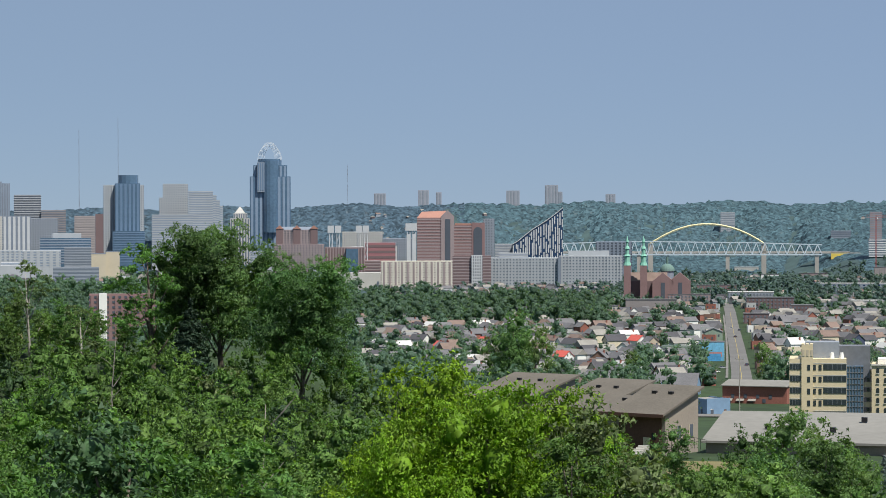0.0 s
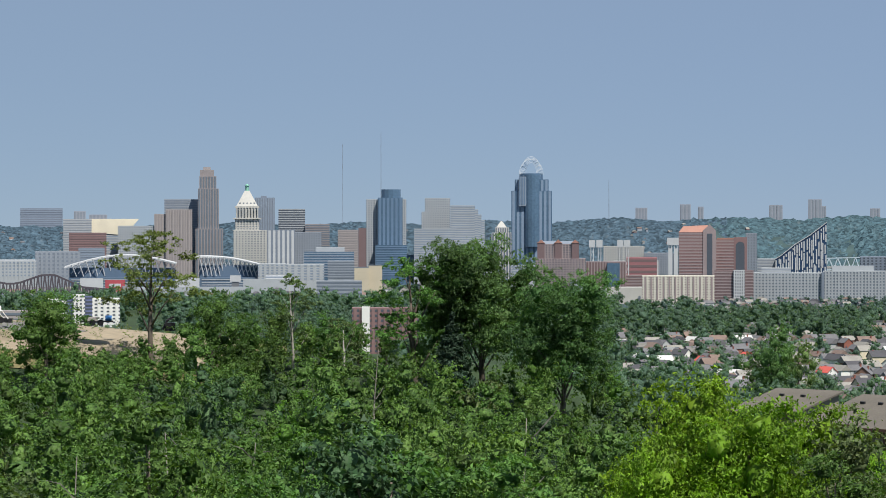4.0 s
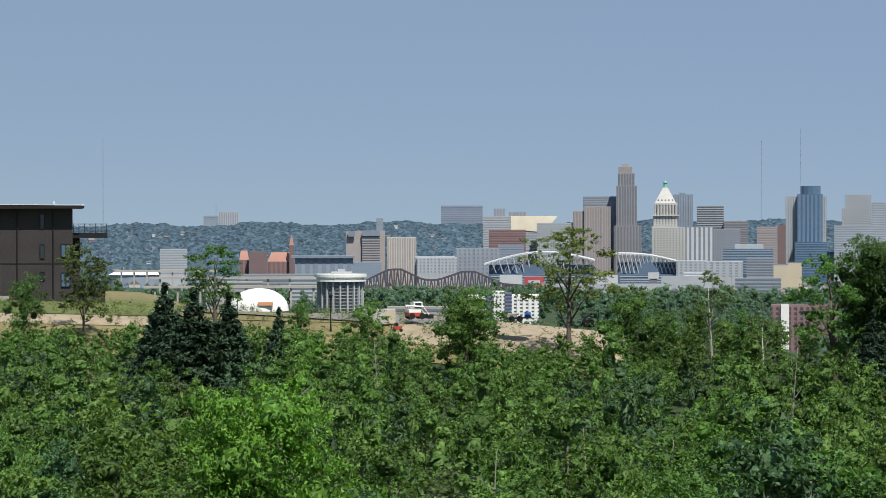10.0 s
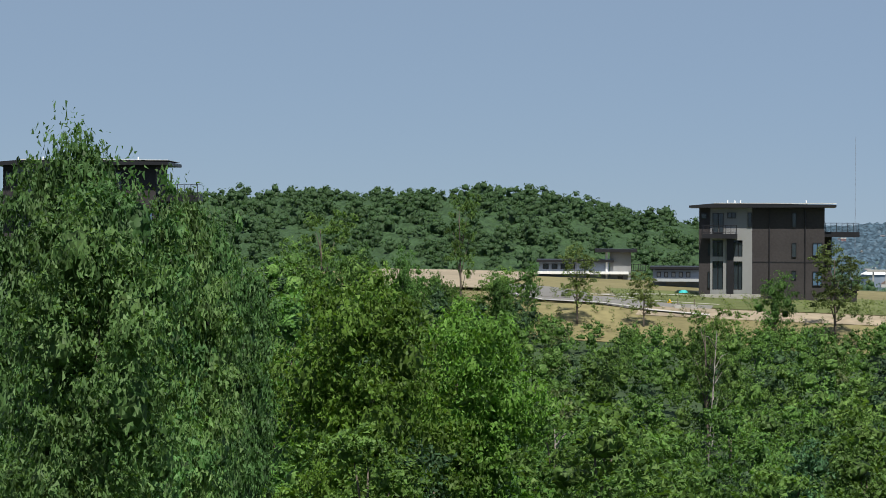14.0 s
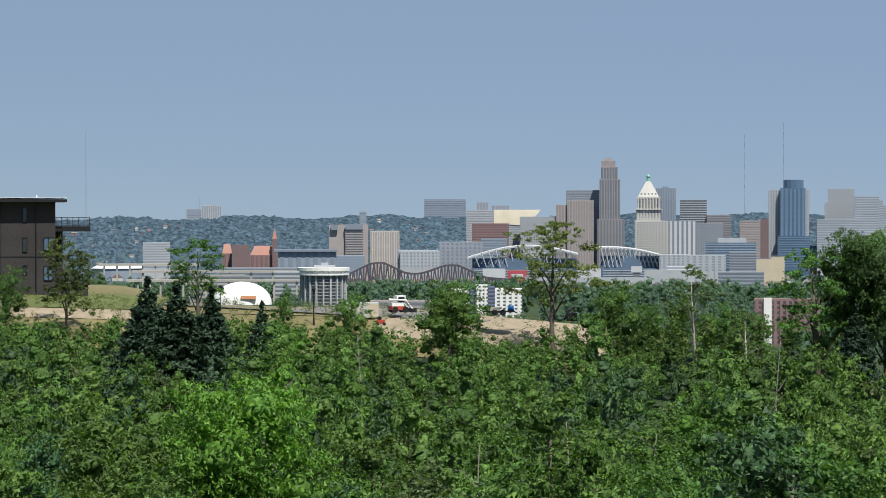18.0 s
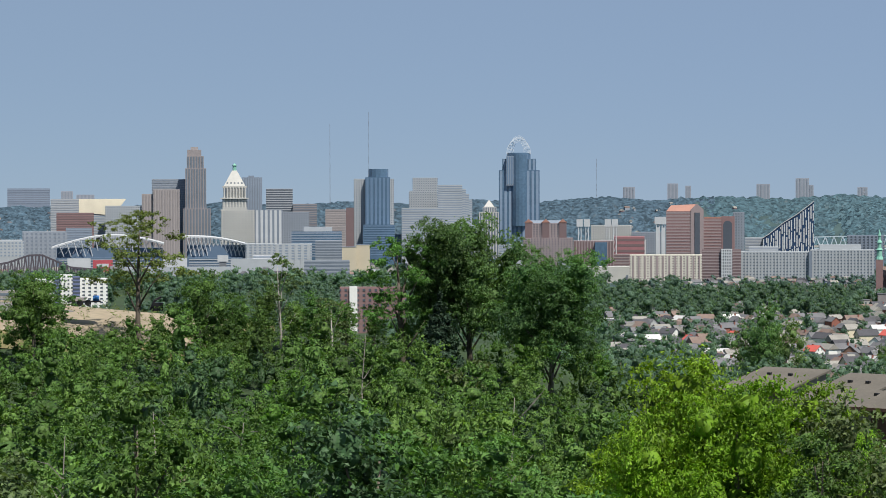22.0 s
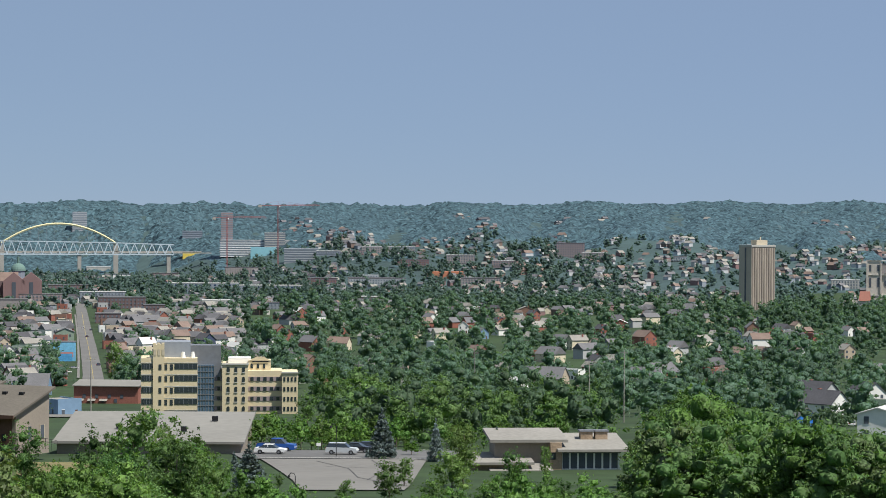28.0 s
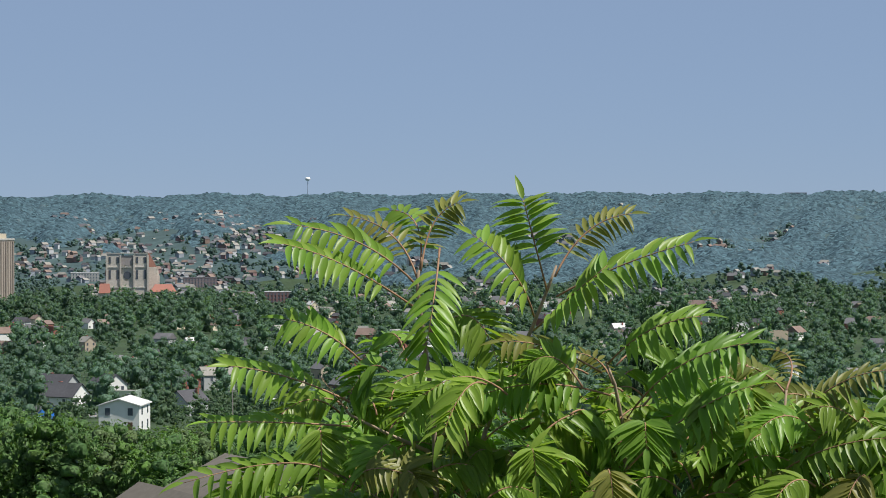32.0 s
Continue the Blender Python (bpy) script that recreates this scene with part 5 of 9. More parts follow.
for k in range(n):
    x0, x1 = ex[0] + (ex[-1] - ex[0]) * k / n, ex[0] + (ex[-1] - ex[0]) * (k + 1) / n
    t0, t1 = float(np.interp(x0, ex, ez)), float(np.interp(x1, ex, ez))
    s = Shape().add([(x0, 0, 0), (x1, 0, 0), (x1, 0, t1), (x0, 0, t0), (x0, 22, 0), (x1, 22, 0), (x1, 22, t1), (x0, 22, t0)], [(0, 1, 2, 3), (7, 6, 5, 4), (3, 2, 6, 7), (0, 3, 7, 4), (1, 5, 6, 2)])
    part("bay", s.mesh("bay", NAVY), ob)
    z = rng.uniform(0, 8)
    while z < t1 - 6:
        hh = rng.uniform(10, 26)
        dx = rng.choice((0.1, 0.45)) * (x1 - x0)
        part("white_panel", Shape().box(x0 + dx, x0 + dx + (x1 - x0) * 0.5, -0.35, -0.02, z, min(z + hh, t0 - 1.5)).mesh("white_panel", WHITE_HAZED), ob)
        z += hh + rng.uniform(0.5, 5)
part("roof_edge", Shape().tube([(x, -0.5, z + 0.3) for x, z in zip(ex, ez)], 0.7, 4).mesh("roof_edge", WHITE_HAZED), ob)
ob = simple(1.77, 3550, 92.1, 52.4, PALE, "long white office block with regular windows", "grid", glass=WINDOW_GREY, storey=4, bay=4.4, depth=30)
block(ob, 3.20, 3555, 82.7, 54.8, PALE, "grid", glass=WINDOW_GREY, storey=4, bay=4.4, depth=30)
block(ob, 1.52, 3565, 38.8, 58.9, PALE, "bands", glass=GREY, depth=16)
block(ob, 2.51, 3545, 3.7, 53.4, SLATE, "plain", depth=5, name="stair_strip")
block(ob, 3.15, 3570, 54.6, 61.5, PALE, "plain", depth=14)
simple(1.33, 3760, 27.6, 68.7, PALE, "pale low block beside the striped tower", "bands", glass=GREY)
simple(3.68, 3900, 53.1, 70.2, SLATE, "dark glass apartment block near the bridge", "grid", glass=WINDOW_DARK, bay=6, pier=SLATE)


# ---- the town on the plain ----
WALLS = {"white": paint("house_white", (0.74, 0.74, 0.72), spread=0.08), "cream": paint("house_cream", (0.62, 0.55, 0.42)), "brick": paint("house_brick", (0.27, 0.11, 0.085), scale=1.0, spread=0.25),
         "brown brick": paint("house_brown_brick", (0.22, 0.13, 0.10), scale=1.0, spread=0.25), "grey": paint("house_grey", (0.40, 0.41, 0.42)), "tan": paint("house_tan", (0.44, 0.37, 0.29)), "blue": paint("house_blue", (0.17, 0.27, 0.40)),
         "bright blue": paint("house_bright_blue", (0.035, 0.19, 0.62)), "green": paint("house_green", (0.24, 0.31, 0.25)), "dark blue": paint("house_navy", (0.06, 0.08, 0.14))}
ROOFS = {"grey": paint("shingle_grey", (0.14, 0.14, 0.15), 0.9, 0.25, 1.0), "dark": paint("shingle_dark", (0.075, 0.075, 0.085), 0.9, 0.25, 1.0), "brown": paint("shingle_brown", (0.19, 0.14, 0.12), 0.9, 0.25, 1.0),
         "red": paint("roof_red", (0.55, 0.11, 0.09)), "white": paint("roof_white", (0.52, 0.52, 0.51)), "pale": paint("roof_pale", (0.25, 0.24, 0.22), 0.9, 0.2, 1.0)}
TRIM = WHITE
WINDOW = Shape().box(-0.55, 0.55, -0.08, 0.02, 0, 1.6).mesh("window", WINDOW_DARK)
WINDOW_FRAME = Shape().box(-0.68, 0.68, -0.05, 0.01, -0.14, -0.02).box(-0.68, 0.68, -0.05, 0.01, 1.62, 1.74).mesh("window_sill", TRIM)
DOOR = Shape().box(-0.5, 0.5, -0.07, 0.02, 0, 2.1).mesh("door", paint("door_brown", (0.12, 0.07, 0.05)))
CHIMNEY = Shape().box(-0.4, 0.4, -0.4, 0.4, -1.5, 1.3).box(-0.5, 0.5, -0.5, 0.5, 1.3, 1.5).mesh("chimney", WALLS["brick"])
BUILT = []
SHELLS = {}


def house(bearing, d, w=7.5, l=11.0, h=6.0, turn=0.0, wall="white", roof="grey", pitch=0.42, chimney=True, group="houses of the town", label="", flat=False):
    """A house: gabled, or with a flat roof behind a parapet; the front faces -y before it is turned."""
    label = label or f"{wall} town house with {roof} " + ("flat roof and parapet" if flat else "gabled roof")
    ob = thing("house", stand(bearing, d, ground(bearing, d) - 0.3, turn), label, "house", group)
    BUILT.append((bearing, d, max(w, l)))
    key = (w, l, h, wall, roof, pitch, flat)
    if key not in SHELLS:
        x, y, r = w / 2, l / 2, w * pitch
        if flat:
            shell = Shape().box(-x, x, -y, y, 0, h)
            lid = Shape().box(-x + 0.3, x - 0.3, -y + 0.3, y - 0.3, h, h + 0.12)
            shell.box(-x, x, -y, -y + 0.28, h, h + 0.7).box(-x, -x + 0.28, -y + 0.28, y, h, h + 0.5).box(x - 0.28, x, -y + 0.28, y, h, h + 0.5)
        else:
            shell = Shape().add([(-x, -y, 0), (x, -y, 0), (x, -y, h), (0, -y, h + r), (-x, -y, h), (-x, y, 0), (x, y, 0), (x, y, h), (0, y, h + r), (-x, y, h)],
                                [(0, 1, 2, 3, 4), (9, 8, 7, 6, 5), (1, 6, 7, 2), (0, 4, 9, 5)])
            e, t, k = 0.4, 0.22, pitch * 2
            lid = Shape()
            for s in (-1, 1):
                a = [(0, h + r), (s * (x + e), h - e * k)]
                v = [(a[0][0], -y - e, a[0][1]), (a[1][0], -y - e, a[1][1]), (a[1][0], y + e, a[1][1]), (a[0][0], y + e, a[0][1])]
                v += [(p[0], p[1], p[2] + t) for p in v]
                lid.add(v, [(0, 1, 2, 3)[::s], (7, 6, 5, 4)[::s], (0, 4, 5, 1)[::s], (1, 5, 6, 2)[::s], (2, 6, 7, 3)[::s]])
        SHELLS[key] = shell.mesh("wall", WALLS[wall]), lid.mesh("roof", ROOFS[roof])
    part("wall", SHELLS[key][0], ob)
    part("roof", SHELLS[key][1], ob)
    if chimney and not flat:
        part("chimney", CHIMNEY, ob, at=Matrix.Translation((w * 0.2, l * 0.25, h + w * pitch * 0.7)))
    floors = max(1, int(h / 2.9))
    front = -1 if math.cos(radians(turn)) > 0 else 1
    side = 1 if math.sin(radians(turn)) < 0 else -1
    for k in range(floors):
        z = 0.9 + k * (h / floors)
        for u in (-0.28, 0.28):
            at = Matrix.Translation((u * w, front * l / 2, z if k or u < 0 else 0.3)) @ Matrix.Rotation(0 if front < 0 else math.pi, 4, "Z")
            if k == 0 and u > 0:
                part("door", DOOR, ob, at=at)
                continue
            win = part("window", WINDOW, ob, at=at)
            if d < 1000:
                part("window_sill", WINDOW_FRAME, win)
        for v in (-0.25, 0.25) if d < 1650 else ():
            part("window", WINDOW, ob, at=Matrix.Translation((side * w / 2, v * l, z)) @ Matrix.Rotation(side * math.pi / 2, 4, "Z"))
    return ob


# the named houses and blocks
house(2.62, 1020, 7, 11, 6.2, 35, "white", "dark", label="tall white clapboard house with dark gable roof", group="")
house(3.26, 1168, 7, 10, 5.5, 30, "brick", "grey")
house(2.98, 1380, 8, 9, 6.0, 0, "brick", "grey", flat=True)
house(3.75, 1464, 6.5, 12, 6.5, 28, "white", "grey")
house(3.38, 1464, 9, 10, 6.5, -10, "brown brick", "grey")
house(2.59, 1480, 7, 10, 6.5, 40, "white", "red", label="white house with bright red roof")
house(2.79, 1660, 8, 13, 6.5, 45, "white", "dark")
house(4.18, 1728, 8, 12, 6.0, 35, "white", "red")
house(3.93, 1644, 7, 11, 5.0, -20, "white", "grey")
house(4.52, 1568, 7, 14, 6.5, 30, "white", "grey")
house(2.04, 1528, 10, 14, 4.0, 60, "white", "white")
house(0.53, 1464, 9, 13, 4.5, 70, "cream", "white")
house(-0.50, 1748, 8, 12, 6.0, 50, "white", "dark")
house(-0.06, 1660, 7, 11, 5.0, 20, "brown brick", "red")
house(0.52, 1800, 8, 11, 5.5, -30, "cream", "grey")
house(0.89, 1708, 8, 9, 5.5, 30, "brick", "red")
house(-0.93, 1952, 8, 11, 5.5, 40, "grey", "grey")
house(-0.26, 2044, 8, 11, 5.0, 45, "white", "white")
house(5.03, 1096, 11, 18, 4.5, 80, "blue", "grey")
house(5.15, 1300, 12, 12, 4.5, 10, "brown brick", "grey", flat=True)
house(5.03, 1628, 12, 22, 6.0, 75, "green", "grey", flat=True)
house(5.82, 1824, 12, 12, 8.5, 0, "green", "grey", pitch=0.2, chimney=False)
house(8.80, 1724, 9, 12, 7, 30, "dark blue", "dark", label="navy blue house with dark roof", group="")
house(8.34, 1836, 9, 12, 7, 40, "brick", "grey")
house(7.69, 1884, 9, 12, 6, 30, "brick", "grey")
house(11.07, 1700, 9, 14, 6.5, 40, "brick", "grey")
house(11.68, 1720, 9, 14, 5, 70, "cream", "brown")
house(15.71, 1572, 10, 16, 6.5, 10, "brick", "grey", flat=True)
house(15.34, 1500, 9, 14, 6.0, 20, "brown brick", "grey", flat=True)
house(16.68, 1340, 8, 13, 5.2, 60, "white", "white", flat=True)
house(16.07, 1216, 12, 22, 4.5, 70, "tan", "grey")
house(17.23, 1456, 8, 12, 6, 20, "grey", "dark")
house(16.69, 972, 10, 15, 4.2, 40, "cream", "brown", label="cream bungalow with brown gable roof", group="")
house(15.53, 1068, 8, 12, 5.5, 50, "white", "white")
house(18.02, 1188, 14, 26, 4.5, 75, "grey", "grey", chimney=False)
house(18.26, 1828, 10, 15, 6.5, 35, "brick", "brown")
house(17.74, 2172, 12, 12, 5, 0, "brick", "white", pitch=0.22)
house(15.70, 2476, 15, 12, 6.5, 5, "brown brick", "pale", pitch=0.2)
house(16.16, 2548, 9, 12, 4, 5, "cream", "pale")
house(14.36, 2048, 8, 10, 6, 0, "white", "pale")
house(14.73, 1932, 8, 10, 5, 30, "blue", "grey")
house(13.63, 2236, 9, 12, 6, 30, "white", "grey")
house(20.55, 2000, 9, 10, 8, 12, "brown brick", "grey", label="tall brick house with white trim", group="")
house(20.17, 1972, 8, 10, 5, 30, "dark blue", "grey")
house(21.09, 1980, 8, 10, 4, 30, "brick", "red", pitch=0.5)
house(25.09, 2116, 8, 11, 5.5, 30, "tan", "red", label="house with a bright red roof", group="")
house(22.59, 2052, 7, 9, 5, 40, "white", "grey")
house(22.10, 824, 9, 13, 6.5, 50, "white", "dark", label="white clapboard house with dark gabled roof", group="")
house(21.92, 904, 9, 14, 9.0, 50, "grey", "dark")
house(21.61, 704, 6.5, 8, 3.6, 25, "bright blue", "grey", label="bright blue gabled house end", group="")
house(21.13, 828, 9, 9, 5.0, 10, "grey", "white", flat=True)
house(21.43, 848, 9, 9, 5.5, 10, "white", "pale", flat=True)
house(23.36, 588, 9, 12, 6.0, -12, "white", "white", pitch=0.15, chimney=False, label="large white house with low white roof", group="")
house(23.32, 928, 11, 13, 6.0, -10, "green", "pale", flat=True)
house(24.72, 796, 7, 10, 5.0, -40, "grey", "dark")
house(26.37, 852, 13, 10, 3.4, 0, "white", "white", pitch=0.1, chimney=False)
house(14.06, 1096, 8, 12, 5, 40, "white", "grey")
house(-0.02, 1928, 8, 11, 5.5, 40, "tan", "brown")

for k, d in enumerate(range(1400, 2700, 105)):
    for side in (-1, 1):
        if side < 0 and d < 1700:
            continue
        wall = ("brick", "brown brick", "grey", "brick", "tan", "brown brick", "white")[(2 * k + side) % 7]
        house(6.30 - 0.0001 * (d - 1400) + side * math.degrees((15 + 2 * (k % 3)) / d), d + 20 * side, 9.0, 12.0, (5.2, 6.8, 8.4)[k % 3], 4 * side, wall, ("grey", "pale", "white")[k % 3], flat=True, label=f"{wall} shop house with flat roof along the street")
rng = random.Random(21)


def free(b, d, r):
    return all(abs(math.radians(b - bb)) * d > (r + s) * 0.6 or abs(d - dd) > (r + s) * 0.9 for bb, dd, s in BUILT)


STREET_BEARING = 6.28
tries = 0
while len(BUILT) < 250 and tries < 6000:
    tries += 1
    u = rng.random()
    b = rng.uniform(-2.0, 9.5) if u < 0.62 else rng.uniform(9.5, 38)
    d = rng.uniform(1120, 2450) if b < 9.5 else rng.uniform(900, 2700)
    d = round(d / 46) * 46 + rng.uniform(-6, 6)
    if abs(b - STREET_BEARING) < math.degrees(16 / d) or not free(b, d, 11) or (b < 0.5 and d < 1500) or (7 < b < 11 and d < 1010):
        continue
    wall = rng.choice(("white", "white", "cream", "brick", "brick", "brown brick", "grey", "tan", "white", "brick"))
    roof = rng.choice(("grey", "dark", "brown", "grey", "pale", "grey", "white", "brown", "dark"))
    house(b, d, rng.choice((6.5, 7.5, 9.0)), rng.choice((10.0, 12.0, 14.0)), rng.choice((5.2, 6.2, 6.8)), rng.choice((28, 118, 30, -62, 208)) + rng.uniform(-4, 4), wall, roof, flat=rng.random() < 0.2)


# ---- blocks of the old town ----
def old_block(pos, mat, label, style="grid", depth=14.0, storey=3.6, bay=3.6, roof=None, name="town_building", glass=None):
    ob = simple(*pos, mat, label, style, depth=depth, storey=storey, bay=bay, roof=roof, name=name, group="blocks of the old town", glass=glass or WINDOW_GREY)
    BUILT.append((pos[0], pos[1], pos[2]))
    return ob


ROOF_GREY, ROOF_WHITE = ROOFS["grey"], ROOFS["white"]
old_block((3.34, 4275, 82.7, 24.3), BRICK_DARK, "dark red brick block with flat roof", roof=ROOF_GREY)
old_block((6.52, 4485, 40.1, 20.6), CREAM, "cream three-storey commercial block", roof=ROOF_WHITE)
old_block((7.02, 3950, 26.0, 20.7), WHITE, "white gabled hall in the old town", "plain", roof=ROOF_GREY)
old_block((7.02, 2665, 47.6, 27.2), BRICK_DARK, "long brown brick block with white bays", roof=ROOF_GREY)
old_block((7.95, 4055, 44.7, 20.2), BRICK_PINK, "brown brick block with many windows", roof=ROOF_GREY)
old_block((5.88, 3235, 48.2, 23.9), BRICK_RED, "low red brick block in the old town", roof=ROOF_GREY)
old_block((5.30, 2795, 44.6, 26.3), BRICK_PINK, "low brick market hall", roof=ROOF_GREY)
old_block((4.48, 2585, 49.5, 27.7), STONE_BROWN, "low brown hall among trees", "plain", roof=ROOF_GREY)
old_block((6.61, 2905, 49.4, 25.6), GREY, "grey low commercial block", roof=ROOF_WHITE)
old_block((8.80, 3360, 85.4, 23.3), GREY, "long grey and navy apartment block", bay=6, roof=ROOF_WHITE, glass=NAVY)
old_block((10.20, 3250, 76.8, 23.8), GREY, "long grey and navy apartment block", bay=6, roof=ROOF_WHITE, glass=NAVY)
old_block((9.65, 3905, 58.6, 32.4), STONE_TAN, "curved tan office block with window rows", roof=ROOF_GREY)
old_block((8.52, 4400, 31.7, 47.2), paint("yellow_render", (0.72, 0.55, 0.12)), "bright yellow warehouse", "plain", roof=ROOF_GREY)
old_block((10.01, 4295, 135.1, 68.2), WHITE, "long white hospital building", "bands", roof=ROOF_WHITE)
old_block((10.29, 4290, 33.5, 81.1), CREAM, "cream hospital tower block", "bands")
old_block((10.85, 4045, 51.1, 59.0), PALE, "white parking structure", "bands", bay=6)
old_block((10.04, 4230, 40.2, 58.1), paint("sky_blue_wall", (0.25, 0.50, 0.58)), "pale blue and white building", "plain")
old_block((11.31, 3480, 38.0, 27.5), BRICK_RED, "low red brick school block", roof=ROOF_GREY)
old_block((12.50, 3455, 74.4, 27.8), PALE, "pale grey stone mansion block", roof=ROOF_GREY, depth=18)
old_block((12.36, 3545, 22.3, 30.7), PALE, "pale stone upper storey", "grid")
old_block((11.88, 4005, 45.3, 56.4), BRICK_PINK, "red brick building with corner towers", roof=ROOF_GREY)
old_block((13.97, 3590, 48.4, 34.8), paint("orange_roof", (0.55, 0.22, 0.13)), "low hall with orange roof", "plain")
old_block((9.26, 4300, 19.1, 113.6), GREY, "grey residential tower under construction", "bands", glass=BRICK_PINK)
old_block((8.52, 4560, 33.8, 81.6), GREY, "grey riverside block", "bands")
for pos in ((16.66, 3990, 42.4, 69.5), (13.04, 4075, 39.0, 62.0), (11.55, 3985, 50.8, 55.8), (12.52, 4075, 52.0, 61.8), (14.72, 3440, 51.2, 29.3), (17.18, 3900, 37.2, 56.6), (15.33, 3785, 48.3, 46.2), (18.91, 3820, 32.3, 52.8), (14.29, 3885, 41.3, 52.3), (13.25, 3830, 48.9, 46.3), (12.39, 3480, 64.4, 28.3), (22.53, 3325, 35.3, 32.9), (24.98, 3170, 40.5, 30.0), (26.67, 2715, 28.8, 26.9)):
    old_block(pos, rng.choice((BRICK_RED, BRICK_PINK, PALE, CREAM, STONE_TAN, GREY)), "brick and stone town block with flat roof", roof=rng.choice((ROOF_GREY, ROOF_WHITE)))
for b, d in ((12.35, 2828), (10.10, 2652), (9.04, 2708), (2.22, 2460), (3.44, 2460), (7.71, 2476), (6.73, 2244)):
    old_block((b, d, rng.uniform(16, 30), ground(b, d) + rng.uniform(6, 9)), rng.choice((BRICK_RED, BRICK_DARK, GREY, CREAM)), "low commercial building of the town", roof=rng.choice((ROOF_GREY, ROOF_WHITE)))

# brown apartment slab
b, d, w, top = 20.79, 2450, 36.0, 83.9
ob = house_of("apartment_tower", b, d, "tan concrete apartment tower with vertical window strips and painted rib shade", "building", turn=0)
# darker tan strips paint the shade between the ribs of the front
x, y, z0, h = block(ob, b, d, w * 0.72, top, paint("tan_concrete", (0.44, 0.39, 0.33)), "ribs", glass=paint("tan_shadow_strip", (0.24, 0.205, 0.18)), bay=2.6, depth=20)
ob.rotation_euler.z += radians(35)
part("wall", Shape().box(-w * 0.36 - 0.4, -w * 0.36 - 0.05, 8.5, 10.5, 0, h - 1).mesh("wall", WINDOW_DARK), ob)
part("parapet", Shape().box(x - w * 0.37, x + w * 0.37, -0.6, 20.6, h, h + 1.6).mesh("parapet", CREAM), ob)
part("roof_plant", Shape().box(-4, 8, 5, 14, h + 1.6, h + 6).box(2, 3, 8, 9, h + 6, h + 9).mesh("roof_plant", BEIGE), ob)

woods("town_trees", scatter(33, 19.6, 26.5, 2200, 2420, 60, lambda b, d: True, 1.7, 2.6), crowns(87, 9, 4.4, 0.1, 6, 200, 0.5, count=3, rows=3, cols=5, share=0.58, plump=1.1, twigs=6), HAZED_TOWN_WOODS, "tall trees in front of the apartment tower and cathedral", 33)

# the cathedral
ROOF_BRICK = paint("tile_red", (0.30, 0.13, 0.10))
b, d, w, top = 23.43, 2720, 41.7, 67.6
ob = house_of("cathedral", b, d, "pale gothic stone cathedral with twin-tower front and rose window", "church")
h = top - ob.matrix_world.translation.z
STONE = paint("cathedral_stone", (0.54, 0.50, 0.45), spread=0.22)
x = w / 2
for s in (-1, 1):
    part("tower", Shape().box(s * x * 0.66 - x * 0.34, s * x * 0.66 + x * 0.34, -2, 12, 0, h).mesh("tower", STONE), ob)
    for k in (-0.16, 0.16):
        for zz, hh in ((0.50, 0.17), (0.80, 0.12)):
            part("lancet", Shape().box(s * x * 0.66 + k * x * 1.2 - 1.1, s * x * 0.66 + k * x * 1.2 + 1.1, -2.3, -1.95, h * zz, h * (zz + hh)).mesh("lancet", WINDOW_DARK), ob)
    part("buttress", Shape().box(s * x - 0.9, s * x + 0.9, -3.4, -1.9, 0, h * 0.95).mesh("buttress", STONE), ob)
    part("buttress", Shape().box(s * x * 0.33 - 0.8, s * x * 0.33 + 0.8, -3.2, -1.9, 0, h * 0.95).mesh("buttress", STONE), ob)
part("front", Shape().box(-x * 0.33, x * 0.33, -1, 40, 0, h * 0.86).mesh("front", STONE), ob)
part("gallery", Shape().box(-x * 0.32, x * 0.32, -1.6, -1.0, h * 0.76, h * 0.95).mesh("gallery", STONE_TAN), ob)
part("rose_window", Shape().add([(3.9 * math.cos(a), -1.4, h * 0.57 + 3.9 * math.sin(a)) for a in np.linspace(0, math.tau, 18, endpoint=False)], [tuple(range(18))[::-1]]).mesh("rose_window", WINDOW_DARK), ob)
for s in (-1, 1):
    part("portal", Shape().prism([(s * x * 0.62 - 2.6, -2.4), (s * x * 0.62 + 2.6, -2.4), (s * x * 0.62 + 2.6, -1.95), (s * x * 0.62 - 2.6, -1.95)], 1, h * 0.2).mesh("portal", WINDOW_DARK), ob)
for k in range(3):
    part("string_course", Shape().box(-x - 0.6, x + 0.6, -2.6, 12.4, h * (0.33, 0.72, 0.985)[k], h * (0.345, 0.735, 1.0)[k]).mesh("string_course", CREAM), ob)
part("nave", Shape().box(x * 0.3, x + 9, 12, 70, 0, h * 0.72).mesh("nave", STONE), ob)
part("nave_roof", Shape().add([(x * 0.3, 12, h * 0.72), (x + 9, 12, h * 0.72), (x + 1, 12, h), (x * 0.3, 70, h * 0.72), (x + 9, 70, h * 0.72), (x + 1, 70, h)], [(0, 1, 2), (5, 4, 3), (0, 2, 5, 3), (2, 1, 4, 5)]).mesh("nave_roof", COPPER), ob, "orange tile roof")
for k in range(4):
    part("pinnacle", Shape().box(x + 9, x + 12, 16 + 12 * k, 18 + 12 * k, 0, h * 0.55).prism([(x + 9.6, 16 + 12 * k), (x + 11.4, 16 + 12 * k), (x + 11.4, 18 + 12 * k), (x + 9.6, 18 + 12 * k)], h * 0.55, h * 0.68, [(x + 10.4, 17 + 12 * k), (x + 10.6, 17 + 12 * k), (x + 10.6, 17.1 + 12 * k), (x + 10.4, 17.1 + 12 * k)]).mesh("pinnacle", STONE), ob)
part("chapel", Shape().box(x + 3, x + 28, -14, 6, 0, h * 0.26).mesh("chapel", STONE), ob)
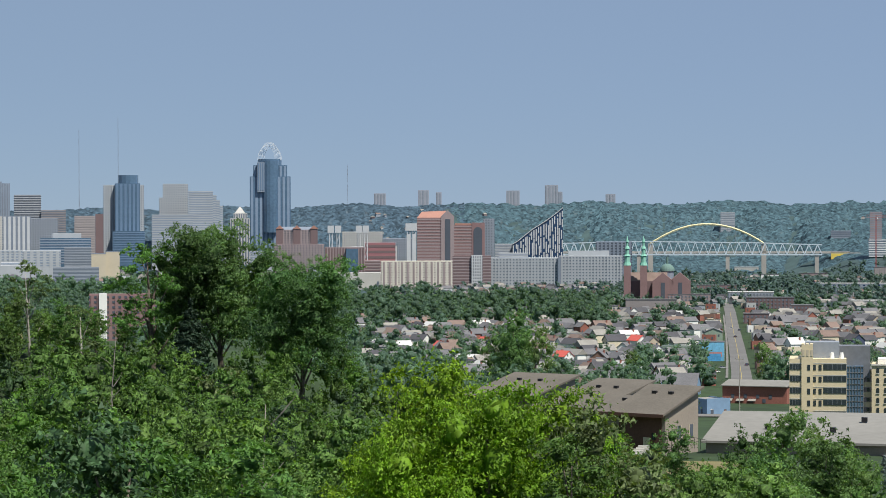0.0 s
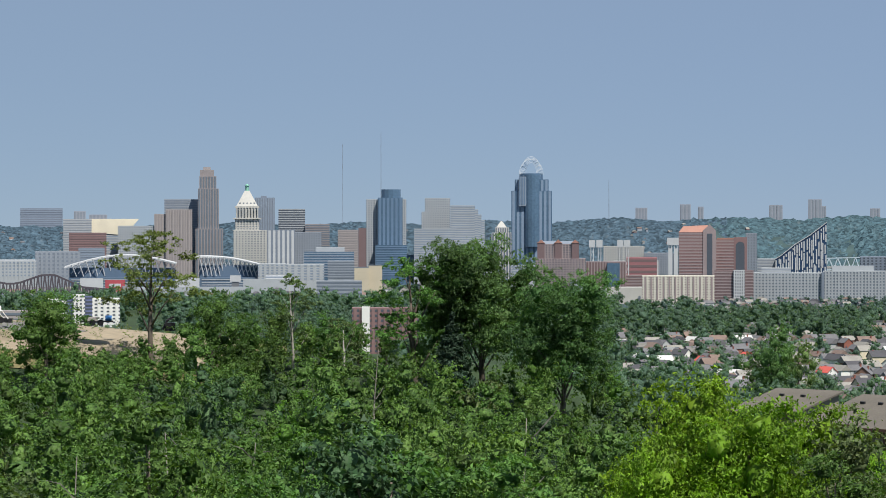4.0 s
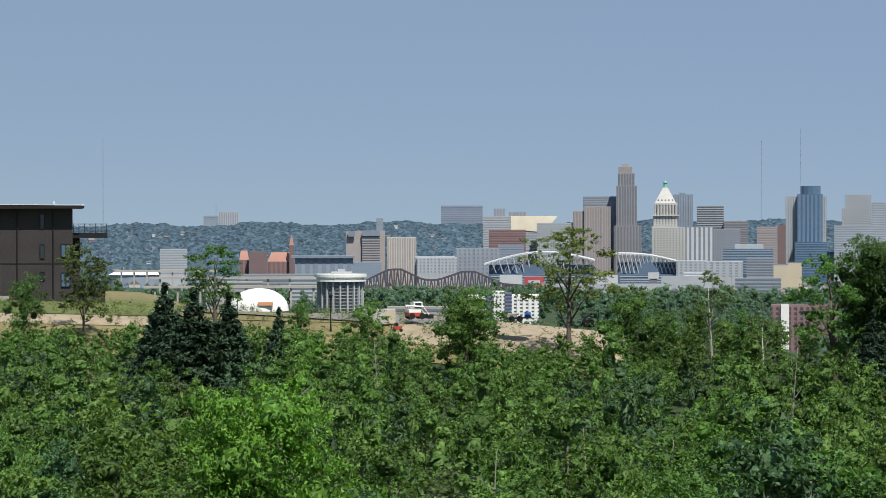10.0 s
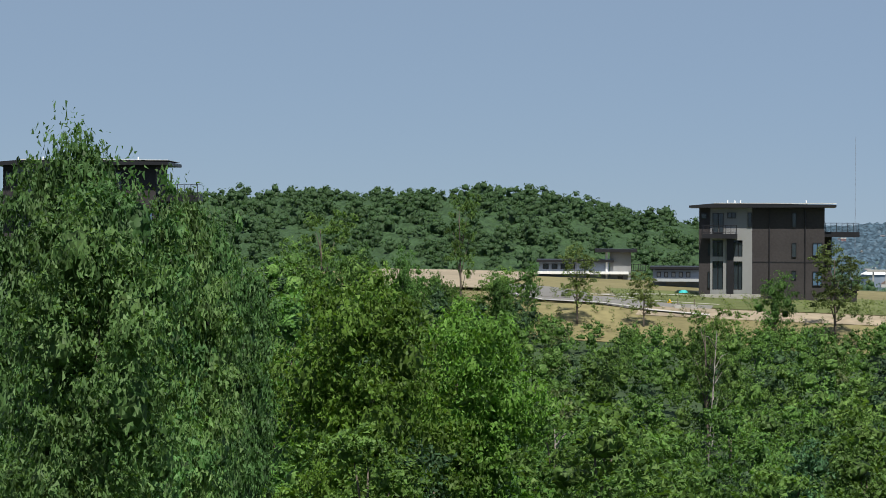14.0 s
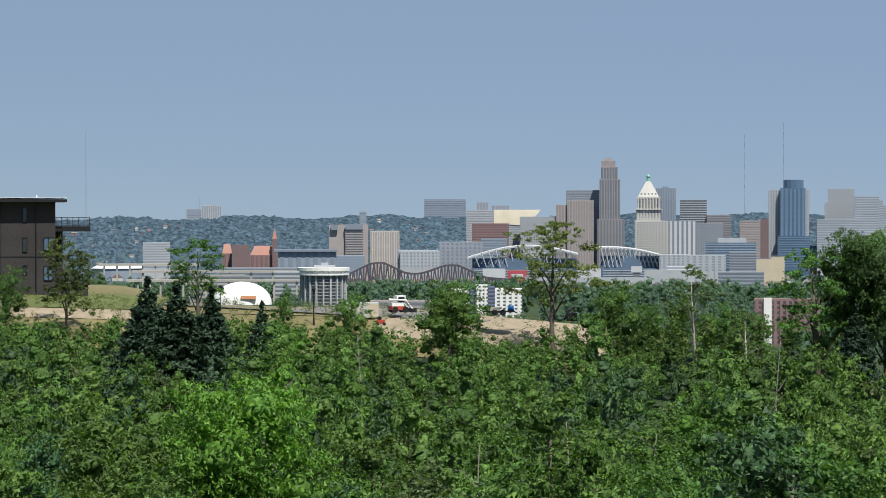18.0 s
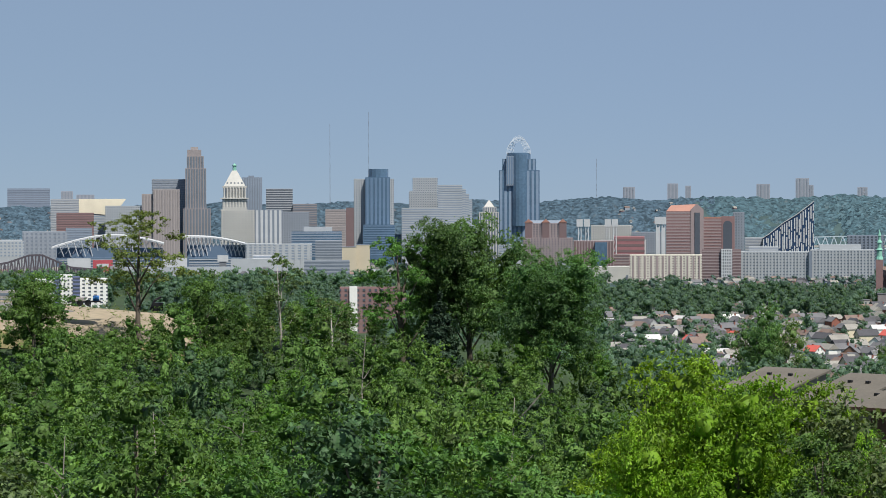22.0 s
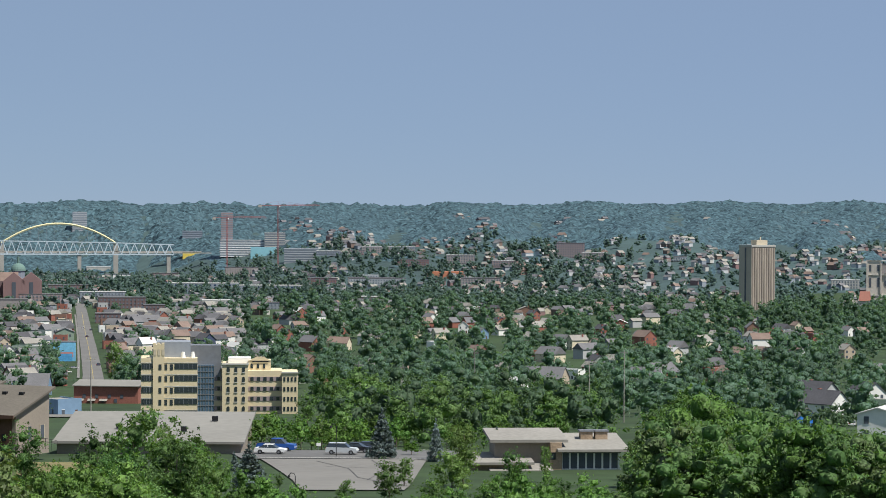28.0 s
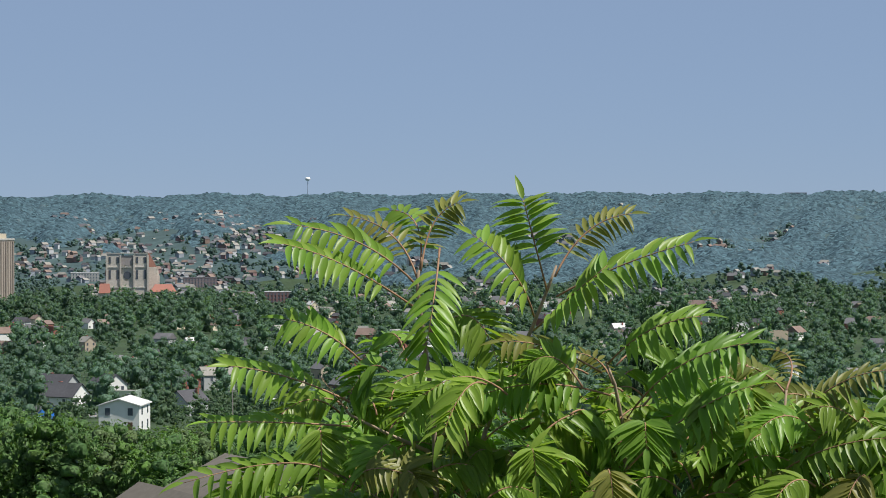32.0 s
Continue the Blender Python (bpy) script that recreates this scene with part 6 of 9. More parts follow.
part("chapel_roof", Shape().prism([(x + 2, -15), (x + 29, -15), (x + 29, 7), (x + 2, 7)], h * 0.26, h * 0.4, [(x + 7, -5), (x + 24, -5), (x + 24, -3), (x + 7, -3)]).mesh("chapel_roof", ROOF_BRICK), ob)
part("chapel", Shape().box(-x - 22, -x + 3, -18, -8, 0, h * 0.24).mesh("chapel", STONE), ob)
part("chapel_roof", Shape().prism([(-x - 8, -19), (-x + 4, -19), (-x + 4, -7), (-x - 8, -7)], h * 0.24, h * 0.42, [(-x - 7, -13.5), (-x + 3, -13.5), (-x + 3, -12.5), (-x - 7, -12.5)]).mesh("chapel_roof", ROOF_BRICK), ob)

# church with green spires and dome
b, d, w, top = 4.67, 2800, 62.0, 40.4
ob = house_of("church", b, d, "red brick church with green copper spires and a dome", "church")
base = ob.matrix_world.translation.z
h = top - base
x = w / 2
part("nave", Shape().box(-x, x * 0.2, 0, 20, 0, h).mesh("nave", BRICK_DARK), ob)
part("nave_roof", Shape().prism([(-x, 0), (x * 0.25, 0), (x * 0.25, 20), (-x, 20)], h, h + 9, [(-x, 9.5), (x * 0.25, 9.5), (x * 0.25, 10.5), (-x, 10.5)]).mesh("nave_roof", ROOFS["brown"]), ob)
for cx in (x * 0.1, x * 0.68):
    part("gable", Shape().add([(cx - 11, -5, 0), (cx + 11, -5, 0), (cx + 11, -5, h), (cx, -5, h + 9), (cx - 11, -5, h), (cx - 11, 22, 0), (cx + 11, 22, 0), (cx + 11, 22, h), (cx, 22, h + 9), (cx - 11, 22, h)], [(0, 1, 2, 3, 4), (9, 8, 7, 6, 5), (1, 6, 7, 2), (0, 4, 9, 5), (4, 3, 8, 9), (3, 2, 7, 8)]).mesh("gable", BRICK_RED), ob)
    part("window", Shape().box(cx - 2, cx + 2, -5.3, -5.05, h * 0.3, h * 0.95).mesh("window", WINDOW_DARK), ob)
part("drum", Shape().prism(circle(7, 16, x * 0.25, 26), 0, h + 10).mesh("drum", SLATE), ob)
dome = Shape()
for k in range(6):
    e0, e1 = k * math.pi / 12, (k + 1) * math.pi / 12
    dome.prism(circle(8 * math.cos(e0), 16, x * 0.25, 26), h + 10 + 8 * math.sin(e0), h + 10 + 8 * math.sin(e1), circle(max(0.3, 8 * math.cos(e1)), 16, x * 0.25, 26))
part("dome", dome.prism(circle(1.2, 8, x * 0.25, 26), h + 18, h + 25).mesh("dome", paint("dark_copper", (0.13, 0.21, 0.19))), ob)
for cb, top in ((3.97, 88.1), (4.32, 88.1)):
    cx, t = 2800 * radians(cb - b), top - base
    part("tower", Shape().box(cx - 3.6, cx + 3.6, -12, -4.8, 0, t - 31).mesh("tower", BRICK_RED), ob)
    s, z = Shape(), t - 31
    for r0, r1, dz in ((4.2, 3.4, 3), (2.8, 2.8, 7), (3.6, 2.6, 1.5), (2.0, 2.0, 6), (2.8, 1.4, 3), (1.2, 1.2, 4), (1.8, 0.2, 6.5)):
        s.prism(circle(r0, 8, cx, -8.4), z, z + dz, circle(r1, 8, cx, -8.4))
        z += dz
    part("spire", s.mesh("spire", VERDIGRIS), ob, "green copper spire in tiers")

# ---- houses too far to tell apart ----
ROOF_HEAPS = {key: Shape() for key in ("grey", "dark", "brown", "pale")}


def far_roofs(name, spots, wall, label, seed):
    """Gabled houses joined into one mesh; their roofs are heaped by colour."""
    s = Shape()
    rng = random.Random(seed)
    for b, d, k in spots:
        x, y = xy(b, d)
        z, w, l, h = ground(b, d) - 1, rng.uniform(4, 6) * k, rng.uniform(5, 9) * k, rng.uniform(4.5, 7.5)
        t = radians(rng.choice((28, 118)) + rng.uniform(-6, 6))
        c, q = math.cos(t), math.sin(t)
        put = lambda px, py, pz: (x + px * c - py * q, y + px * q + py * c, z + pz)
        peak = h + w * 0.75
        s.add([put(-w, -l, 0), put(w, -l, 0), put(w, -l, h), put(0, -l, peak), put(-w, -l, h), put(-w, l, 0), put(w, l, 0), put(w, l, h), put(0, l, peak), put(-w, l, h)],
              [(0, 1, 2, 3, 4), (9, 8, 7, 6, 5), (1, 6, 7, 2), (0, 4, 9, 5)])
        e = 0.5
        ROOF_HEAPS[rng.choice(("grey", "dark", "brown", "grey", "grey", "pale", "pale"))].add([put(-w - e, -l - e, h - e * 0.5), put(0, -l - e, peak + 0.3), put(w + e, -l - e, h - e * 0.5), put(-w - e, l + e, h - e * 0.5), put(0, l + e, peak + 0.3), put(w + e, l + e, h - e * 0.5)], [(0, 3, 4, 1), (1, 4, 5, 2), (0, 1, 2), (5, 4, 3)])
    return tagged(new(name, s.mesh(name, wall)), label, "houses", kind="stuff")


def between(b, d):
    return free(b, d, 4) and abs(b - STREET_BEARING) > math.degrees(14 / d) and not (b < 0.5 and d < 1400) and not (7 < b < 11 and d < 1010)


for k, (wall, n, label) in enumerate(((WALLS["white"], 110, "small white houses of the town"), (WALLS["brick"], 130, "small brick houses of the town"), (WALLS["grey"], 80, "small grey houses of the town"), (WALLS["cream"], 60, "small cream houses of the town"))):
    far_roofs("town_houses", scatter(130 + k, -1.8, 9.3, 1080, 2450, n * 2, between, 0.6, 0.95) + scatter(140 + k, 9.3, 40, 1100, 2500, n // 2, between, 0.6, 0.95), wall, label, k + 30)
for k, (wall, n, label) in enumerate(((WHITE_HAZED, 300, "far white houses among the trees"), (BRICK_RED, 170, "far brick houses among the trees"), (GREY, 240, "far grey-roofed houses among the trees"), (CREAM, 130, "far cream houses among the trees"), (ROOFS["brown"], 130, "far dark-roofed houses among the trees"))):
    far_roofs("far_houses", scatter(70 + k, -1, 41, 2450, 4050, n * 3, hill_town, 0.45, 0.85) + scatter(80 + k, -1, 41, 4050, 4600, n * 3 // 2, lambda b, d: hill_town(b, d) and d - 4050 < 900 * noise.noise(Vector((b * 0.8, 2.0, 1.0))) + 380, 0.5, 0.85), wall, label, k)
    far_roofs("far_houses", scatter(90 + k, -24, 1, 4540, 4800, n // 2, hill_town, 0.32, 0.6), wall, label, k + 10)
    far_roofs("far_houses", scatter(110 + k, -22, 2, 3700, 4450, n // 5, lambda b, d: True, 0.9, 1.7), wall, "low city blocks around the towers", k + 20)
for key, heap in ROOF_HEAPS.items():
    tagged(new("town_roofs", heap.mesh("town_roofs", ROOFS[key])), f"{key} shingle roofs of the far houses", "roofs", kind="stuff")


# ---- town trees ----
def clear(b, d):
    for bb, dd, s in BUILT:
        side = abs(math.radians(b - bb)) * d
        if side < s * 0.5 + 3.5 and dd - 27 < d < dd + s * 0.7 + 3:
            return False
    return abs(b - STREET_BEARING) > math.degrees(13 / d) and not (6.9 < b < 11.5 and d < 1000)


def open_view(b, d):
    """Clear of the line of sight from the lookout to each house, for tall trees."""
    return clear(b, d) and all(abs(math.radians(b - bb)) * d > s * 0.5 + 3 or not dd * 0.935 < d < dd for bb, dd, s in BUILT)


woods("town_trees", scatter(4, -3, 42, 1000, 3000, 2300, lambda b, d: open_view(b, d) and (b > 9 or d > 2000 or (b * 7919 + d) % 1.0 < 0.8), 0.75, 1.6), crowns(71, 8.5, 6.4, 0.0, 5, 200, 0.5, count=5, rows=3, cols=5, share=0.58, plump=1.2, twigs=6), HAZED_TOWN_WOODS, "street and garden trees between the houses of the town", 4)
woods("town_trees", scatter(5, 9, 42, 640, 1500, 520, open_view), crowns(75, 13, 5.8, 0.3, 7, 560, 0.34, count=5, rows=3, cols=5, share=0.58, shell=0.5, plump=1.15, twigs=8), HAZED_TOWN_WOODS, "large garden trees at the foot of the hill", 5)
woods("town_trees", scatter(29, -2, 9.5, 1000, 1950, 170, open_view, 1.1, 1.75), crowns(79, 10, 4.6, 0.2, 6, 480, 0.36, count=4, rows=3, cols=5, share=0.58, shell=0.5, plump=1.1, twigs=8), HAZED_TOWN_WOODS, "tall dense garden trees standing above the roofs", 29)
woods("town_trees", scatter(31, 9.6, 41, 1050, 2700, 420, open_view, 1.3, 2.3), crowns(83, 9, 4.6, 0.1, 6, 340, 0.44, count=5, rows=3, cols=5, share=0.58, shell=0.5, plump=1.1, twigs=7), HAZED_TOWN_WOODS, "broad shade trees standing among the houses of the plain", 31)
woods("town_trees", scatter(9, -3, 9, 560, 1100, 160, lambda b, d: clear(b, d) and not (d < 700 and b > 2)), crowns(77, 12, 5.2, 0.3, 6, 420, 0.36, rows=3, cols=5, share=0.58, shell=0.5, plump=1.15, twigs=8), HAZED_TOWN_WOODS, "garden trees below the ridge", 9)
woods("garden_shrubs", scatter(41, 19.3, 30, 560, 960, 330, clear, 0.3, 0.75), crowns(45, 10, 5.2, 0.1, 6, 300, 0.34, count=4, rows=3, cols=5, share=0.55, shell=0.5, twigs=7), LEAF_TOWN, "garden shrubs and small trees round the houses below the lookout", 41)
hollow = [[], [], []]
rng = random.Random(44)
for b, d, k in scatter(16, 15.0, 41, 232, 335, 660, clear, 0.6, 1.05) + scatter(17, 18.4, 41, 335, 700, 520, clear, 0.5, 1.0):
    tilt = float(np.interp(b, (15, 18.1, 18.4, 19.6, 20.8, 22.6, 23.4, 25.8, 41), (-5.9, -5.9, -3.9, -3.75, -4.25, -4.62, -4.7, -4.6, -4.3)))
    k = min(k, room(b, d, tilt - rng.uniform(0, 0.35)) / 10)
    if k > 0.12 and not (b < 18.4 and d > 330):
        hollow[rng.choice((0, 0, 0, 1, 2))].append((b, d, k))
for spots, mat, seed, label in zip(hollow, (LEAF_SLOPE, LEAF, LEAF_OLIVE), (81, 84, 87), ("green woods on the slope below the lookout", "fresh green woods on the slope below the lookout", "olive brush on the slope below the lookout")):
    woods("slope_woods", spots, crowns(seed, 10, 5.0, 0.3, 7, 560, 0.26, count=4, rows=3, cols=5, share=0.56, shell=0.5, twigs=9), mat, label, seed)


# ---- the terrace of new houses on the ridge ----
def patch(name, outline, mat, label, lift=0.12, fine=6):
    """A surface laid on the ground: rows of (distance, first bearing, last bearing)."""
    rows = []
    for (d0, a0, b0), (d1, a1, b1) in zip(outline, outline[1:]):
        for k in range(fine):
            u = k / fine
            rows.append((d0 + (d1 - d0) * u, a0 + (a1 - a0) * u, b0 + (b1 - b0) * u))
    rows.append(outline[-1])
    n = max(4, int(max(abs(b - a) for _, a, b in rows) / 0.35))
    v, f = [], []
    for d, a, b in rows:
        for k in range(n + 1):
            bb = a + (b - a) * k / n
            v.append((*xy(bb, d), ground(bb, d) + lift))
    for i in range(len(rows) - 1):
        for k in range(n):
            f.append((i * (n + 1) + k, i * (n + 1) + k + 1, (i + 1) * (n + 1) + k + 1, (i + 1) * (n + 1) + k))
    return tagged(new(name, mesh_from(name, v, f, mat)), label, "ground", kind="structure")


def strip(name, line, width, mat, label, lift=0.2):
    """A road or path along (bearing, distance) points."""
    pts = [Vector((*xy(b, d), 0)) for b, d in line]
    fine = []
    for p, q in zip(pts, pts[1:]):
        n = max(2, int((q - p).length / 5))
        fine += [p.lerp(q, k / n) for k in range(n)]
    fine.append(pts[-1])
    v, f = [], []
    for i, p in enumerate(fine):
        way = (fine[min(i + 1, len(fine) - 1)] - fine[max(i - 1, 0)]).normalized()
        side = Vector((-way.y, way.x, 0)) * width / 2
        for s in (side, -side):
            q = p + s
            b, d = math.degrees(math.atan2(q.x, q.y)), q.length
            v.append((q.x, q.y, ground(b, d) + lift))
    for i in range(len(fine) - 1):
        f.append((2 * i, 2 * i + 1, 2 * i + 3, 2 * i + 2))
    return tagged(new(name, mesh_from(name, v, f, mat)), label, "road", kind="structure")


DRY = material("dry_grass", (0.17, 0.15, 0.07), 0.95, spread=0.35, bump=0.4, scale=2)
patch("ground_bank", [(323, -33, -9.4), (332, -33, -9.2), (340, -33, -9.0)], DRY, "dry grass bank below the terrace", 0.10)
patch("ground_cut", [(335, -26.6, -20.6), (338, -26.5, -20.7), (341, -26.3, -20.9)], SAND, "bare sandy soil cut below the lawn", 0.18)
patch("ground_terrace", [(341, -33, -9.0), (360, -33, -9.0), (450, -34, -9.0)], DRY, "dry mown grass of the building land", 0.08)
patch("ground_lawn", [(342, -26.9, -20.6), (352, -27.0, -20.3), (380, -27.2, -20.0)], TURF, "mown lawn round the brick house", 0.16)
patch("ground_fill", [(350, -33, -29.6), (400, -32.6, -29.0), (425, -32.0, -28.6)], SAND, "raw heaped soil on the building land", 0.5)
patch("ground_yard", [(330, -15.6, -10.0), (342, -15.9, -9.8), (352, -16.0, -9.6)], SAND, "pale gravel of the building yard", 0.2)
ROAD_PALE = material("pale_concrete_road", (0.17, 0.165, 0.155), 0.9, spread=0.15, bump=0.2, scale=3)
strip("road_terrace", [(-29.7, 362), (-29.0, 350), (-28.4, 345), (-27.4, 345), (-26.4, 341), (-25.0, 340)], 8, ROAD_PALE, "pale concrete road curving over the terrace", 0.26)
strip("road_terrace", [(-28.4, 345), (-28.2, 356), (-28.9, 368), (-30.5, 380)], 8, ROAD_PALE, "pale concrete road curving behind the bank", 0.3)
strip("road_terrace", [(-20.2, 352), (-18.5, 350), (-16.5, 346), (-14.6, 343), (-13.6, 340)], 9, ROAD_PALE, "grey road on the crest of the terrace", 0.28)
KERB = paint("kerb_white", (0.40, 0.39, 0.36))
strip("kerb", [(-29.25, 346.4), (-28.6, 340.8), (-27.4, 340.6), (-26.3, 336.9), (-25.0, 335.8)], 0.5, KERB, "pale concrete kerb of the terrace road", 0.4)
strip("kerb", [(-27.9, 350), (-27.2, 349.6), (-26.2, 345.4), (-24.8, 344.4)], 0.5, KERB, "pale concrete kerb of the terrace road", 0.4)
strip("pavement", [(-27.3, 352), (-26.6, 358), (-26.0, 362), (-25.3, 363)], 1.4, KERB, "concrete path to the brick house", 0.32)

# the tall brick house
BRICK_BLACK = material("dark_brick", (0.041, 0.037, 0.038), 0.85, spread=0.3, bump=0.4, scale=0.5)
STUCCO = paint("grey_stucco", (0.23, 0.235, 0.235))
FRAME_BLACK = DARK
PANE = GLASS


def window_in(ob, x0, x1, z0, z1, y=0.0, panes=1, mat=None):
    """A window with a black frame, its panes as sub-parts."""
    f = 0.09
    s = Shape().box(x0, x1, y - 0.12, y + 0.03, z0, z0 + f).box(x0, x1, y - 0.12, y + 0.03, z1 - f, z1)
    for k in range(panes + 1):
        xx = x0 + (x1 - x0 - f) * k / panes
        s.box(xx, xx + f, y - 0.12, y + 0.03, z0 + f, z1 - f)
    win = part("window", s.mesh("window", FRAME_BLACK), ob)
    for k in range(panes):
        w = (x1 - x0) / panes
        part("pane", Shape().box(x0 + k * w + f, x0 + (k + 1) * w, y - 0.05, y - 0.02, z0 + f, z1 - f).mesh("pane", mat or PANE), win)
    return win


def railing(ob, x0, x1, y0, y1, z, h=1.15, posts=7):
    """A black balcony rail with posts and thin bars."""
    s = Shape()
    for za in (z + 0.1, z + h - 0.06):
        s.box(x0, x1, y0, y0 + 0.05, za, za + 0.06).box(x0, x0 + 0.05, y0 + 0.05, y1, za, za + 0.06).box(x1 - 0.05, x1, y0 + 0.05, y1, za, za + 0.06)
    rail = part("railing", s.mesh("railing", DARK), ob, "black metal balcony railing")
    post = Shape().box(-0.04, 0.04, y0 - 0.02, y0 + 0.06, z, z + h + 0.03).mesh("post", DARK)
    for k in range(posts):
        part("post", post, rail, at=Matrix.Translation((x0 + 0.05 + (x1 - x0 - 0.1) * k / (posts - 1), 0, 0)))
    bars = Shape()
    n = int((x1 - x0) / 0.13)
    for k in range(n):
        xx = x0 + (x1 - x0) * k / n
        bars.box(xx, xx + 0.015, y0 + 0.01, y0 + 0.03, z + 0.16, z + h - 0.06)
    part("bars", bars.mesh("bars", DARK), rail)


def tall_house(bearing, d, z, turn=0.0):
    ob = thing("house", stand(bearing, d, z, turn), "four-storey dark brick house with flat overhanging roof and balconies", "house")
    part("brick_wall", Shape().box(-1.3, 8.55, 0, 12, -1.5, 11.95).mesh("brick_wall", BRICK_BLACK), ob, "dark brown brick wall")
    part("brick_wall", Shape().box(-8.55, -7.0, 0.0, 12, -1.5, 11.95).mesh("brick_wall", BRICK_BLACK), ob)
    part("recess_wall", Shape().box(-7.0, -1.3, 0.9, 12, -1.0, 11.95).mesh("recess_wall", SLATE), ob)
    part("stucco", Shape().box(-7.0, -1.3, -0.04, 0.9, 7.4, 11.95).mesh("stucco", STUCCO), ob, "light grey stucco")
    part("stucco", Shape().box(-2.6, -1.28, -0.05, 0.9, -1.0, 7.4).mesh("stucco", STUCCO), ob)
    part("stucco", Shape().box(-7.0, -6.7, -0.04, 0.9, -1.0, 7.4).mesh("stucco", STUCCO), ob)
    part("stucco", Shape().box(-5.25, -4.75, -0.04, 0.9, -1.0, 7.4).mesh("stucco", STUCCO), ob)
    for x0, x1, z0, z1 in ((-6.7, -5.25, 4.5, 5.15), (-3.8, -2.6, 4.5, 5.15), (-6.7, -5.25, -1, 0.6), (-3.8, -2.6, -1, 0.6)):
        part("stucco", Shape().box(x0, x1, -0.04, 0.9, z0, z1).mesh("stucco", STUCCO), ob)
    # dark slab in place of a recess, its shade given as colour
    part("recess_shade", Shape().box(-4.75, -3.8, -0.25, 0.9, -0.6, 7.5).mesh("recess_shade", DARK), ob, "dark slab painted for the shade of a recess")
    part("roof", Shape().add([(-9.9, -1.6, 11.85), (10.1, -1.6, 11.95), (10.1, 13.2, 11.95), (-9.9, 13.2, 11.85), (-9.9, -1.6, 12.15), (-6.5, -1.6, 12.45), (10.1, -1.6, 12.3), (10.1, 13.2, 12.3), (-6.5, 13.2, 12.45), (-9.9, 13.2, 12.15)],
         [(0, 3, 2, 1), (0, 1, 6, 5, 4), (1, 2, 7, 6), (2, 3, 9, 8, 7), (3, 0, 4, 9), (4, 5, 8, 9), (5, 6, 7, 8)]).mesh("roof", DARK), ob, "flat dark overhanging roof")
    part("flashing", Shape().box(-6.5, 10.1, -1.62, -1.5, 12.46, 12.52).box(-6.4, 10.0, -1.5, 13, 12.47, 12.52).mesh("flashing", WHITE), ob)
    for x in (-4.7, -3.7, -2.95, 6.1):
        part("vent_pipe", Shape().tube([(x, 4, 12.3), (x, 4, 12.95)], 0.07, 6).mesh("vent_pipe", WHITE), ob)
    window_in(ob, -6.7, -5.2, 8.4, 11.1, -0.06, 2)
    window_in(ob, -4.7, -3.5, 10.4, 11.2, -0.06, 2)
    window_in(ob, -1.92, -1.35, 9.2, 11.2, -0.07, 1)
    window_in(ob, -8.3, -7.5, 10.3, 11.1, -0.02, 1)
    for z0, z1 in ((5.15, 7.1), (0.6, 4.5)):
        window_in(ob, -6.7, -5.25, z0, z1, 0.4, 2)
        window_in(ob, -3.8, -2.6, z0, z1, 0.4, 2)
    window_in(ob, -7.35, -7.0, 5.2, 7.0, -0.02)
    window_in(ob, -7.35, -7.0, 0.8, 3.1, -0.02)
    for z0, z1 in ((9.2, 11.2), (5.1, 7.1), (2.1, 3.3)):
        window_in(ob, 4.1, 4.75, z0, z1, -0.02)
    window_in(ob, 6.95, 8.25, 5.3, 7.1, -0.02, 2, GLASS_BLUE)
    window_in(ob, 6.95, 8.25, 1.2, 3.2, -0.02, 2, GLASS_BLUE)
    for x in (1.05, 5.9):
        part("downpipe", Shape().tube([(x, -0.12, -1), (x, -0.12, 11.8)], 0.09, 6).mesh("downpipe", DARK), ob)
    part("brick_band", Shape().box(-1.28, 8.57, -0.04, 0.0, 4.35, 4.5).mesh("brick_band", DARK), ob)
    part("balcony", Shape().box(-8.1, -3.3, -1.9, 0.0, 7.65, 8.3).mesh("balcony", DARK), ob, "dark projecting balcony slab")
    railing(ob, -8.05, -3.35, -1.88, 0, 8.3)
    part("balcony", Shape().box(8.55, 13.3, 0.4, 6, 7.9, 8.6).mesh("balcony", DARK), ob, "dark projecting balcony slab")
    railing(ob, 8.6, 13.25, 0.42, 6, 8.6, 1.25)
    part("deck", Shape().box(7.2, 13.3, 0.4, 6, 0.55, 0.85).mesh("deck", DARK), ob, "raised dark deck")
    railing(ob, 7.3, 13.25, 0.42, 6, 0.85)
    part("deck_wall", Shape().box(7.6, 13.0, 0.8, 6, -1.6, 0.55).mesh("deck_wall", BRICK_BLACK), ob)
    part("end_wing", Shape().box(8.55, 9.6, 3, 11, -1.5, 7.9).mesh("end_wing", BRICK_BLACK), ob)
    return ob


tall_house(-23.91, 367, 102.4)
wall = thing("retaining_wall", stand(-24.60, 362, 101.7), "low grey stone retaining wall in front of the house", "wall")
for k in range(8):
    for j in range(2):
        part("stone", Shape().box(-4.1 + k * 1.02 + 0.25 * j, -4.1 + k * 1.02 + 0.98 + 0.25 * j, 0, 0.5, j * 0.42, j * 0.42 + 0.39).mesh("stone", CONCRETE), wall)
tall_house(-38.55, 300, 106.4, -8)

# low modern houses behind
ob = thing("house", stand(-27.64, 420, 102.3), "low modern house with black flat roofs and pale walls", "house")
part("wall", Shape().box(-7.6, 3.5, 0, 9, -1, 3.6).mesh("wall", SLATE), ob)
part("roof", Shape().box(-8.0, 4.2, -0.8, 9.8, 3.6, 4.0).mesh("roof", DARK), ob)
part("canopy", Shape().box(-7.8, 6.5, -1.4, 0, 1.75, 2.15).mesh("canopy", WHITE), ob)
part("tower_wall", Shape().box(3.6, 6.9, 0, 7, -1, 5.2).mesh("tower_wall", STUCCO), ob, "pale grey upper wall")
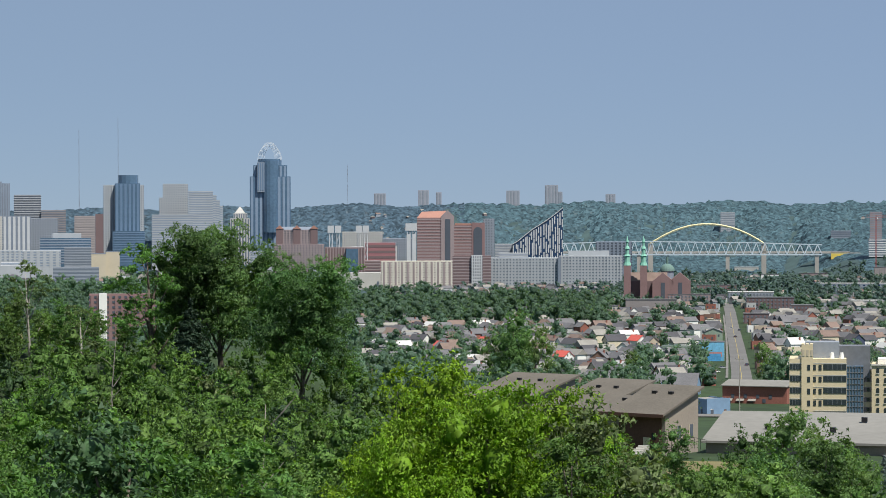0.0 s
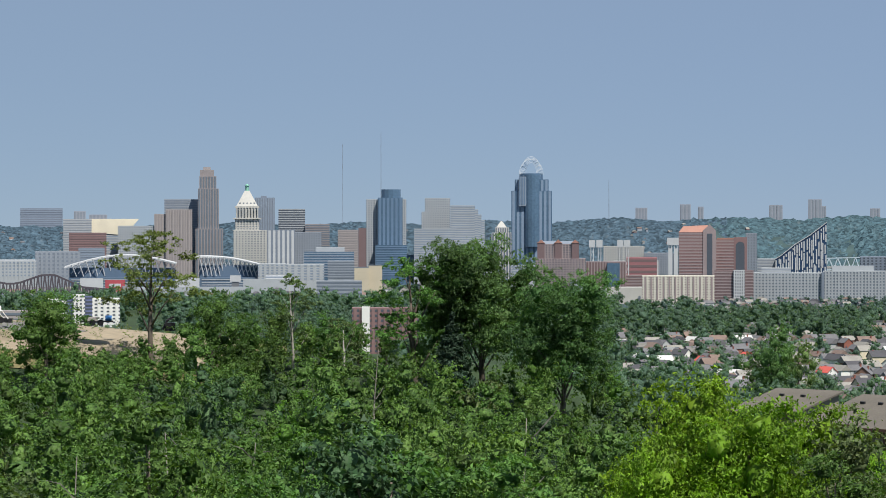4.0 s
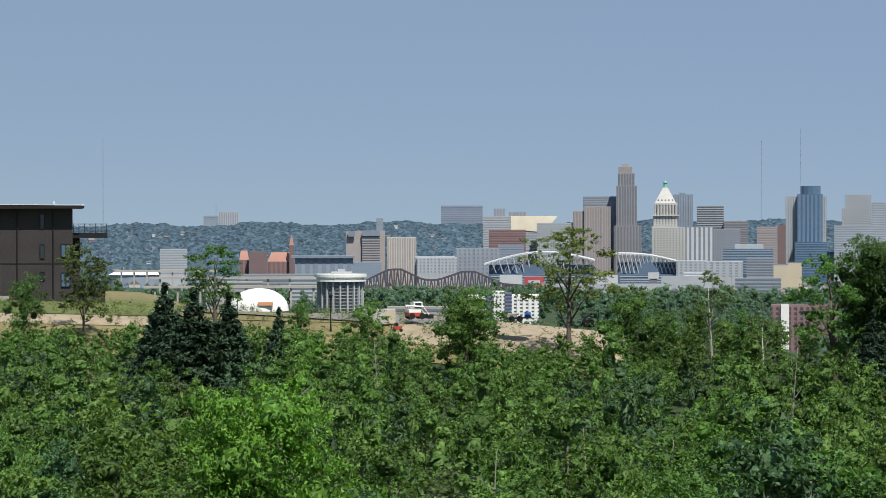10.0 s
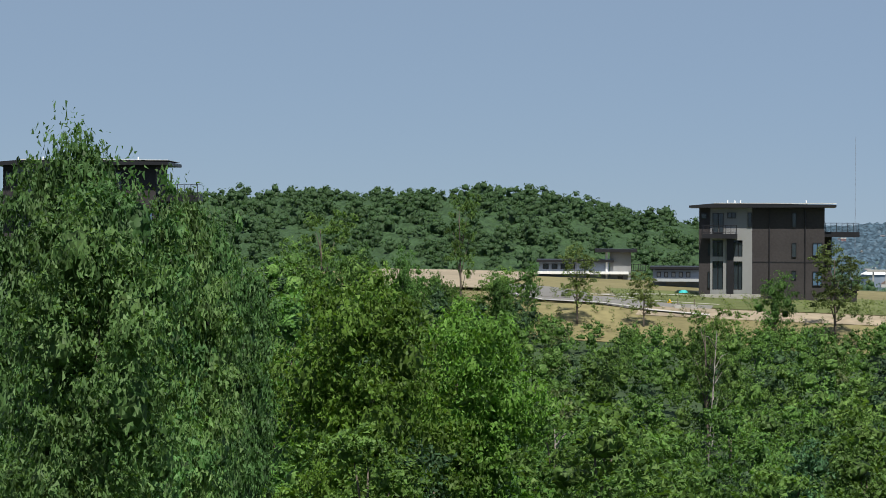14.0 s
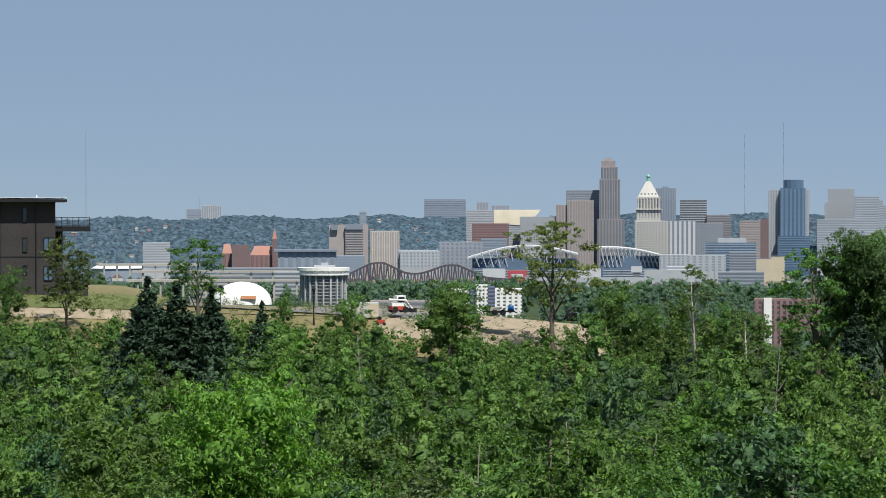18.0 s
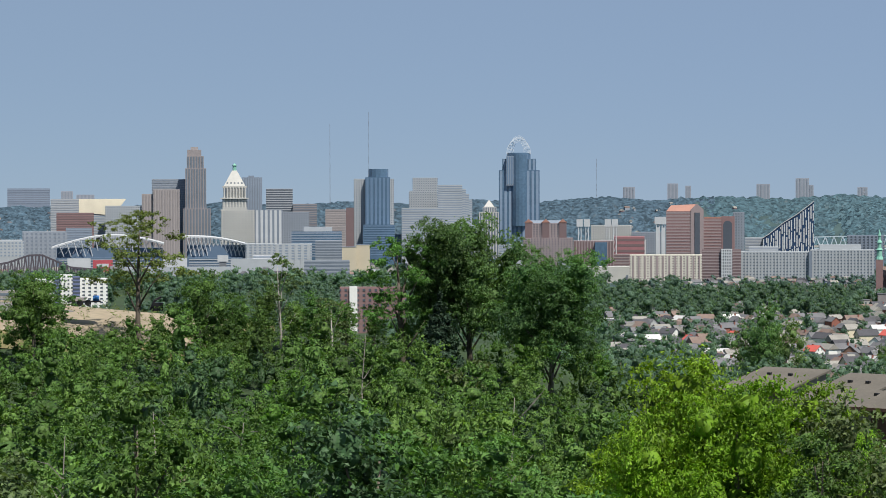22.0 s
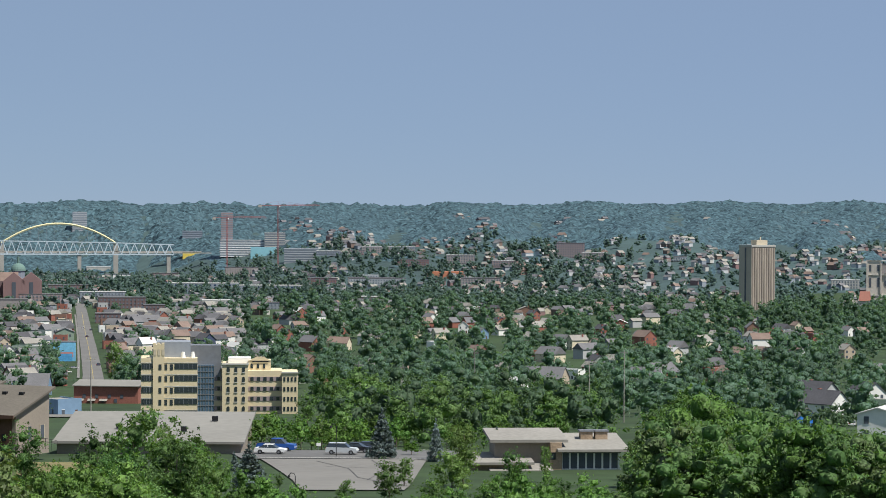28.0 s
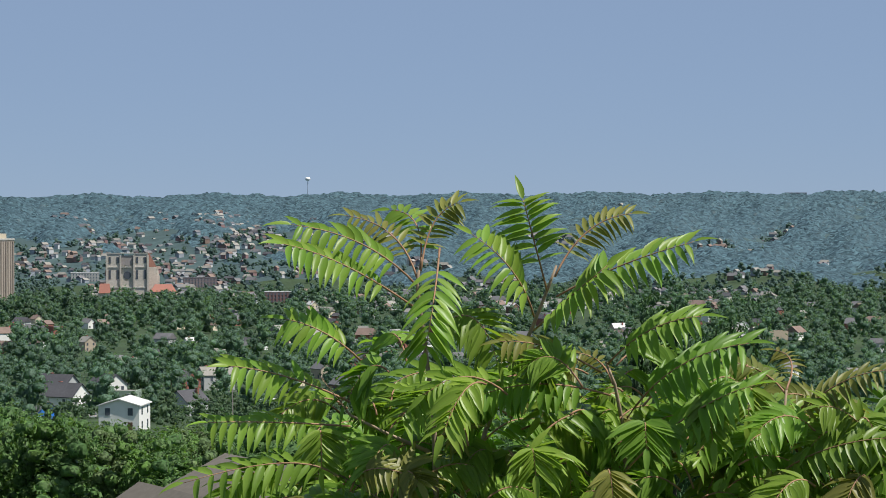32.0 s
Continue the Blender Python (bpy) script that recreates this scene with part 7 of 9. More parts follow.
part("tower_wall", Shape().box(2.9, 3.2, -0.2, 7, 0.9, 5.2).mesh("tower_wall", WHITE), ob)
part("roof", Shape().box(1.2, 7.8, -1.2, 8, 5.2, 5.7).mesh("roof", DARK), ob, "black flat upper roof")
for x0 in (-7.0, -5.6, -4.2, -2.8):
    window_in(ob, x0, x0 + 0.9, 2.5, 3.3, -0.02)
window_in(ob, 4.8, 5.6, -0.6, 1.4, -0.02)
railing(ob, 6.9, 9.2, 0.2, 4, 2.2)
ob = thing("house", stand(-25.63, 400, 101.9), "low modern house with dark clerestory and garage", "house")
part("wall", Shape().box(-4.2, 4.5, 0, 9, -1, 3.2).mesh("wall", SLATE), ob)
part("roof", Shape().box(-4.6, 5.0, -0.8, 9.8, 3.3, 3.7).mesh("roof", DARK), ob)
part("canopy", Shape().box(-4.4, 4.8, -1.6, 0, 1.5, 1.9).mesh("canopy", PALE), ob)
for j in range(5):
    window_in(ob, -3.6 + j * 1.1, -3.0 + j * 1.1, 2.1, 2.9, -0.02, 1, STUCCO)
part("garage_door", Shape().box(-2.2, 0.8, -0.1, 0.0, -0.9, 1.4).mesh("garage_door", STUCCO), ob)

# small things of the terrace
ob = thing("fire_hydrant", stand(-25.87, 345, 101.4), "yellow fire hydrant on the lawn", "hydrant")
HYD = paint("hydrant_yellow", (0.75, 0.45, 0.03))
part("barrel", Shape().prism(circle(0.16, 10), -0.1, 0.6).mesh("barrel", HYD), ob)
part("bonnet", Shape().prism(circle(0.2, 10), 0.6, 0.66).prism(circle(0.17, 10), 0.66, 0.85, circle(0.06, 10)).mesh("bonnet", HYD), ob)
part("nozzle", Shape().box(-0.3, 0.3, -0.08, 0.08, 0.36, 0.52).mesh("nozzle", HYD), ob)
for px in ((-25.69, 340, 101.0), (-25.34, 340, 100.9)):
    ob = thing("concrete_block", stand(*px), "square pale concrete utility block", "block", "concrete blocks")
    part("body", Shape().box(-0.42, 0.42, -0.4, 0.4, -0.3, 0.7).mesh("body", KERB), ob)
    part("post", Shape().box(-0.06, 0.06, 0.5, 0.6, -0.3, 1.5).mesh("post", BARK), ob)
ob = thing("garden_float", stand(-25.57, 372, 102.4), "turquoise round cover lying on the lawn", "cover")
part("cover", Shape().prism(circle(0.7, 14), 0, 0.25, circle(0.6, 14)).prism(circle(0.6, 14), 0.25, 0.38, circle(0.3, 14)).mesh("cover", paint("turquoise", (0.05, 0.45, 0.45), 0.4)), ob)


def street_lamp(bearing, d, z, h):
    ob = thing("street_lamp", stand(bearing, d, z), "black street lamp post with lantern head", "lamp", "street lamps")
    part("base", Shape().prism(circle(0.16, 8), -0.4, 0.7, circle(0.1, 8)).mesh("base", DARK), ob)
    part("pole", Shape().tube([(0, 0, 0.7), (0, 0, h - 0.7)], (0.085, 0.06), 8).mesh("pole", DARK), ob)
    part("lantern", Shape().prism(circle(0.12, 8), h - 0.7, h - 0.2, circle(0.26, 8)).prism(circle(0.3, 8), h - 0.2, h, circle(0.08, 8)).mesh("lantern", DARK), ob)
    return ob


street_lamp(-17.06, 335, 98.8, 4.6)
ob = thing("road_sign", stand(-19.06, 338, 101.4), "round road sign seen from behind on a post", "sign")
part("post", Shape().tube([(0, 0, -0.6), (0, 0, 2.2)], 0.05, 6).mesh("post", DARK), ob)
part("disc", Shape().add([(0.42 * math.cos(a), y, 1.75 + 0.42 * math.sin(a)) for y in (0, -0.03) for a in np.linspace(0, math.tau, 14, endpoint=False)], [tuple(range(14)), tuple(range(14, 28))[::-1]] + [(i, (i + 1) % 14, 14 + (i + 1) % 14, 14 + i) for i in range(14)]).mesh("disc", DARK), ob)

# building machines in the yard
b, d, w, z, h = -16.02, 338, 4.2, 99.5, 1.9
ob = thing("container", stand(b, d, z - 0.1), "cream shipping container beside the road", "container")
part("box", Shape().box(-w / 2, w / 2, 0, 2.4, 0, h).mesh("box", CREAM), ob)
for k in range(9):
    x = -w / 2 + w * (k + 0.5) / 9
    part("rib", Shape().box(x - 0.06, x + 0.06, -0.05, 0, 0.1, h - 0.1).mesh("rib", CREAM), ob)
part("door", Shape().box(w / 2 - 1.2, w / 2 - 0.1, -0.07, 0, 0.1, h - 0.12).mesh("door", BEIGE), ob)
ob = thing("skid_loader", stand(-15.21, 340, 100.0, 20), "white and red skid steer loader in the yard", "loader")
RED = paint("machine_red", (0.40, 0.07, 0.05), 0.4)
part("body", Shape().box(-1.3, 0.3, -0.8, 0.8, 0.85, 1.25).mesh("body", WHITE), ob)
part("side_panel", Shape().box(-1.32, 0.3, -0.82, 0.82, 0.35, 0.85).mesh("side_panel", RED), ob, "dull red side panel")
part("cab", Shape().box(-0.6, 0.6, -0.6, 0.6, 1.25, 2.2).mesh("cab", WHITE), ob)
part("cab_window", Shape().box(-0.4, 0.45, -0.64, -0.6, 1.4, 2.05).mesh("cab_window", GLASS), ob)
part("lift_arm", Shape().tube([(-1.2, -0.8, 1.7), (0.6, -0.8, 1.6), (1.5, -0.8, 0.5)], 0.12, 5).tube([(-1.2, 0.8, 1.7), (0.6, 0.8, 1.6), (1.5, 0.8, 0.5)], 0.12, 5).mesh("lift_arm", WHITE), ob)
part("bucket", Shape().box(1.4, 2.0, -0.9, 0.9, 0.05, 0.6).mesh("bucket", DARK), ob)
wheel = Shape().add([(0.4 * math.cos(a), y, 0.4 * math.sin(a)) for y in (-0.15, 0.15) for a in np.linspace(0, math.tau, 14, endpoint=False)], [tuple(range(14)), tuple(range(14, 28))[::-1]] + [(i, 14 + i, 14 + (i + 1) % 14, (i + 1) % 14) for i in range(14)]).mesh("wheel", DARK)
for x in (-0.9, 0.5):
    for y in (-0.75, 0.75):
        part("wheel", wheel, ob, at=Matrix.Translation((x, y, 0.4)))
ob = thing("trailer", stand(-13.07, 335, 99.8), "flat trailer loaded with timber and a blue drum", "trailer")
part("bed", Shape().box(-2.1, 2.1, -1, 1, 0.45, 0.6).mesh("bed", DARK), ob)
part("timber", Shape().box(-1.8, 0.2, -0.8, 0.8, 0.6, 0.85).box(-1.5, 0.4, -0.6, 0.6, 0.85, 1.05).mesh("timber", STONE_TAN), ob, "stacked timber")
part("drum", Shape().tube([(1.1, -0.4, 0.95), (1.9, -0.4, 0.95)], 0.34, 10).mesh("drum", paint("drum_blue", (0.05, 0.2, 0.5), 0.4)), ob, "blue drum")
for x in (-0.5, 0.5):
    part("wheel", wheel, ob, at=Matrix.Translation((x, -1.05, 0.4)))
ob = thing("excavator", stand(-11.51, 333, 99.0), "small black excavator arm among the trees", "excavator")
part("arm", Shape().tube([(-0.9, 0, 0.3), (-0.3, 0, 1.5), (0.5, 0, 1.9)], 0.16, 6).mesh("arm", DARK), ob)
part("body", Shape().box(-0.6, 0.7, -0.6, 0.6, 0.2, 1.2).mesh("body", DARK), ob)
ob = thing("mower", stand(-15.62, 333, 98.6), "small red ride-on mower beside the container", "mower")
part("body", Shape().box(-0.6, 0.6, -0.4, 0.4, 0.25, 0.75).mesh("body", RED), ob)
part("seat", Shape().box(-0.4, 0.1, -0.25, 0.25, 0.75, 1.15).mesh("seat", DARK), ob)
for x in (-0.4, 0.45):
    part("wheel", wheel, ob, at=Matrix.Translation((x, -0.4, 0.25)) @ Matrix.Scale(0.55, 4))
# ---- single trees that stand out ----
BIG = broad_tree("large dark green tree standing on the ridge", 101, 12, 5.2, 3.6, 28, 27000, 0.115, LEAF_ELM, girth=0.26, core=(5, 8), taper=0.48)
TALL = broad_tree("tall airy tree with pale forked trunk", 102, 12, 3.6, 3.4, 14, 13000, 0.105, LEAF, BARK, 0.6, 0.22, taper=0.5)
SPARSE = broad_tree("sparse yellow-green tree with open crown", 103, 12, 4.0, 4.2, 14, 10500, 0.105, LEAF_LOCUST, BARK, 0.75, 0.2, taper=0.5)
WISPY = broad_tree("thin tree with few leaves and bare stems", 104, 10, 2.4, 2.6, 11, 5200, 0.10, LEAF_OLIVE, BARK_PALE, 0.8, 0.13)
LOCUST = broad_tree("olive-green airy tree at the terrace edge", 113, 10, 3.6, 2.0, 15, 15000, 0.10, LEAF_LOCUST, BARK, 0.6, 0.16, taper=0.5)
ROUND = broad_tree("round dense green tree at the terrace edge", 105, 9, 4.0, 0.8, 14, 8200, 0.115, LEAF, girth=0.22, core=(5, 8))
SPRUCE = conifer("dark green spruce beside the terrace", 106, 10, 3.2, 20000, 0.17, NEEDLE)
NEAR_BIG = broad_tree("large leafy tree close below the lookout", 107, 14, 4.3, 1.0, 26, 42000, 0.11, LEAF_ELM, BARK, 0.3, 0.3, core=(8, 12))
NEAR_LIME = broad_tree("broad bright yellow-green tree close below the lookout", 108, 12, 4.2, 2.0, 24, 30000, 0.095, LEAF_LIME, BARK, 0.4, 0.3, core=(7, 10))
NEAR_YELLOW = broad_tree("broad bright yellow-green tree on the lower slope", 109, 12, 4.2, 1.5, 24, 30000, 0.09, LEAF_YELLOW, BARK, 0.4, 0.3, core=(6, 9))
BIG.grow(-4.78, 325, 19.6, 0.92, turn=20)
TALL.grow(-6.22, 323, 18.9, 1.15, label="tall tree with pale forked trunk and airy crown")
BIG.grow(-3.06, 318, room(-3.06, 318, -1.08), 0.92, turn=140, label="dark green rounded tree on the ridge end")
BIG.grow(-5.5, 327, 18.4, 0.6, turn=200)
SPRUCE.grow(-5.44, 318, 12.5, 1.1)
SPARSE.grow(-11.93, 326, room(-11.93, 326, -0.08), 1.25, turn=60)
WISPY.grow(-8.85, 330, 13.2, 1.1)
WISPY.grow(-7.75, 318, 11.1, 1.2, turn=50)
ROUND.grow(-10.61, 325, 10.4, 1.0)
ROUND.grow(-14.09, 316, 10.0, 1.15, label="dark rounded tree in front of the yard")
TALL.grow(-19.55, 330, room(-19.55, 330, -0.36), 1.15, turn=80)
SPRUCE.grow(-20.62, 284, room(-20.62, 284, -1.28), 1.2, turn=30)
SPRUCE.grow(-20.0, 278, room(-20.0, 278, -1.42), 1.35)
SPRUCE.grow(-19.25, 284, room(-19.25, 284, -1.5), 1.15, turn=70)
SPRUCE.grow(-18.18, 290, room(-18.18, 290, -1.8), 0.95)
ROUND.grow(-17.73, 328, 5.8, 0.7)
LOCUST.grow(-22.34, 328, room(-22.34, 328, -0.4), 1.0, label="airy olive tree in front of the brick house end")
ROUND.grow(-23.61, 324, 8.7, 0.8)
ROUND.grow(-16.33, 322, 7.3, 1.0)
ROUND.grow(-14.13, 312, 10.7, 1.05, turn=70, label="dense dark round tree below the yard")
TALL.grow(-30.35, 330, room(-30.35, 330, 0.75), 0.5, label="tall thin tree with a leafy tip")
TALL.grow(-33.30, 300, 18.3, 0.7)
LOCUST.grow(-27.85, 330, room(-27.85, 330, -0.45), 0.85)
LOCUST.grow(-26.42, 330, room(-26.42, 330, -1.0), 0.9, turn=120)
ROUND.grow(-29.59, 318, 8.7, 0.9)
ROUND.grow(-28.92, 330, 6.9, 0.6)
TALL.grow(-25.02, 250, 14.8, 0.7)
for b, d, e, wide, turn, label in ((-39.1, 72, 2.15, 0.42, 90, ""), (-37.75, 66, 1.2, 0.5, 0, "large olive-green tree close to the lookout"), (-36.55, 70, 0.85, 0.4, 190, ""), (-35.95, 76, 0.35, 0.34, 40, ""), (-35.35, 82, -0.75, 0.36, 140, ""), (-38.3, 60, 0.6, 0.55, 250, "")):
    NEAR_BIG.grow(b, d, room(b, d, e), wide, turn=turn, label=label)
NEAR_LIME.grow(-32.27, 104, 19.3, 0.72, turn=30, label="broad fresh green tree in the hollow")
NEAR_LIME.grow(-30.44, 110, 18.9, 0.7, turn=200, label="broad fresh green tree in the hollow")
NEAR_KINDS[1].grow(-33.96, 118, 21.3, 1.0, turn=250)
NEAR_LIME.grow(-18.52, 112, 16.2, 0.88, turn=80)
NEAR_KINDS[0].grow(-21.20, 118, 16.4, 1.0, turn=10)
for b, d, e, wide, turn in ((-0.10, 92, -3.25, 0.84, 10), (2.15, 95, -3.85, 0.86, 100), (0.95, 88, -3.70, 0.86, 60), (-1.0, 88, -4.45, 0.7, 150), (3.0, 96, -4.6, 0.6, 220)):
    NEAR_YELLOW.grow(b, d, room(b, d, e), wide, turn=turn, label="bright yellow-green tree on the lower slope")

for k, (pos, wide) in enumerate((((-32.70, 300, 13.3), 0.5), ((-31.62, 304, 12.4), 0.5), ((-33.89, 298, 13.8), 0.55), ((-29.46, 316, 8.7), 0.6), ((-30.54, 314, 7.5), 0.6), ((-32.10, 285, 13.1), 0.5), ((-33.29, 285, 13.6), 0.5), ((-31.14, 296, 10.9), 0.55),
                             ((-7.46, 335, 5.8), 0.9), ((-6.85, 335, 5.0), 0.9), ((-8.04, 330, 8.1), 0.8), ((-8.50, 335, 5.3), 0.9), ((-6.18, 330, 5.9), 0.8), ((-9.23, 330, 8.3), 0.7), ((-9.90, 332, 6.3), 0.8))):
    ROUND.grow(*pos, wide, turn=50 * k, label="leafy green tree on the crest of the ridge")

# bare dead stems in the woods
BARK_GREY = material("bark_grey", (0.19, 0.175, 0.155), 0.9, spread=0.35, bump=0.5, scale=0.2)


def snag(bearing, d, height, seed, lean=0.0):
    rng = random.Random(seed)
    ob = thing("dead_tree", stand(bearing, d), "bare grey dead tree standing in the woods", "dead tree", "dead trees")
    part("trunk", Shape().tube([(0, 0, -1), (lean * 0.3, 0, height * 0.5), (lean, 0, height)], (0.10, 0.06, 0.02), 6).mesh("trunk", BARK_GREY, True), ob)
    for k in range(9):
        z = height * rng.uniform(0.5, 0.95)
        a, r = rng.uniform(0, math.tau), rng.uniform(0.8, 2.0)
        x = lean * z / height
        part("branch", Shape().tube([(x, 0, z), (x + 0.5 * r * math.cos(a), 0.5 * r * math.sin(a), z + 0.5 * r), (x + r * math.cos(a), r * math.sin(a), z + rng.uniform(0.5, 1.2) * r)], (0.05, 0.03, 0.01), 4).mesh("branch", BARK_GREY), ob)


for k, pos in enumerate(((-4.00, 135, 14.7), (-11.42, 150, 13.3), (-10.00, 140, 13.2), (-1.12, 165, 13.7), (-28.12, 130, 14.9), (-25.08, 200, 18.0), (-11.41, 150, 13.2), (-16.02, 270, 10.3), (-7.21, 250, 14.2), (-13.65, 140, 12.6), (-17.79, 150, 15.2))):
    snag(*pos, k, (0.4, -0.5, 0.8)[k % 3])


# ---- the near buildings, road and car park at the foot of the lookout ----
ROOF_TAUPE = material("taupe_shingle", (0.125, 0.112, 0.095), 0.9, spread=0.2, bump=0.4, scale=0.6)
SIDING = material("taupe_siding", (0.27, 0.235, 0.20), 0.8, spread=0.12, bump=0.3, scale=0.5)
WOOD_DARK = material("dark_wood_cladding", (0.11, 0.06, 0.045), 0.8, spread=0.25, bump=0.3, scale=0.4)
STONEWORK = material("field_stone", (0.36, 0.27, 0.19), 0.9, spread=0.4, bump=0.6, scale=0.4)
ROOF_FLAT = material("pale_membrane", (0.21, 0.205, 0.19), 0.85, spread=0.14, bump=0.1, scale=2)


def shed_roof(x0, x1, y0, y1, z0, z1, t=0.3):
    """A single slope from the height z0 at y0 up to z1 at y1."""
    return Shape().add([(x0, y0, z0), (x1, y0, z0), (x1, y1, z1), (x0, y1, z1), (x0, y0, z0 + t), (x1, y0, z0 + t), (x1, y1, z1 + t), (x0, y1, z1 + t)],
                       [(3, 2, 1, 0), (4, 5, 6, 7), (0, 1, 5, 4), (1, 2, 6, 5), (2, 3, 7, 6), (3, 0, 4, 7)])


def lodge(bearing, d, z, turn, w, l, h0, h1, label, detail=True):
    """A taupe apartment lodge under one long roof slope."""
    ob = thing("apartment_house", stand(bearing, d, z, turn), label, "house", "taupe apartment lodges")
    x, y = w / 2, l / 2
    s = Shape().add([(-x, -y, -2), (x, -y, -2), (x, y, -2), (-x, y, -2), (-x, -y, h0), (x, -y, h0), (x, y, h1), (-x, y, h1)], [(0, 1, 5, 4), (1, 2, 6, 5), (2, 3, 7, 6), (3, 0, 4, 7)])
    part("wall", s.mesh("wall", SIDING), ob)
    k = (h1 - h0) / l
    part("roof", shed_roof(-x - 0.7, x + 0.7, -y - 1.6, y + 0.6, h0 - 1.6 * k + 0.02, h1 + 0.6 * k + 0.02).mesh("roof", ROOF_TAUPE), ob)
    part("fascia", Shape().box(-x - 0.72, x + 0.72, -y - 1.7, -y - 1.6, h0 - 1.6 * k - 0.15, h0 - 1.6 * k + 0.34).mesh("fascia", WOOD_DARK), ob)
    if detail:
        part("porch_wall", Shape().box(-x + 0.2, x - 0.6, -y - 0.12, -y, -1.9, h0 - 0.3).mesh("porch_wall", WOOD_DARK), ob, "dark stained wood cladding")
        part("door", Shape().box(0.4, 1.5, -y - 0.2, -y - 0.12, -1.9, 0.5).mesh("door", BEIGE), ob)
        window_in(ob, 1.9, 2.5, 0.2, 1.2, -y - 0.14)
    for v in (-0.1, 0.28):
        win = part("window", Shape().box(x, x + 0.06, v * l - 0.5, v * l + 0.5, 0.2, 2.1).mesh("window", WINDOW_DARK), ob)
        part("frame", Shape().box(x, x + 0.1, v * l - 0.6, v * l - 0.5, 0.1, 2.2).box(x, x + 0.1, v * l + 0.5, v * l + 0.6, 0.1, 2.2).mesh("frame", BEIGE), win)
    for u in (-0.2, 0.15):
        part("roof_vent", Shape().box(u * w - 0.35, u * w + 0.35, l * 0.15, l * 0.15 + 0.5, (h0 + h1) / 2 + 0.3 + 0.15 * (h1 - h0), (h0 + h1) / 2 + 0.75 + 0.15 * (h1 - h0)).mesh("roof_vent", DARK), ob)
    return ob


lodge(4.63, 385, 79.4, -34, 8.2, 8.5, 4.2, 7.0, "taupe apartment lodge with dark wood porch and sloping roof")
lodge(3.39, 420, 78.7, -34, 9.5, 14, 3.2, 6.3, "taupe apartment lodge with long sloping roof", False)
lodge(3.93, 402, 80.1, -34, 6, 9, 2.2, 3.6, "low taupe lodge wing with sloping roof", False)
lodge(1.74, 445, 79.0, -34, 12, 13, 2.8, 5.4, "taupe apartment lodge behind the trees", False)
BUILT += [(4.63, 385, 14), (3.39, 420, 16), (1.74, 445, 16)]
# railed path and steps by the lodge
ob = thing("handrail", stand(5.16, 372, 80.7), "black metal handrail beside the lodge", "railing")
for k in range(9):
    part("post", Shape().box(-3.2 + k * 0.8, -3.14 + k * 0.8, 0, 0.06, -0.6 - 0.16 * k, 0.9 - 0.16 * k).mesh("post", DARK), ob)
part("rail", Shape().tube([(-3.2, 0.03, 0.9), (3.2, 0.03, -0.38)], 0.035, 5).tube([(-3.2, 0.03, 0.45), (3.2, 0.03, -0.83)], 0.025, 5).mesh("rail", DARK), ob)
ob = thing("steps", stand(4.36, 366, 80.0), "pale stone garden steps", "steps")
for k in range(6):
    part("step", Shape().box(-1.0 - 0.3 * k, 0.5 - 0.3 * k, -0.5 * k, 0.5 - 0.5 * k, -0.6 - 0.18 * k, -0.18 * k).mesh("step", KERB), ob)
patch("ground_slope", [(345, 4.6, 7.4), (368, 4.6, 7.3), (378, 4.7, 6.6)], DRY, "dry sloping grass beside the lodge", 0.15)

# long low building with flat roof
b, d, z = 7.62, 398, 74.6
ob = thing("long_hall", stand(b, d, z, -6), "long low taupe hall with pale flat roof", "building")
BUILT.append((b, d, 36))
part("wall", Shape().box(-13.8, 13.6, 0, 24, -2, 3.0).mesh("wall", SIDING), ob)
part("roof", shed_roof(-14.4, 14.2, -0.8, 25, 3.0, 5.6, 0.35).mesh("roof", ROOF_FLAT), ob, "pale membrane roof")
part("gable", Shape().add([(13.62, 0, 3.0), (13.62, 24, 3.0), (13.62, 24, 5.5)], [(0, 1, 2)]).mesh("gable", SIDING), ob)
for k in range(6):
    part("window", Shape().box(-11 + k * 3.6, -9 + k * 3.6, -0.1, 0, 0.2, 1.6).mesh("window", WINDOW_DARK), ob)
for x, y in ((-6, 9), (4, 7), (8, 16)):
    part("roof_vent", Shape().box(x, x + 0.9, y, y + 0.7, 3.6 + y * 0.1, 4.3 + y * 0.1).mesh("roof_vent", DARK), ob)

# the cream office buildings
OFFICE_CREAM = material("cream_stucco", (0.62, 0.53, 0.36), 0.8, spread=0.08, bump=0.1, scale=2)
d = 890
m = d / 4700.0
b0 = 8.03
zg = 45.5
ob = thing("office_building", stand(b0, d, zg), "cream five-storey office building with dark window bands and glass corner", "building")
BUILT.append((b0, d, 40))
H = (732 - 640) * m
part("wall", Shape().box(-49 * m, 50 * m, 0, 18, -2, H + 0.6).mesh("wall", OFFICE_CREAM), ob)
part("tower_wall", Shape().box(-28 * m, -8 * m, -0.5, 4, -2, H + 27 * m).mesh("tower_wall", OFFICE_CREAM), ob)
for k in range(3):
    part("tower_wall", Shape().box((-28 + 7.5 * k) * m, (-23 + 7.5 * k) * m, -0.5, 4, H + 27 * m, H + 29.5 * m).mesh("tower_wall", OFFICE_CREAM), ob)
    part("window", Shape().box((-26.5 + 7 * k) * m, (-22.5 + 7 * k) * m, -0.62, -0.5, H + 8 * m, H + 19 * m).mesh("window", BEIGE), ob)
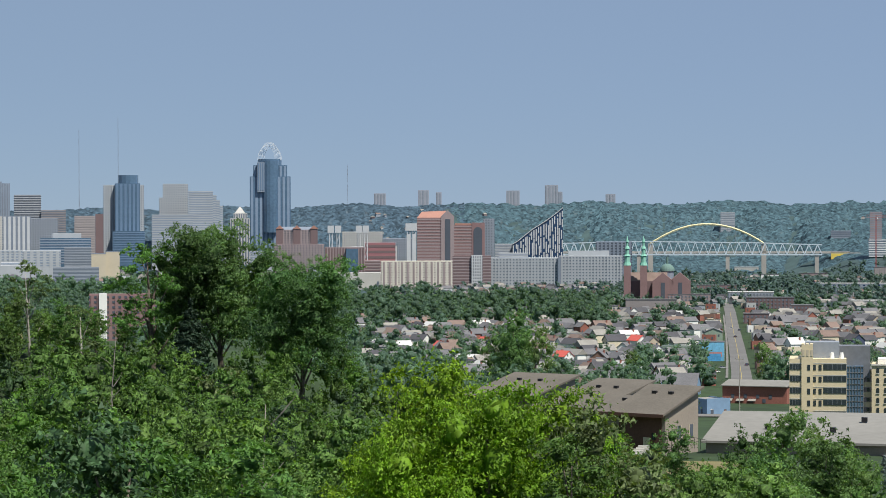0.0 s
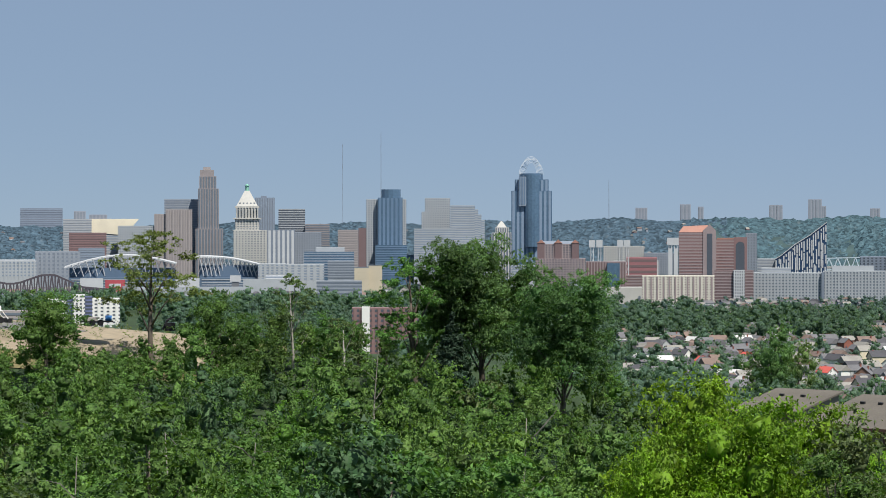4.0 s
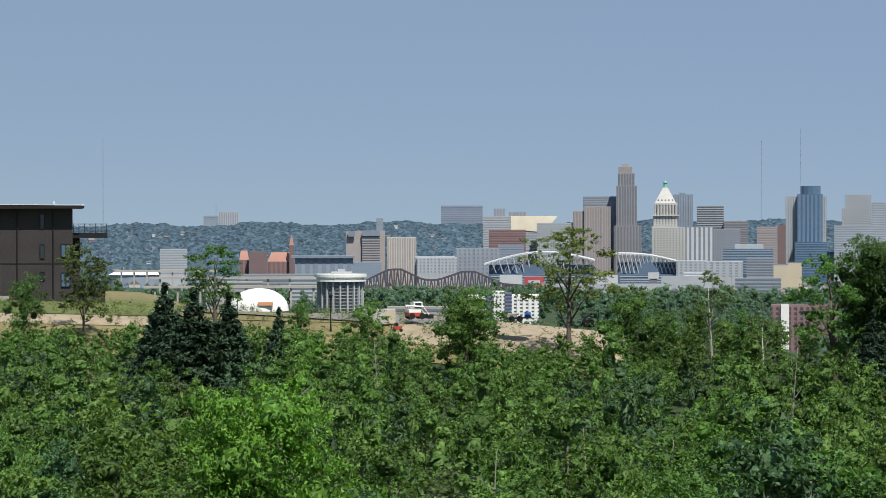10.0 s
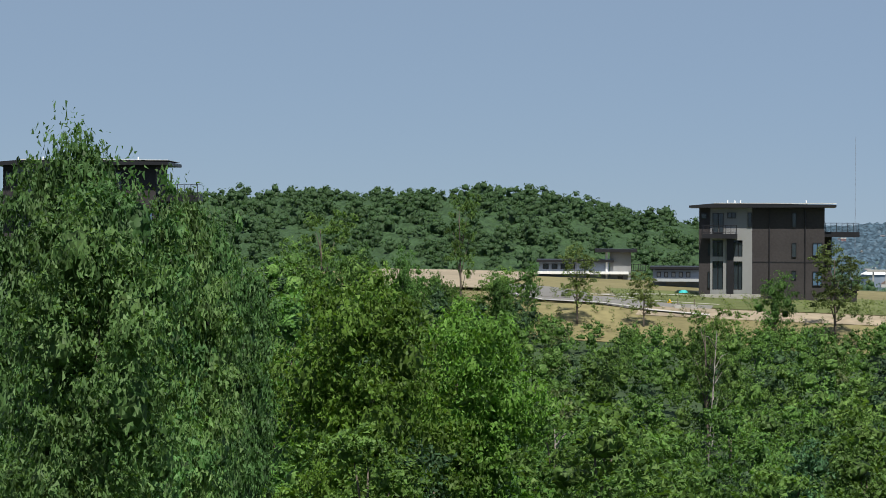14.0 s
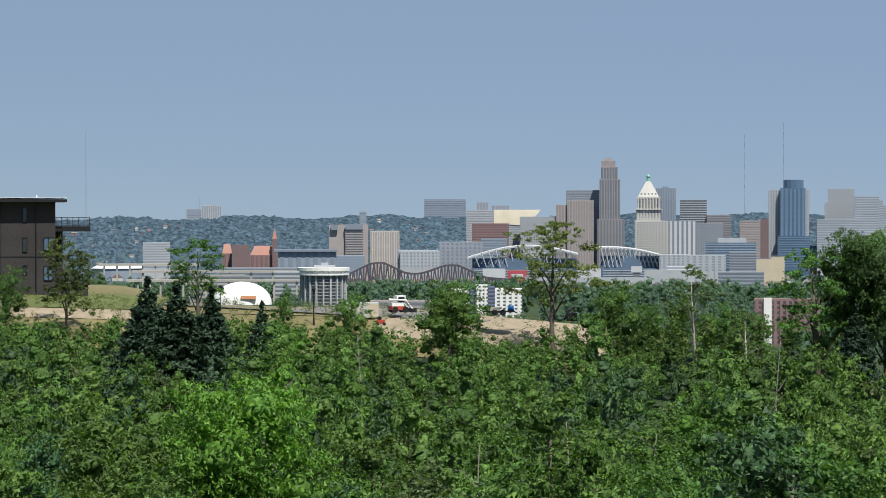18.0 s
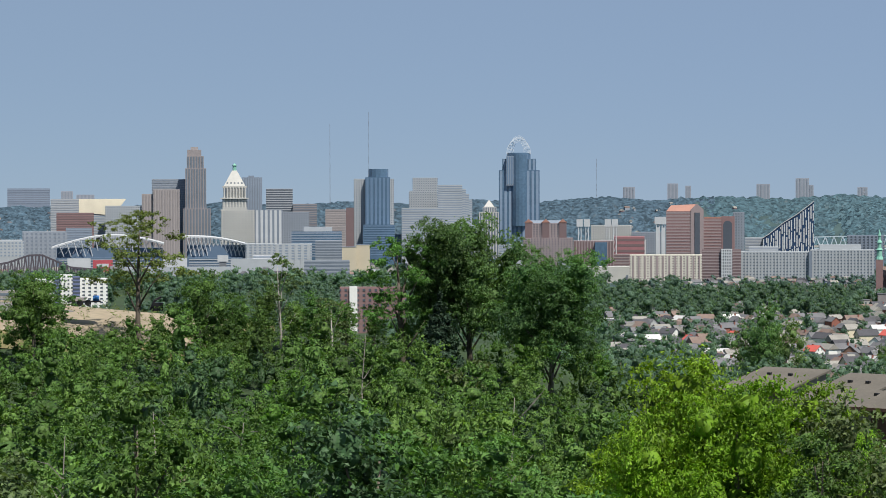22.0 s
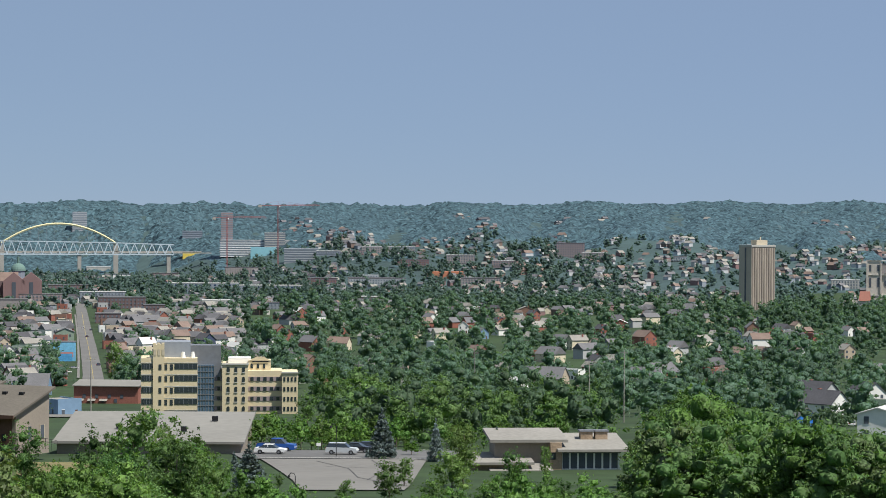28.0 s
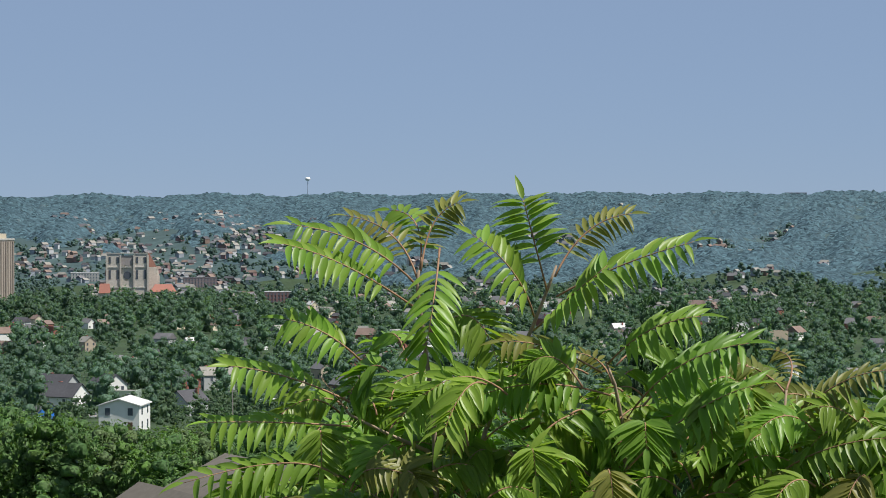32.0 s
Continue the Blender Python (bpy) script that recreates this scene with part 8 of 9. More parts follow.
for k in range(5):
    z0 = H - (16 + 20.8 * k) * m
    for x0, x1, yy in ((-48, -25, 0), (10, 49.6, 0)):
        win = part("window", Shape().box(x0 * m, x1 * m, yy - 0.14, yy - 0.02, z0, z0 + 9.5 * m).mesh("window", GLASS), ob)
        for j in range(1, 5):
            xx = (x0 + (x1 - x0) * j / 5) * m
            part("mullion", Shape().box(xx - 0.06, xx + 0.06, yy - 0.2, yy - 0.14, z0, z0 + 9.5 * m).mesh("mullion", STEEL), win)
    for j in range(3):
        part("window", Shape().box((-18 + j * 10) * m, (-13 + j * 10) * m, -0.62 if j == 0 else -0.14, -0.5 if j == 0 else -0.02, z0 - 0.2, z0 + 8.5 * m).mesh("window", GLASS), ob)
    part("string_course", Shape().box(-49.5 * m, 50.5 * m, -0.1, -0.02, z0 + 10.5 * m, z0 + 11.6 * m).mesh("string_course", CREAM), ob)
part("penthouse", Shape().box(-22 * m, 38 * m, 5, 16, H + 0.6, H + 31 * m).mesh("penthouse", GREY), ob, "grey metal plant room")
part("penthouse", Shape().box(38 * m, 92 * m, 7, 17, H - 6, H + 24 * m).mesh("penthouse", STEEL), ob)
for x in (25, 42):
    part("roof_dish", Shape().prism(circle(0.8, 10, x * m, 3), H + 0.6, H + 2.6, circle(0.5, 10, x * m, 3)).mesh("roof_dish", WHITE), ob)
part("glass_link", Shape().box(50 * m, 80 * m, 2.5, 14, -2, H - 10 * m).mesh("glass_link", GLASS_BLUE), ob, "blue glass curtain wall link")
for k in range(7):
    part("mullion", Shape().box((50 + k * 4.9) * m, (50.8 + k * 4.9) * m, 2.3, 2.5, -1, H - 10 * m).mesh("mullion", STEEL), ob)
for k in range(8):
    part("transom", Shape().box(50 * m, 80 * m, 2.32, 2.5, H - (12 + k * 10) * m, H - (11.2 + k * 10) * m).mesh("transom", STEEL), ob)
b1 = 10.02
ob = thing("office_building", stand(b1, 895, 44.4), "cream office building with stepped parapet and arched windows", "building")
BUILT.append((b1, 895, 34))
H2 = (737 - 656) * m
part("wall", Shape().box(-70 * m, -24 * m, 0, 20, -2, H2 + 8 * m).mesh("wall", OFFICE_CREAM), ob)
part("wing_wall", Shape().box(-91 * m, -70 * m, 2.5, 18, -2, H2 - 4 * m).mesh("wing_wall", OFFICE_CREAM), ob)
part("wall", Shape().box(-24 * m, 36 * m, 1.2, 18, -2, H2 - 4 * m).mesh("wall", OFFICE_CREAM), ob)
part("upper_wall", Shape().box(-24 * m, 16 * m, 5, 16, H2 - 4 * m, H2 + 13 * m).mesh("upper_wall", OFFICE_CREAM), ob)
part("end_wall", Shape().box(36 * m, 64 * m, -1.5, 16, -2, H2 - 6 * m).mesh("end_wall", OFFICE_CREAM), ob)
part("parapet", Shape().add([(-24 * m, 4.8, H2 + 13 * m), (16 * m, 4.8, H2 + 13 * m), (10 * m, 4.8, H2 + 16 * m), (4 * m, 4.8, H2 + 20 * m), (-10 * m, 4.8, H2 + 20 * m), (-16 * m, 4.8, H2 + 16 * m), (-24 * m, 5.4, H2 + 13 * m), (16 * m, 5.4, H2 + 13 * m), (10 * m, 5.4, H2 + 16 * m), (4 * m, 5.4, H2 + 20 * m), (-10 * m, 5.4, H2 + 20 * m), (-16 * m, 5.4, H2 + 16 * m)],
     [(0, 1, 2, 3, 4, 5), (11, 10, 9, 8, 7, 6), (1, 7, 8, 2), (2, 8, 9, 3), (3, 9, 10, 4), (4, 10, 11, 5), (5, 11, 6, 0)]).mesh("parapet", OFFICE_CREAM), ob, "curved stepped parapet")
part("lettering", Shape().box(-18 * m, 12 * m, 4.7, 4.8, H2 + 10 * m, H2 + 12.2 * m).mesh("lettering", DARK), ob)
part("cornice", Shape().box(-71 * m, -23 * m, -0.4, 0.6, H2 + 7 * m, H2 + 9.5 * m).mesh("cornice", CREAM), ob)
part("cornice", Shape().box(35 * m, 65 * m, -1.9, -1.2, H2 - 7.5 * m, H2 - 5 * m).mesh("cornice", CREAM), ob)
part("roof_box", Shape().box(-60 * m, -20 * m, 8, 17, H2 + 8 * m, H2 + 17 * m).mesh("roof_box", WHITE), ob)
for j in range(3):
    part("window", Shape().box((-20 + 11 * j) * m, (-16 + 11 * j) * m, 4.86, 4.98, H2 - 1 * m, H2 + 7 * m).mesh("window", GLASS), ob)
for k in range(5):
    z0 = H2 - (6 + 17.5 * k) * m
    for j in range(3):
        xx = (-62 + 13.5 * j) * m
        arch = [(xx + 2.6 * m * (1 + math.cos(t)), -0.14, z0 + 7 * m + 2.2 * m * math.sin(t)) for t in np.linspace(0, math.pi, 7)]
        part("window", Shape().add(arch + [(xx, -0.14, z0), (xx + 5.2 * m, -0.14, z0)], [tuple(range(9))[::-1]]).mesh("window", GLASS), ob)
        part("window_sill", Shape().box(xx - 0.1, xx + 5.2 * m + 0.1, -0.25, -0.02, z0 - 0.3, z0 - 0.05).mesh("window_sill", CREAM), ob)
    if k:
        part("window_band", Shape().box(-23.5 * m, 35.5 * m, 1.06, 1.18, z0 + 1 * m, z0 + 9 * m).mesh("window_band", BRICK_PINK), ob, "purplish brick window band")
        part("window_band", Shape().box(-90.5 * m, -70.5 * m, 2.36, 2.48, z0 + 1 * m, z0 + 9 * m).mesh("window_band", BRICK_PINK), ob, "purplish brick window band")
        for j in range(5):
            part("window", Shape().box((-20 + 11.5 * j) * m, (-14.5 + 11.5 * j) * m, 0.94, 1.06, z0 + 1.8 * m, z0 + 8.2 * m).mesh("window", GLASS), ob)
        for j in range(2):
            part("window", Shape().box((-88 + 9 * j) * m, (-83 + 9 * j) * m, 2.24, 2.36, z0 + 1.8 * m, z0 + 8.2 * m).mesh("window", GLASS), ob)
        for j in range(4):
            part("window", Shape().box((38.5 + 6.5 * j) * m, (42 + 6.5 * j) * m, -1.64, -1.52, z0 + 1.5 * m, z0 + 9 * m).mesh("window", GLASS), ob)

# street with mural wall, brick motel and blue shed
strip("road_street", [(6.43, 1172), (6.41, 1404), (6.32, 1732), (6.22, 2176), (6.17, 2556), (6.12, 2852)], 10.5, material("worn_asphalt", (0.14, 0.137, 0.133), 0.9, spread=0.2, bump=0.2, scale=4), "long straight town street of worn grey asphalt", 0.35)
strip("pavement", [(6.10, 1332), (6.11, 1568), (6.09, 1932), (6.03, 2468)], 1.4, ROAD_PALE, "worn concrete pavement of the street", 0.45)
strip("road_line", [(6.43, 1188), (6.41, 1404), (6.32, 1732), (6.22, 2176), (6.17, 2556)], 0.28, paint("road_yellow", (0.38, 0.30, 0.11)), "yellow centre line of the street", 0.42)
patch("ground_yard_town", [(840, 4.9, 6.1), (900, 4.8, 6.1), (1010, 4.9, 6.0)], ROAD_PALE, "pale paved car yard beside the street", 0.3)
b, d, w, z, h = 5.78, 1560, 14.6, 25.4, 11.6
ob = thing("mural_building", stand(b, d, ground(b, d) - 0.5), "building with a bright blue mural of clouds and water", "building")
BUILT.append((b - 0.2, d, 30))
part("wall", Shape().box(-w / 2, w / 2, 0, 10, -1, h).mesh("wall", WALLS["grey"]), ob)
part("mural", Shape().box(-w / 2 + 0.1, w / 2 - 0.1, -0.08, 0, 0.5, h - 0.3).mesh("mural", paint("mural_blue", (0.16, 0.42, 0.62), spread=0.3)), ob, "sky blue mural")
part("mural", Shape().box(-w / 2 - 11.5, w / 2 - 2, -1.2, -1.0, 0.2, h * 0.42).mesh("mural", paint("mural_deep", (0.08, 0.30, 0.55), spread=0.4)), ob, "deep blue mural fence")
part("mural", Shape().box(-w * 0.2, w * 0.4, -0.14, -0.09, h * 0.25, h * 0.5).mesh("mural", paint("mural_brick", (0.45, 0.22, 0.2), spread=0.3)), ob, "painted red shape")
part("roof", Shape().box(-w / 2 - 0.2, w / 2 + 0.2, -0.2, 10.2, h, h + 0.3).mesh("roof", ROOFS["grey"]), ob)
b, d, w, z, h = 6.69, 1000, 24.7, 40.5, 6.8
ob = thing("motel", stand(b, d, z - 0.3, -14), "long red brick motel with pale roof and awnings", "building")
BUILT.append((b, d, 22))
part("wall", Shape().box(-w / 2, w / 2, 0, 10, -1, h).mesh("wall", WALLS["brick"]), ob)
part("roof", shed_roof(-w / 2 - 0.5, w / 2 + 0.5, -1.0, 11, h, h + 1.6, 0.3).mesh("roof", ROOF_FLAT), ob)
for k in range(8):
    part("window", Shape().box(-w / 2 + 1 + k * 2.4, -w / 2 + 2.2 + k * 2.4, -0.1, 0, 0.8 + (k % 2) * 1.6, 2.2 + (k % 2) * 1.6).mesh("window", WINDOW_DARK), ob)
for k in range(3):
    part("awning", shed_roof(-w / 2 + 1 + k * 4.5, -w / 2 + 4 + k * 4.5, -1.6, 0, 1.4, 2.1, 0.08).mesh("awning", ROOFS["pale"]), ob)
house(5.70, 900, 9, 14, 5.5, 30, "blue", "pale", flat=True, label="blue-grey metal shed beside the street", group="")
house(4.36, 1064, 12, 16, 4.5, 60, "blue", "grey", pitch=0.25, label="low blue building with grey hipped roof", group="")

# parking yard
patch("road_parking", [(383, 9.6, 14.4), (395, 9.4, 14.3), (409, 9.2, 14.1)], ASPHALT, "dark asphalt car park", 0.2)
patch("road_drive", [(318, 10.9, 13.1), (340, 10.7, 13.3), (383, 10.0, 13.6)], ROAD_PALE, "pale worn concrete driveway with dark crack seals", 0.17)
strip("kerb", [(10.0, 383.5), (11.5, 383), (13.2, 382.4), (14.2, 380)], 0.5, KERB, "pale concrete kerb of the car park", 0.34)
strip("kerb", [(9.2, 410), (11.6, 410), (14.1, 409)], 0.5, KERB, "pale concrete kerb of the car park", 0.34)
SEAL = material("crack_seal", (0.06, 0.06, 0.06), 0.7, spread=0.2, bump=0.1, scale=1)
for pts in ([(11.2, 378), (11.9, 362), (12.1, 345), (12.9, 332)], [(12.4, 380), (12.7, 360), (12.3, 340)], [(11.4, 366), (12.2, 364), (13.0, 368)]):
    strip("crack_seal", pts, 0.16, SEAL, "dark tar crack seal on the driveway", 0.2)


def car(bearing, d, turn, color, label, kind="sedan"):
    """A parked car: body, glass house, wheels with rims, lights."""
    z = ground(bearing, d) + 0.22
    ob = thing("car" if kind != "pickup" else "pickup_truck", stand(bearing, d, z, turn), label, "car", "parked cars")
    L, W = {"sedan": (4.6, 1.8), "suv": (4.7, 1.9), "pickup": (5.9, 2.05)}[kind]
    top = {"sedan": 1.45, "suv": 1.72, "pickup": 1.95}[kind]
    belt = {"sedan": 0.92, "suv": 1.05, "pickup": 1.2}[kind]
    x, y = L / 2, W / 2
    prof = [(-x, 0.35), (x - 0.1, 0.32), (x, 0.6), (x - 0.15, belt - 0.12), (x * 0.45, belt), (-x + 0.1, belt + (0.02 if kind != "pickup" else -0.02)), (-x, belt - 0.2)]
    n = len(prof)
    s = Shape().add([(a, -y, c) for a, c in prof] + [(a, y, c) for a, c in prof], [tuple(range(n)), tuple(range(n, 2 * n))[::-1]] + [(i, n + i, n + (i + 1) % n, (i + 1) % n) for i in range(n)])
    mat = paint("car_" + label.split()[0] + label.split()[1].lower(), color, 0.25, 0.03)
    part("body", s.mesh("body", mat), ob)
    a0, a1, a2, a3 = {"sedan": (-x * 0.75, -x * 0.42, x * 0.18, x * 0.5), "suv": (-x * 0.95, -x * 0.82, x * 0.2, x * 0.5), "pickup": (-x * 0.3, -x * 0.24, x * 0.28, x * 0.5)}[kind]
    for inset, name, m2, zt in ((0.06, "glazing", GLASS, top - 0.07), (0.14, "cabin_roof", mat, top)):
        if name == "glazing":
            s = Shape().add([(a0, -y + inset, belt), (a3, -y + inset, belt), (a2, -y + 0.2, zt), (a1, -y + 0.2, zt), (a0, y - inset, belt), (a3, y - inset, belt), (a2, y - 0.2, zt), (a1, y - 0.2, zt)], [(0, 1, 2, 3), (7, 6, 5, 4), (1, 5, 6, 2), (3, 7, 4, 0)])
        else:
            s = Shape().box(a1, a2, -y + 0.18, y - 0.18, zt - 0.08, zt).box((a1 + a2) / 2 - 0.05, (a1 + a2) / 2 + 0.05, -y + 0.1, -y + 0.2, belt, zt - 0.08)
        part(name, s.mesh(name, m2), ob)
    if kind == "pickup":
        part("truck_bed", Shape().box(-x + 0.15, a0 - 0.1, -y + 0.18, y - 0.18, belt - 0.05, belt + 0.03).mesh("truck_bed", DARK), ob)
    for wx in (-x * 0.62, x * 0.62):
        for wy in (-y, y):
            tyre = part("wheel", wheel, ob, at=Matrix.Translation((wx, wy * 0.93, 0.34)) @ Matrix.Scale(0.85, 4))
            part("rim", RIM, tyre)
    for wy in (-y * 0.7, y * 0.7):
        part("headlight", Shape().box(x - 0.12, x + 0.01, wy - 0.2, wy + 0.2, 0.62, 0.78).mesh("headlight", WHITE), ob)
        part("tail_light", Shape().box(-x - 0.02, -x + 0.05, wy - 0.2, wy + 0.2, belt - 0.22, belt - 0.05).mesh("tail_light", RED), ob)
    return ob


RIM = Shape().add([(0.22 * math.cos(a), -0.165, 0.22 * math.sin(a)) for a in np.linspace(0, math.tau, 10, endpoint=False)] + [(0.22 * math.cos(a), 0.165, 0.22 * math.sin(a)) for a in np.linspace(0, math.tau, 10, endpoint=False)], [tuple(range(10)), tuple(range(10, 20))[::-1]]).mesh("rim", STEEL)
car(10.35, 402, -12, (0.03, 0.10, 0.36), "Bright blue pickup truck parked in the car park", "pickup")
car(10.22, 394, -14, (0.80, 0.80, 0.80), "White small sedan parked in the car park", "sedan")
car(11.76, 393, -10, (0.50, 0.53, 0.56), "Silver grey sport utility car parked nose out", "suv")
car(12.08, 398, -14, (0.03, 0.03, 0.035), "Black glossy sedan parked in the car park", "sedan")
car(12.32, 403, -6, (0.05, 0.06, 0.09), "Dark navy sedan parked under the spruce", "sedan")
for k, (px, col) in enumerate((((5.86, 1420), (0.75, 0.75, 0.75)), ((5.47, 1372), (0.5, 0.05, 0.04)), ((5.70, 1332), (0.75, 0.75, 0.75)), ((5.33, 1432), (0.1, 0.1, 0.12)), ((6.01, 1464), (0.35, 0.36, 0.38)), ((6.28, 1932), (0.05, 0.05, 0.06)), ((6.20, 2116), (0.6, 0.6, 0.6)), ((6.37, 2076), (0.04, 0.04, 0.05)), ((6.53, 1500), (0.05, 0.06, 0.1)), ((22.41, 836), (0.8, 0.8, 0.8)), ((22.71, 768), (0.8, 0.8, 0.8)), ((22.80, 912), (0.8, 0.8, 0.8)), ((5.52, 1420), (0.4, 0.05, 0.05)), ((18.02, 1068), (0.05, 0.05, 0.06)))):
    car(*px, 80 if k > 4 else 20, col, ("White", "Red", "White", "Dark", "Grey", "Black", "Silver", "Black", "Navy", "White", "White", "White", "Maroon", "Black")[k] + " small car parked by the town street", "sedan")
for pos, h in (((11.63, 388, 75.6), 5.3), ((10.75, 335, 76.0), 2.9)):
    ob = thing("street_lamp", stand(*pos), "black curved car park lamp post", "lamp", "car park lamps")
    part("pole", Shape().tube([(0, 0, -0.4), (0, 0, h), (-0.15, 0, h + 0.35), (-0.55, 0, h + 0.4), (-0.8, 0, h + 0.15)], 0.06, 7).mesh("pole", DARK), ob)
    part("lamp_head", Shape().prism(circle(0.2, 8, -0.8), h - 0.15, h + 0.15, circle(0.1, 8, -0.8)).mesh("lamp_head", DARK), ob)
ob = thing("notice_board", stand(11.25, 409, 75.7), "small white notice board by the car park", "sign")
part("board", Shape().box(-0.33, 0.33, -0.03, 0.03, 0.5, 1.0).mesh("board", WHITE), ob)
part("post", Shape().box(-0.04, 0.04, 0.03, 0.08, -0.4, 0.7).mesh("post", STEEL), ob)

# low pavilion of stone with long windows
b, d, z = 16.39, 365, 75.5
ob = thing("pavilion", stand(b, d, z, 8), "low stone pavilion with broad flat roofs and a window wall", "building")
BUILT.append((b, d, 24))

part("base_wall", Shape().box(-1.5, 8.8, 0, 9, -2.5, 1.6).mesh("base_wall", STONEWORK), ob, "rough field stone wall")
part("window_wall", Shape().box(0.7, 8.7, 0.12, 9, 1.6, 3.8).mesh("window_wall", WINDOW_DARK), ob)
for j in range(8):
    x = 0.7 + j * 1.13
    part("mullion", Shape().box(x - 0.12, x + 0.12, -0.02, 0.12, 1.6, 3.8).mesh("mullion", WHITE), ob)
part("sill", Shape().box(0.5, 8.9, -0.15, 0.1, 1.45, 1.62).mesh("sill", WHITE), ob)
part("header", Shape().box(0.5, 8.9, -0.1, 0.1, 3.75, 4.0).mesh("header", STUCCO), ob)
part("roof", shed_roof(0.0, 10.0, -1.2, 11, 4.0, 5.3, 0.35).mesh("roof", ROOFS["pale"]), ob, "broad pale brown roof")
part("stone_pier", Shape().box(-0.9, 0.7, -0.3, 3, -2.5, 5.2).mesh("stone_pier", STONEWORK), ob)
window_in(ob, -0.9, -0.2, 2.9, 3.9, -0.32)
part("upper_wall", Shape().box(-8.4, 0.6, 1.5, 8, 2.0, 5.2).mesh("upper_wall", SIDING), ob)
part("upper_roof", shed_roof(-9.2, 1.6, 0.2, 9.5, 5.2, 6.1, 0.4).mesh("upper_roof", ROOFS["pale"]), ob)
part("wing_wall", Shape().box(-12.5, -4, -1.5, 5, -2.5, 2.4).mesh("wing_wall", STONEWORK), ob)
part("wing_roof", shed_roof(-13.2, -3.4, -2.6, 6, 2.4, 3.1, 0.35).mesh("wing_roof", ROOFS["pale"]), ob)
part("wing_roof", shed_roof(-9.6, -0.9, -3.2, 1.6, 1.4, 2.0, 0.3).mesh("wing_roof", ROOFS["pale"]), ob)
for x in (4.2, 6.3):
    ch = part("chimney", Shape().box(x, x + 1.7, 6, 7.6, 4.5, 6.2).mesh("chimney", STONEWORK), ob)
    part("cap", Shape().box(x - 0.15, x + 1.85, 5.85, 7.75, 6.2, 6.4).mesh("cap", STEEL), ch)

# shingled roof close below the lookout
b, d, z = 25.88, 118, 98.3
ob = thing("house", stand(b, d, z, 24), "house with taupe shingle roof and pale blue gables", "house")
BLUE_SIDING = paint("pale_blue_siding", (0.36, 0.43, 0.52))
for x0, w, y0, h in ((-4.6, 3.6, -4.2, 1.1), (-2.6, 9.0, -3.2, 2.1)):
    l = 9.5
    s = Shape().add([(x0, y0, -3), (x0 + w, y0, -3), (x0 + w, y0, 0), (x0 + w / 2, y0, h), (x0, y0, 0), (x0, y0 + l, -3), (x0 + w, y0 + l, -3), (x0 + w, y0 + l, 0), (x0 + w / 2, y0 + l, h), (x0, y0 + l, 0)], [(0, 1, 2, 3, 4), (9, 8, 7, 6, 5), (1, 6, 7, 2), (0, 4, 9, 5)])
    part("wall", s.mesh("wall", BLUE_SIDING), ob)
    roof = Shape()
    for sgn in (-1, 1):
        e = 0.45
        ex, ez = x0 + w / 2 + sgn * (w / 2 + e), -e * h / (w / 2)
        v = [(x0 + w / 2, y0 - e, h), (ex, y0 - e, ez), (ex, y0 + l, ez), (x0 + w / 2, y0 + l, h)]
        v += [(p, q, r + 0.18) for p, q, r in v]
        roof.add(v, [(0, 1, 2, 3)[::sgn], (7, 6, 5, 4)[::sgn], (0, 4, 5, 1)[::sgn], (1, 5, 6, 2)[::sgn]])
    part("roof", roof.mesh("roof", ROOF_TAUPE), ob)
    part("bargeboard", Shape().tube([(x0 - 0.4, y0 - 0.5, -0.2), (x0 + w / 2, y0 - 0.5, h + 0.1), (x0 + w + 0.4, y0 - 0.5, -0.2)], 0.12, 4).mesh("bargeboard", DARK), ob)

# ---- utility poles ----
for px in ((6.37, 640, 17.7), (12.14, 600, 11.7), (13.06, 800, 16.7), (12.11, 640, 16.4), (13.02, 700, 15.7), (14.61, 800, 21.1), (17.83, 780, 21.3), (18.71, 1000, 31.5), (17.08, 700, 17.5), (22.89, 760, 11.9), (25.67, 640, 9.0), (22.98, 800, 12.3)):
    b, d, h = px
    if h < 3 or h > 26:
        h = 11.0
    ob = thing("utility_pole", stand(b, d), "grey wooden utility pole with cross arm", "pole", "utility poles")
    part("pole", Shape().tube([(0, 0, -0.5), (0, 0, h)], (0.17, 0.11), 7).mesh("pole", BARK_PALE), ob)
    part("cross_arm", Shape().box(-1.1, 1.1, -0.08, 0.08, h - 0.9, h - 0.75).mesh("cross_arm", BARK_PALE), ob)
    for x in (-0.9, 0.0, 0.9):
        part("insulator", Shape().prism(circle(0.06, 6, x), h - 0.75, h - 0.5).mesh("insulator", STEEL), ob)

# ---- planting round the near buildings ----
BLUE_SPRUCE = conifer("blue spruce beside the car park", 121, 7, 2.4, 6500, 0.18, NEEDLE_BLUE)
GARDEN = broad_tree("full green garden tree beside the car park", 122, 9, 4.4, 0.6, 14, 4400, 0.16, LEAF_SLOPE, girth=0.2, core=(7, 11))
GARDEN_DARK = broad_tree("dark green tree below the lodge", 123, 9, 4.6, 0.6, 14, 4400, 0.16, LEAF_ELM, girth=0.2, core=(7, 11))
BUSH = broad_tree("low rounded green shrub", 124, 3, 1.9, 0.1, 8, 500, 0.12, LEAF, girth=0.05, core=(5, 8))
for pos, wide in (((9.76, 330, room(9.76, 330, -4.98)), 1.45), ((12.62, 385, room(12.62, 385, -4.2)), 0.95), ((13.78, 380, 6.1), 0.62), ((15.10, 372, 5.3), 0.7), ((9.44, 360, 2.6), 0.9)):
    BLUE_SPRUCE.grow(*pos, wide)
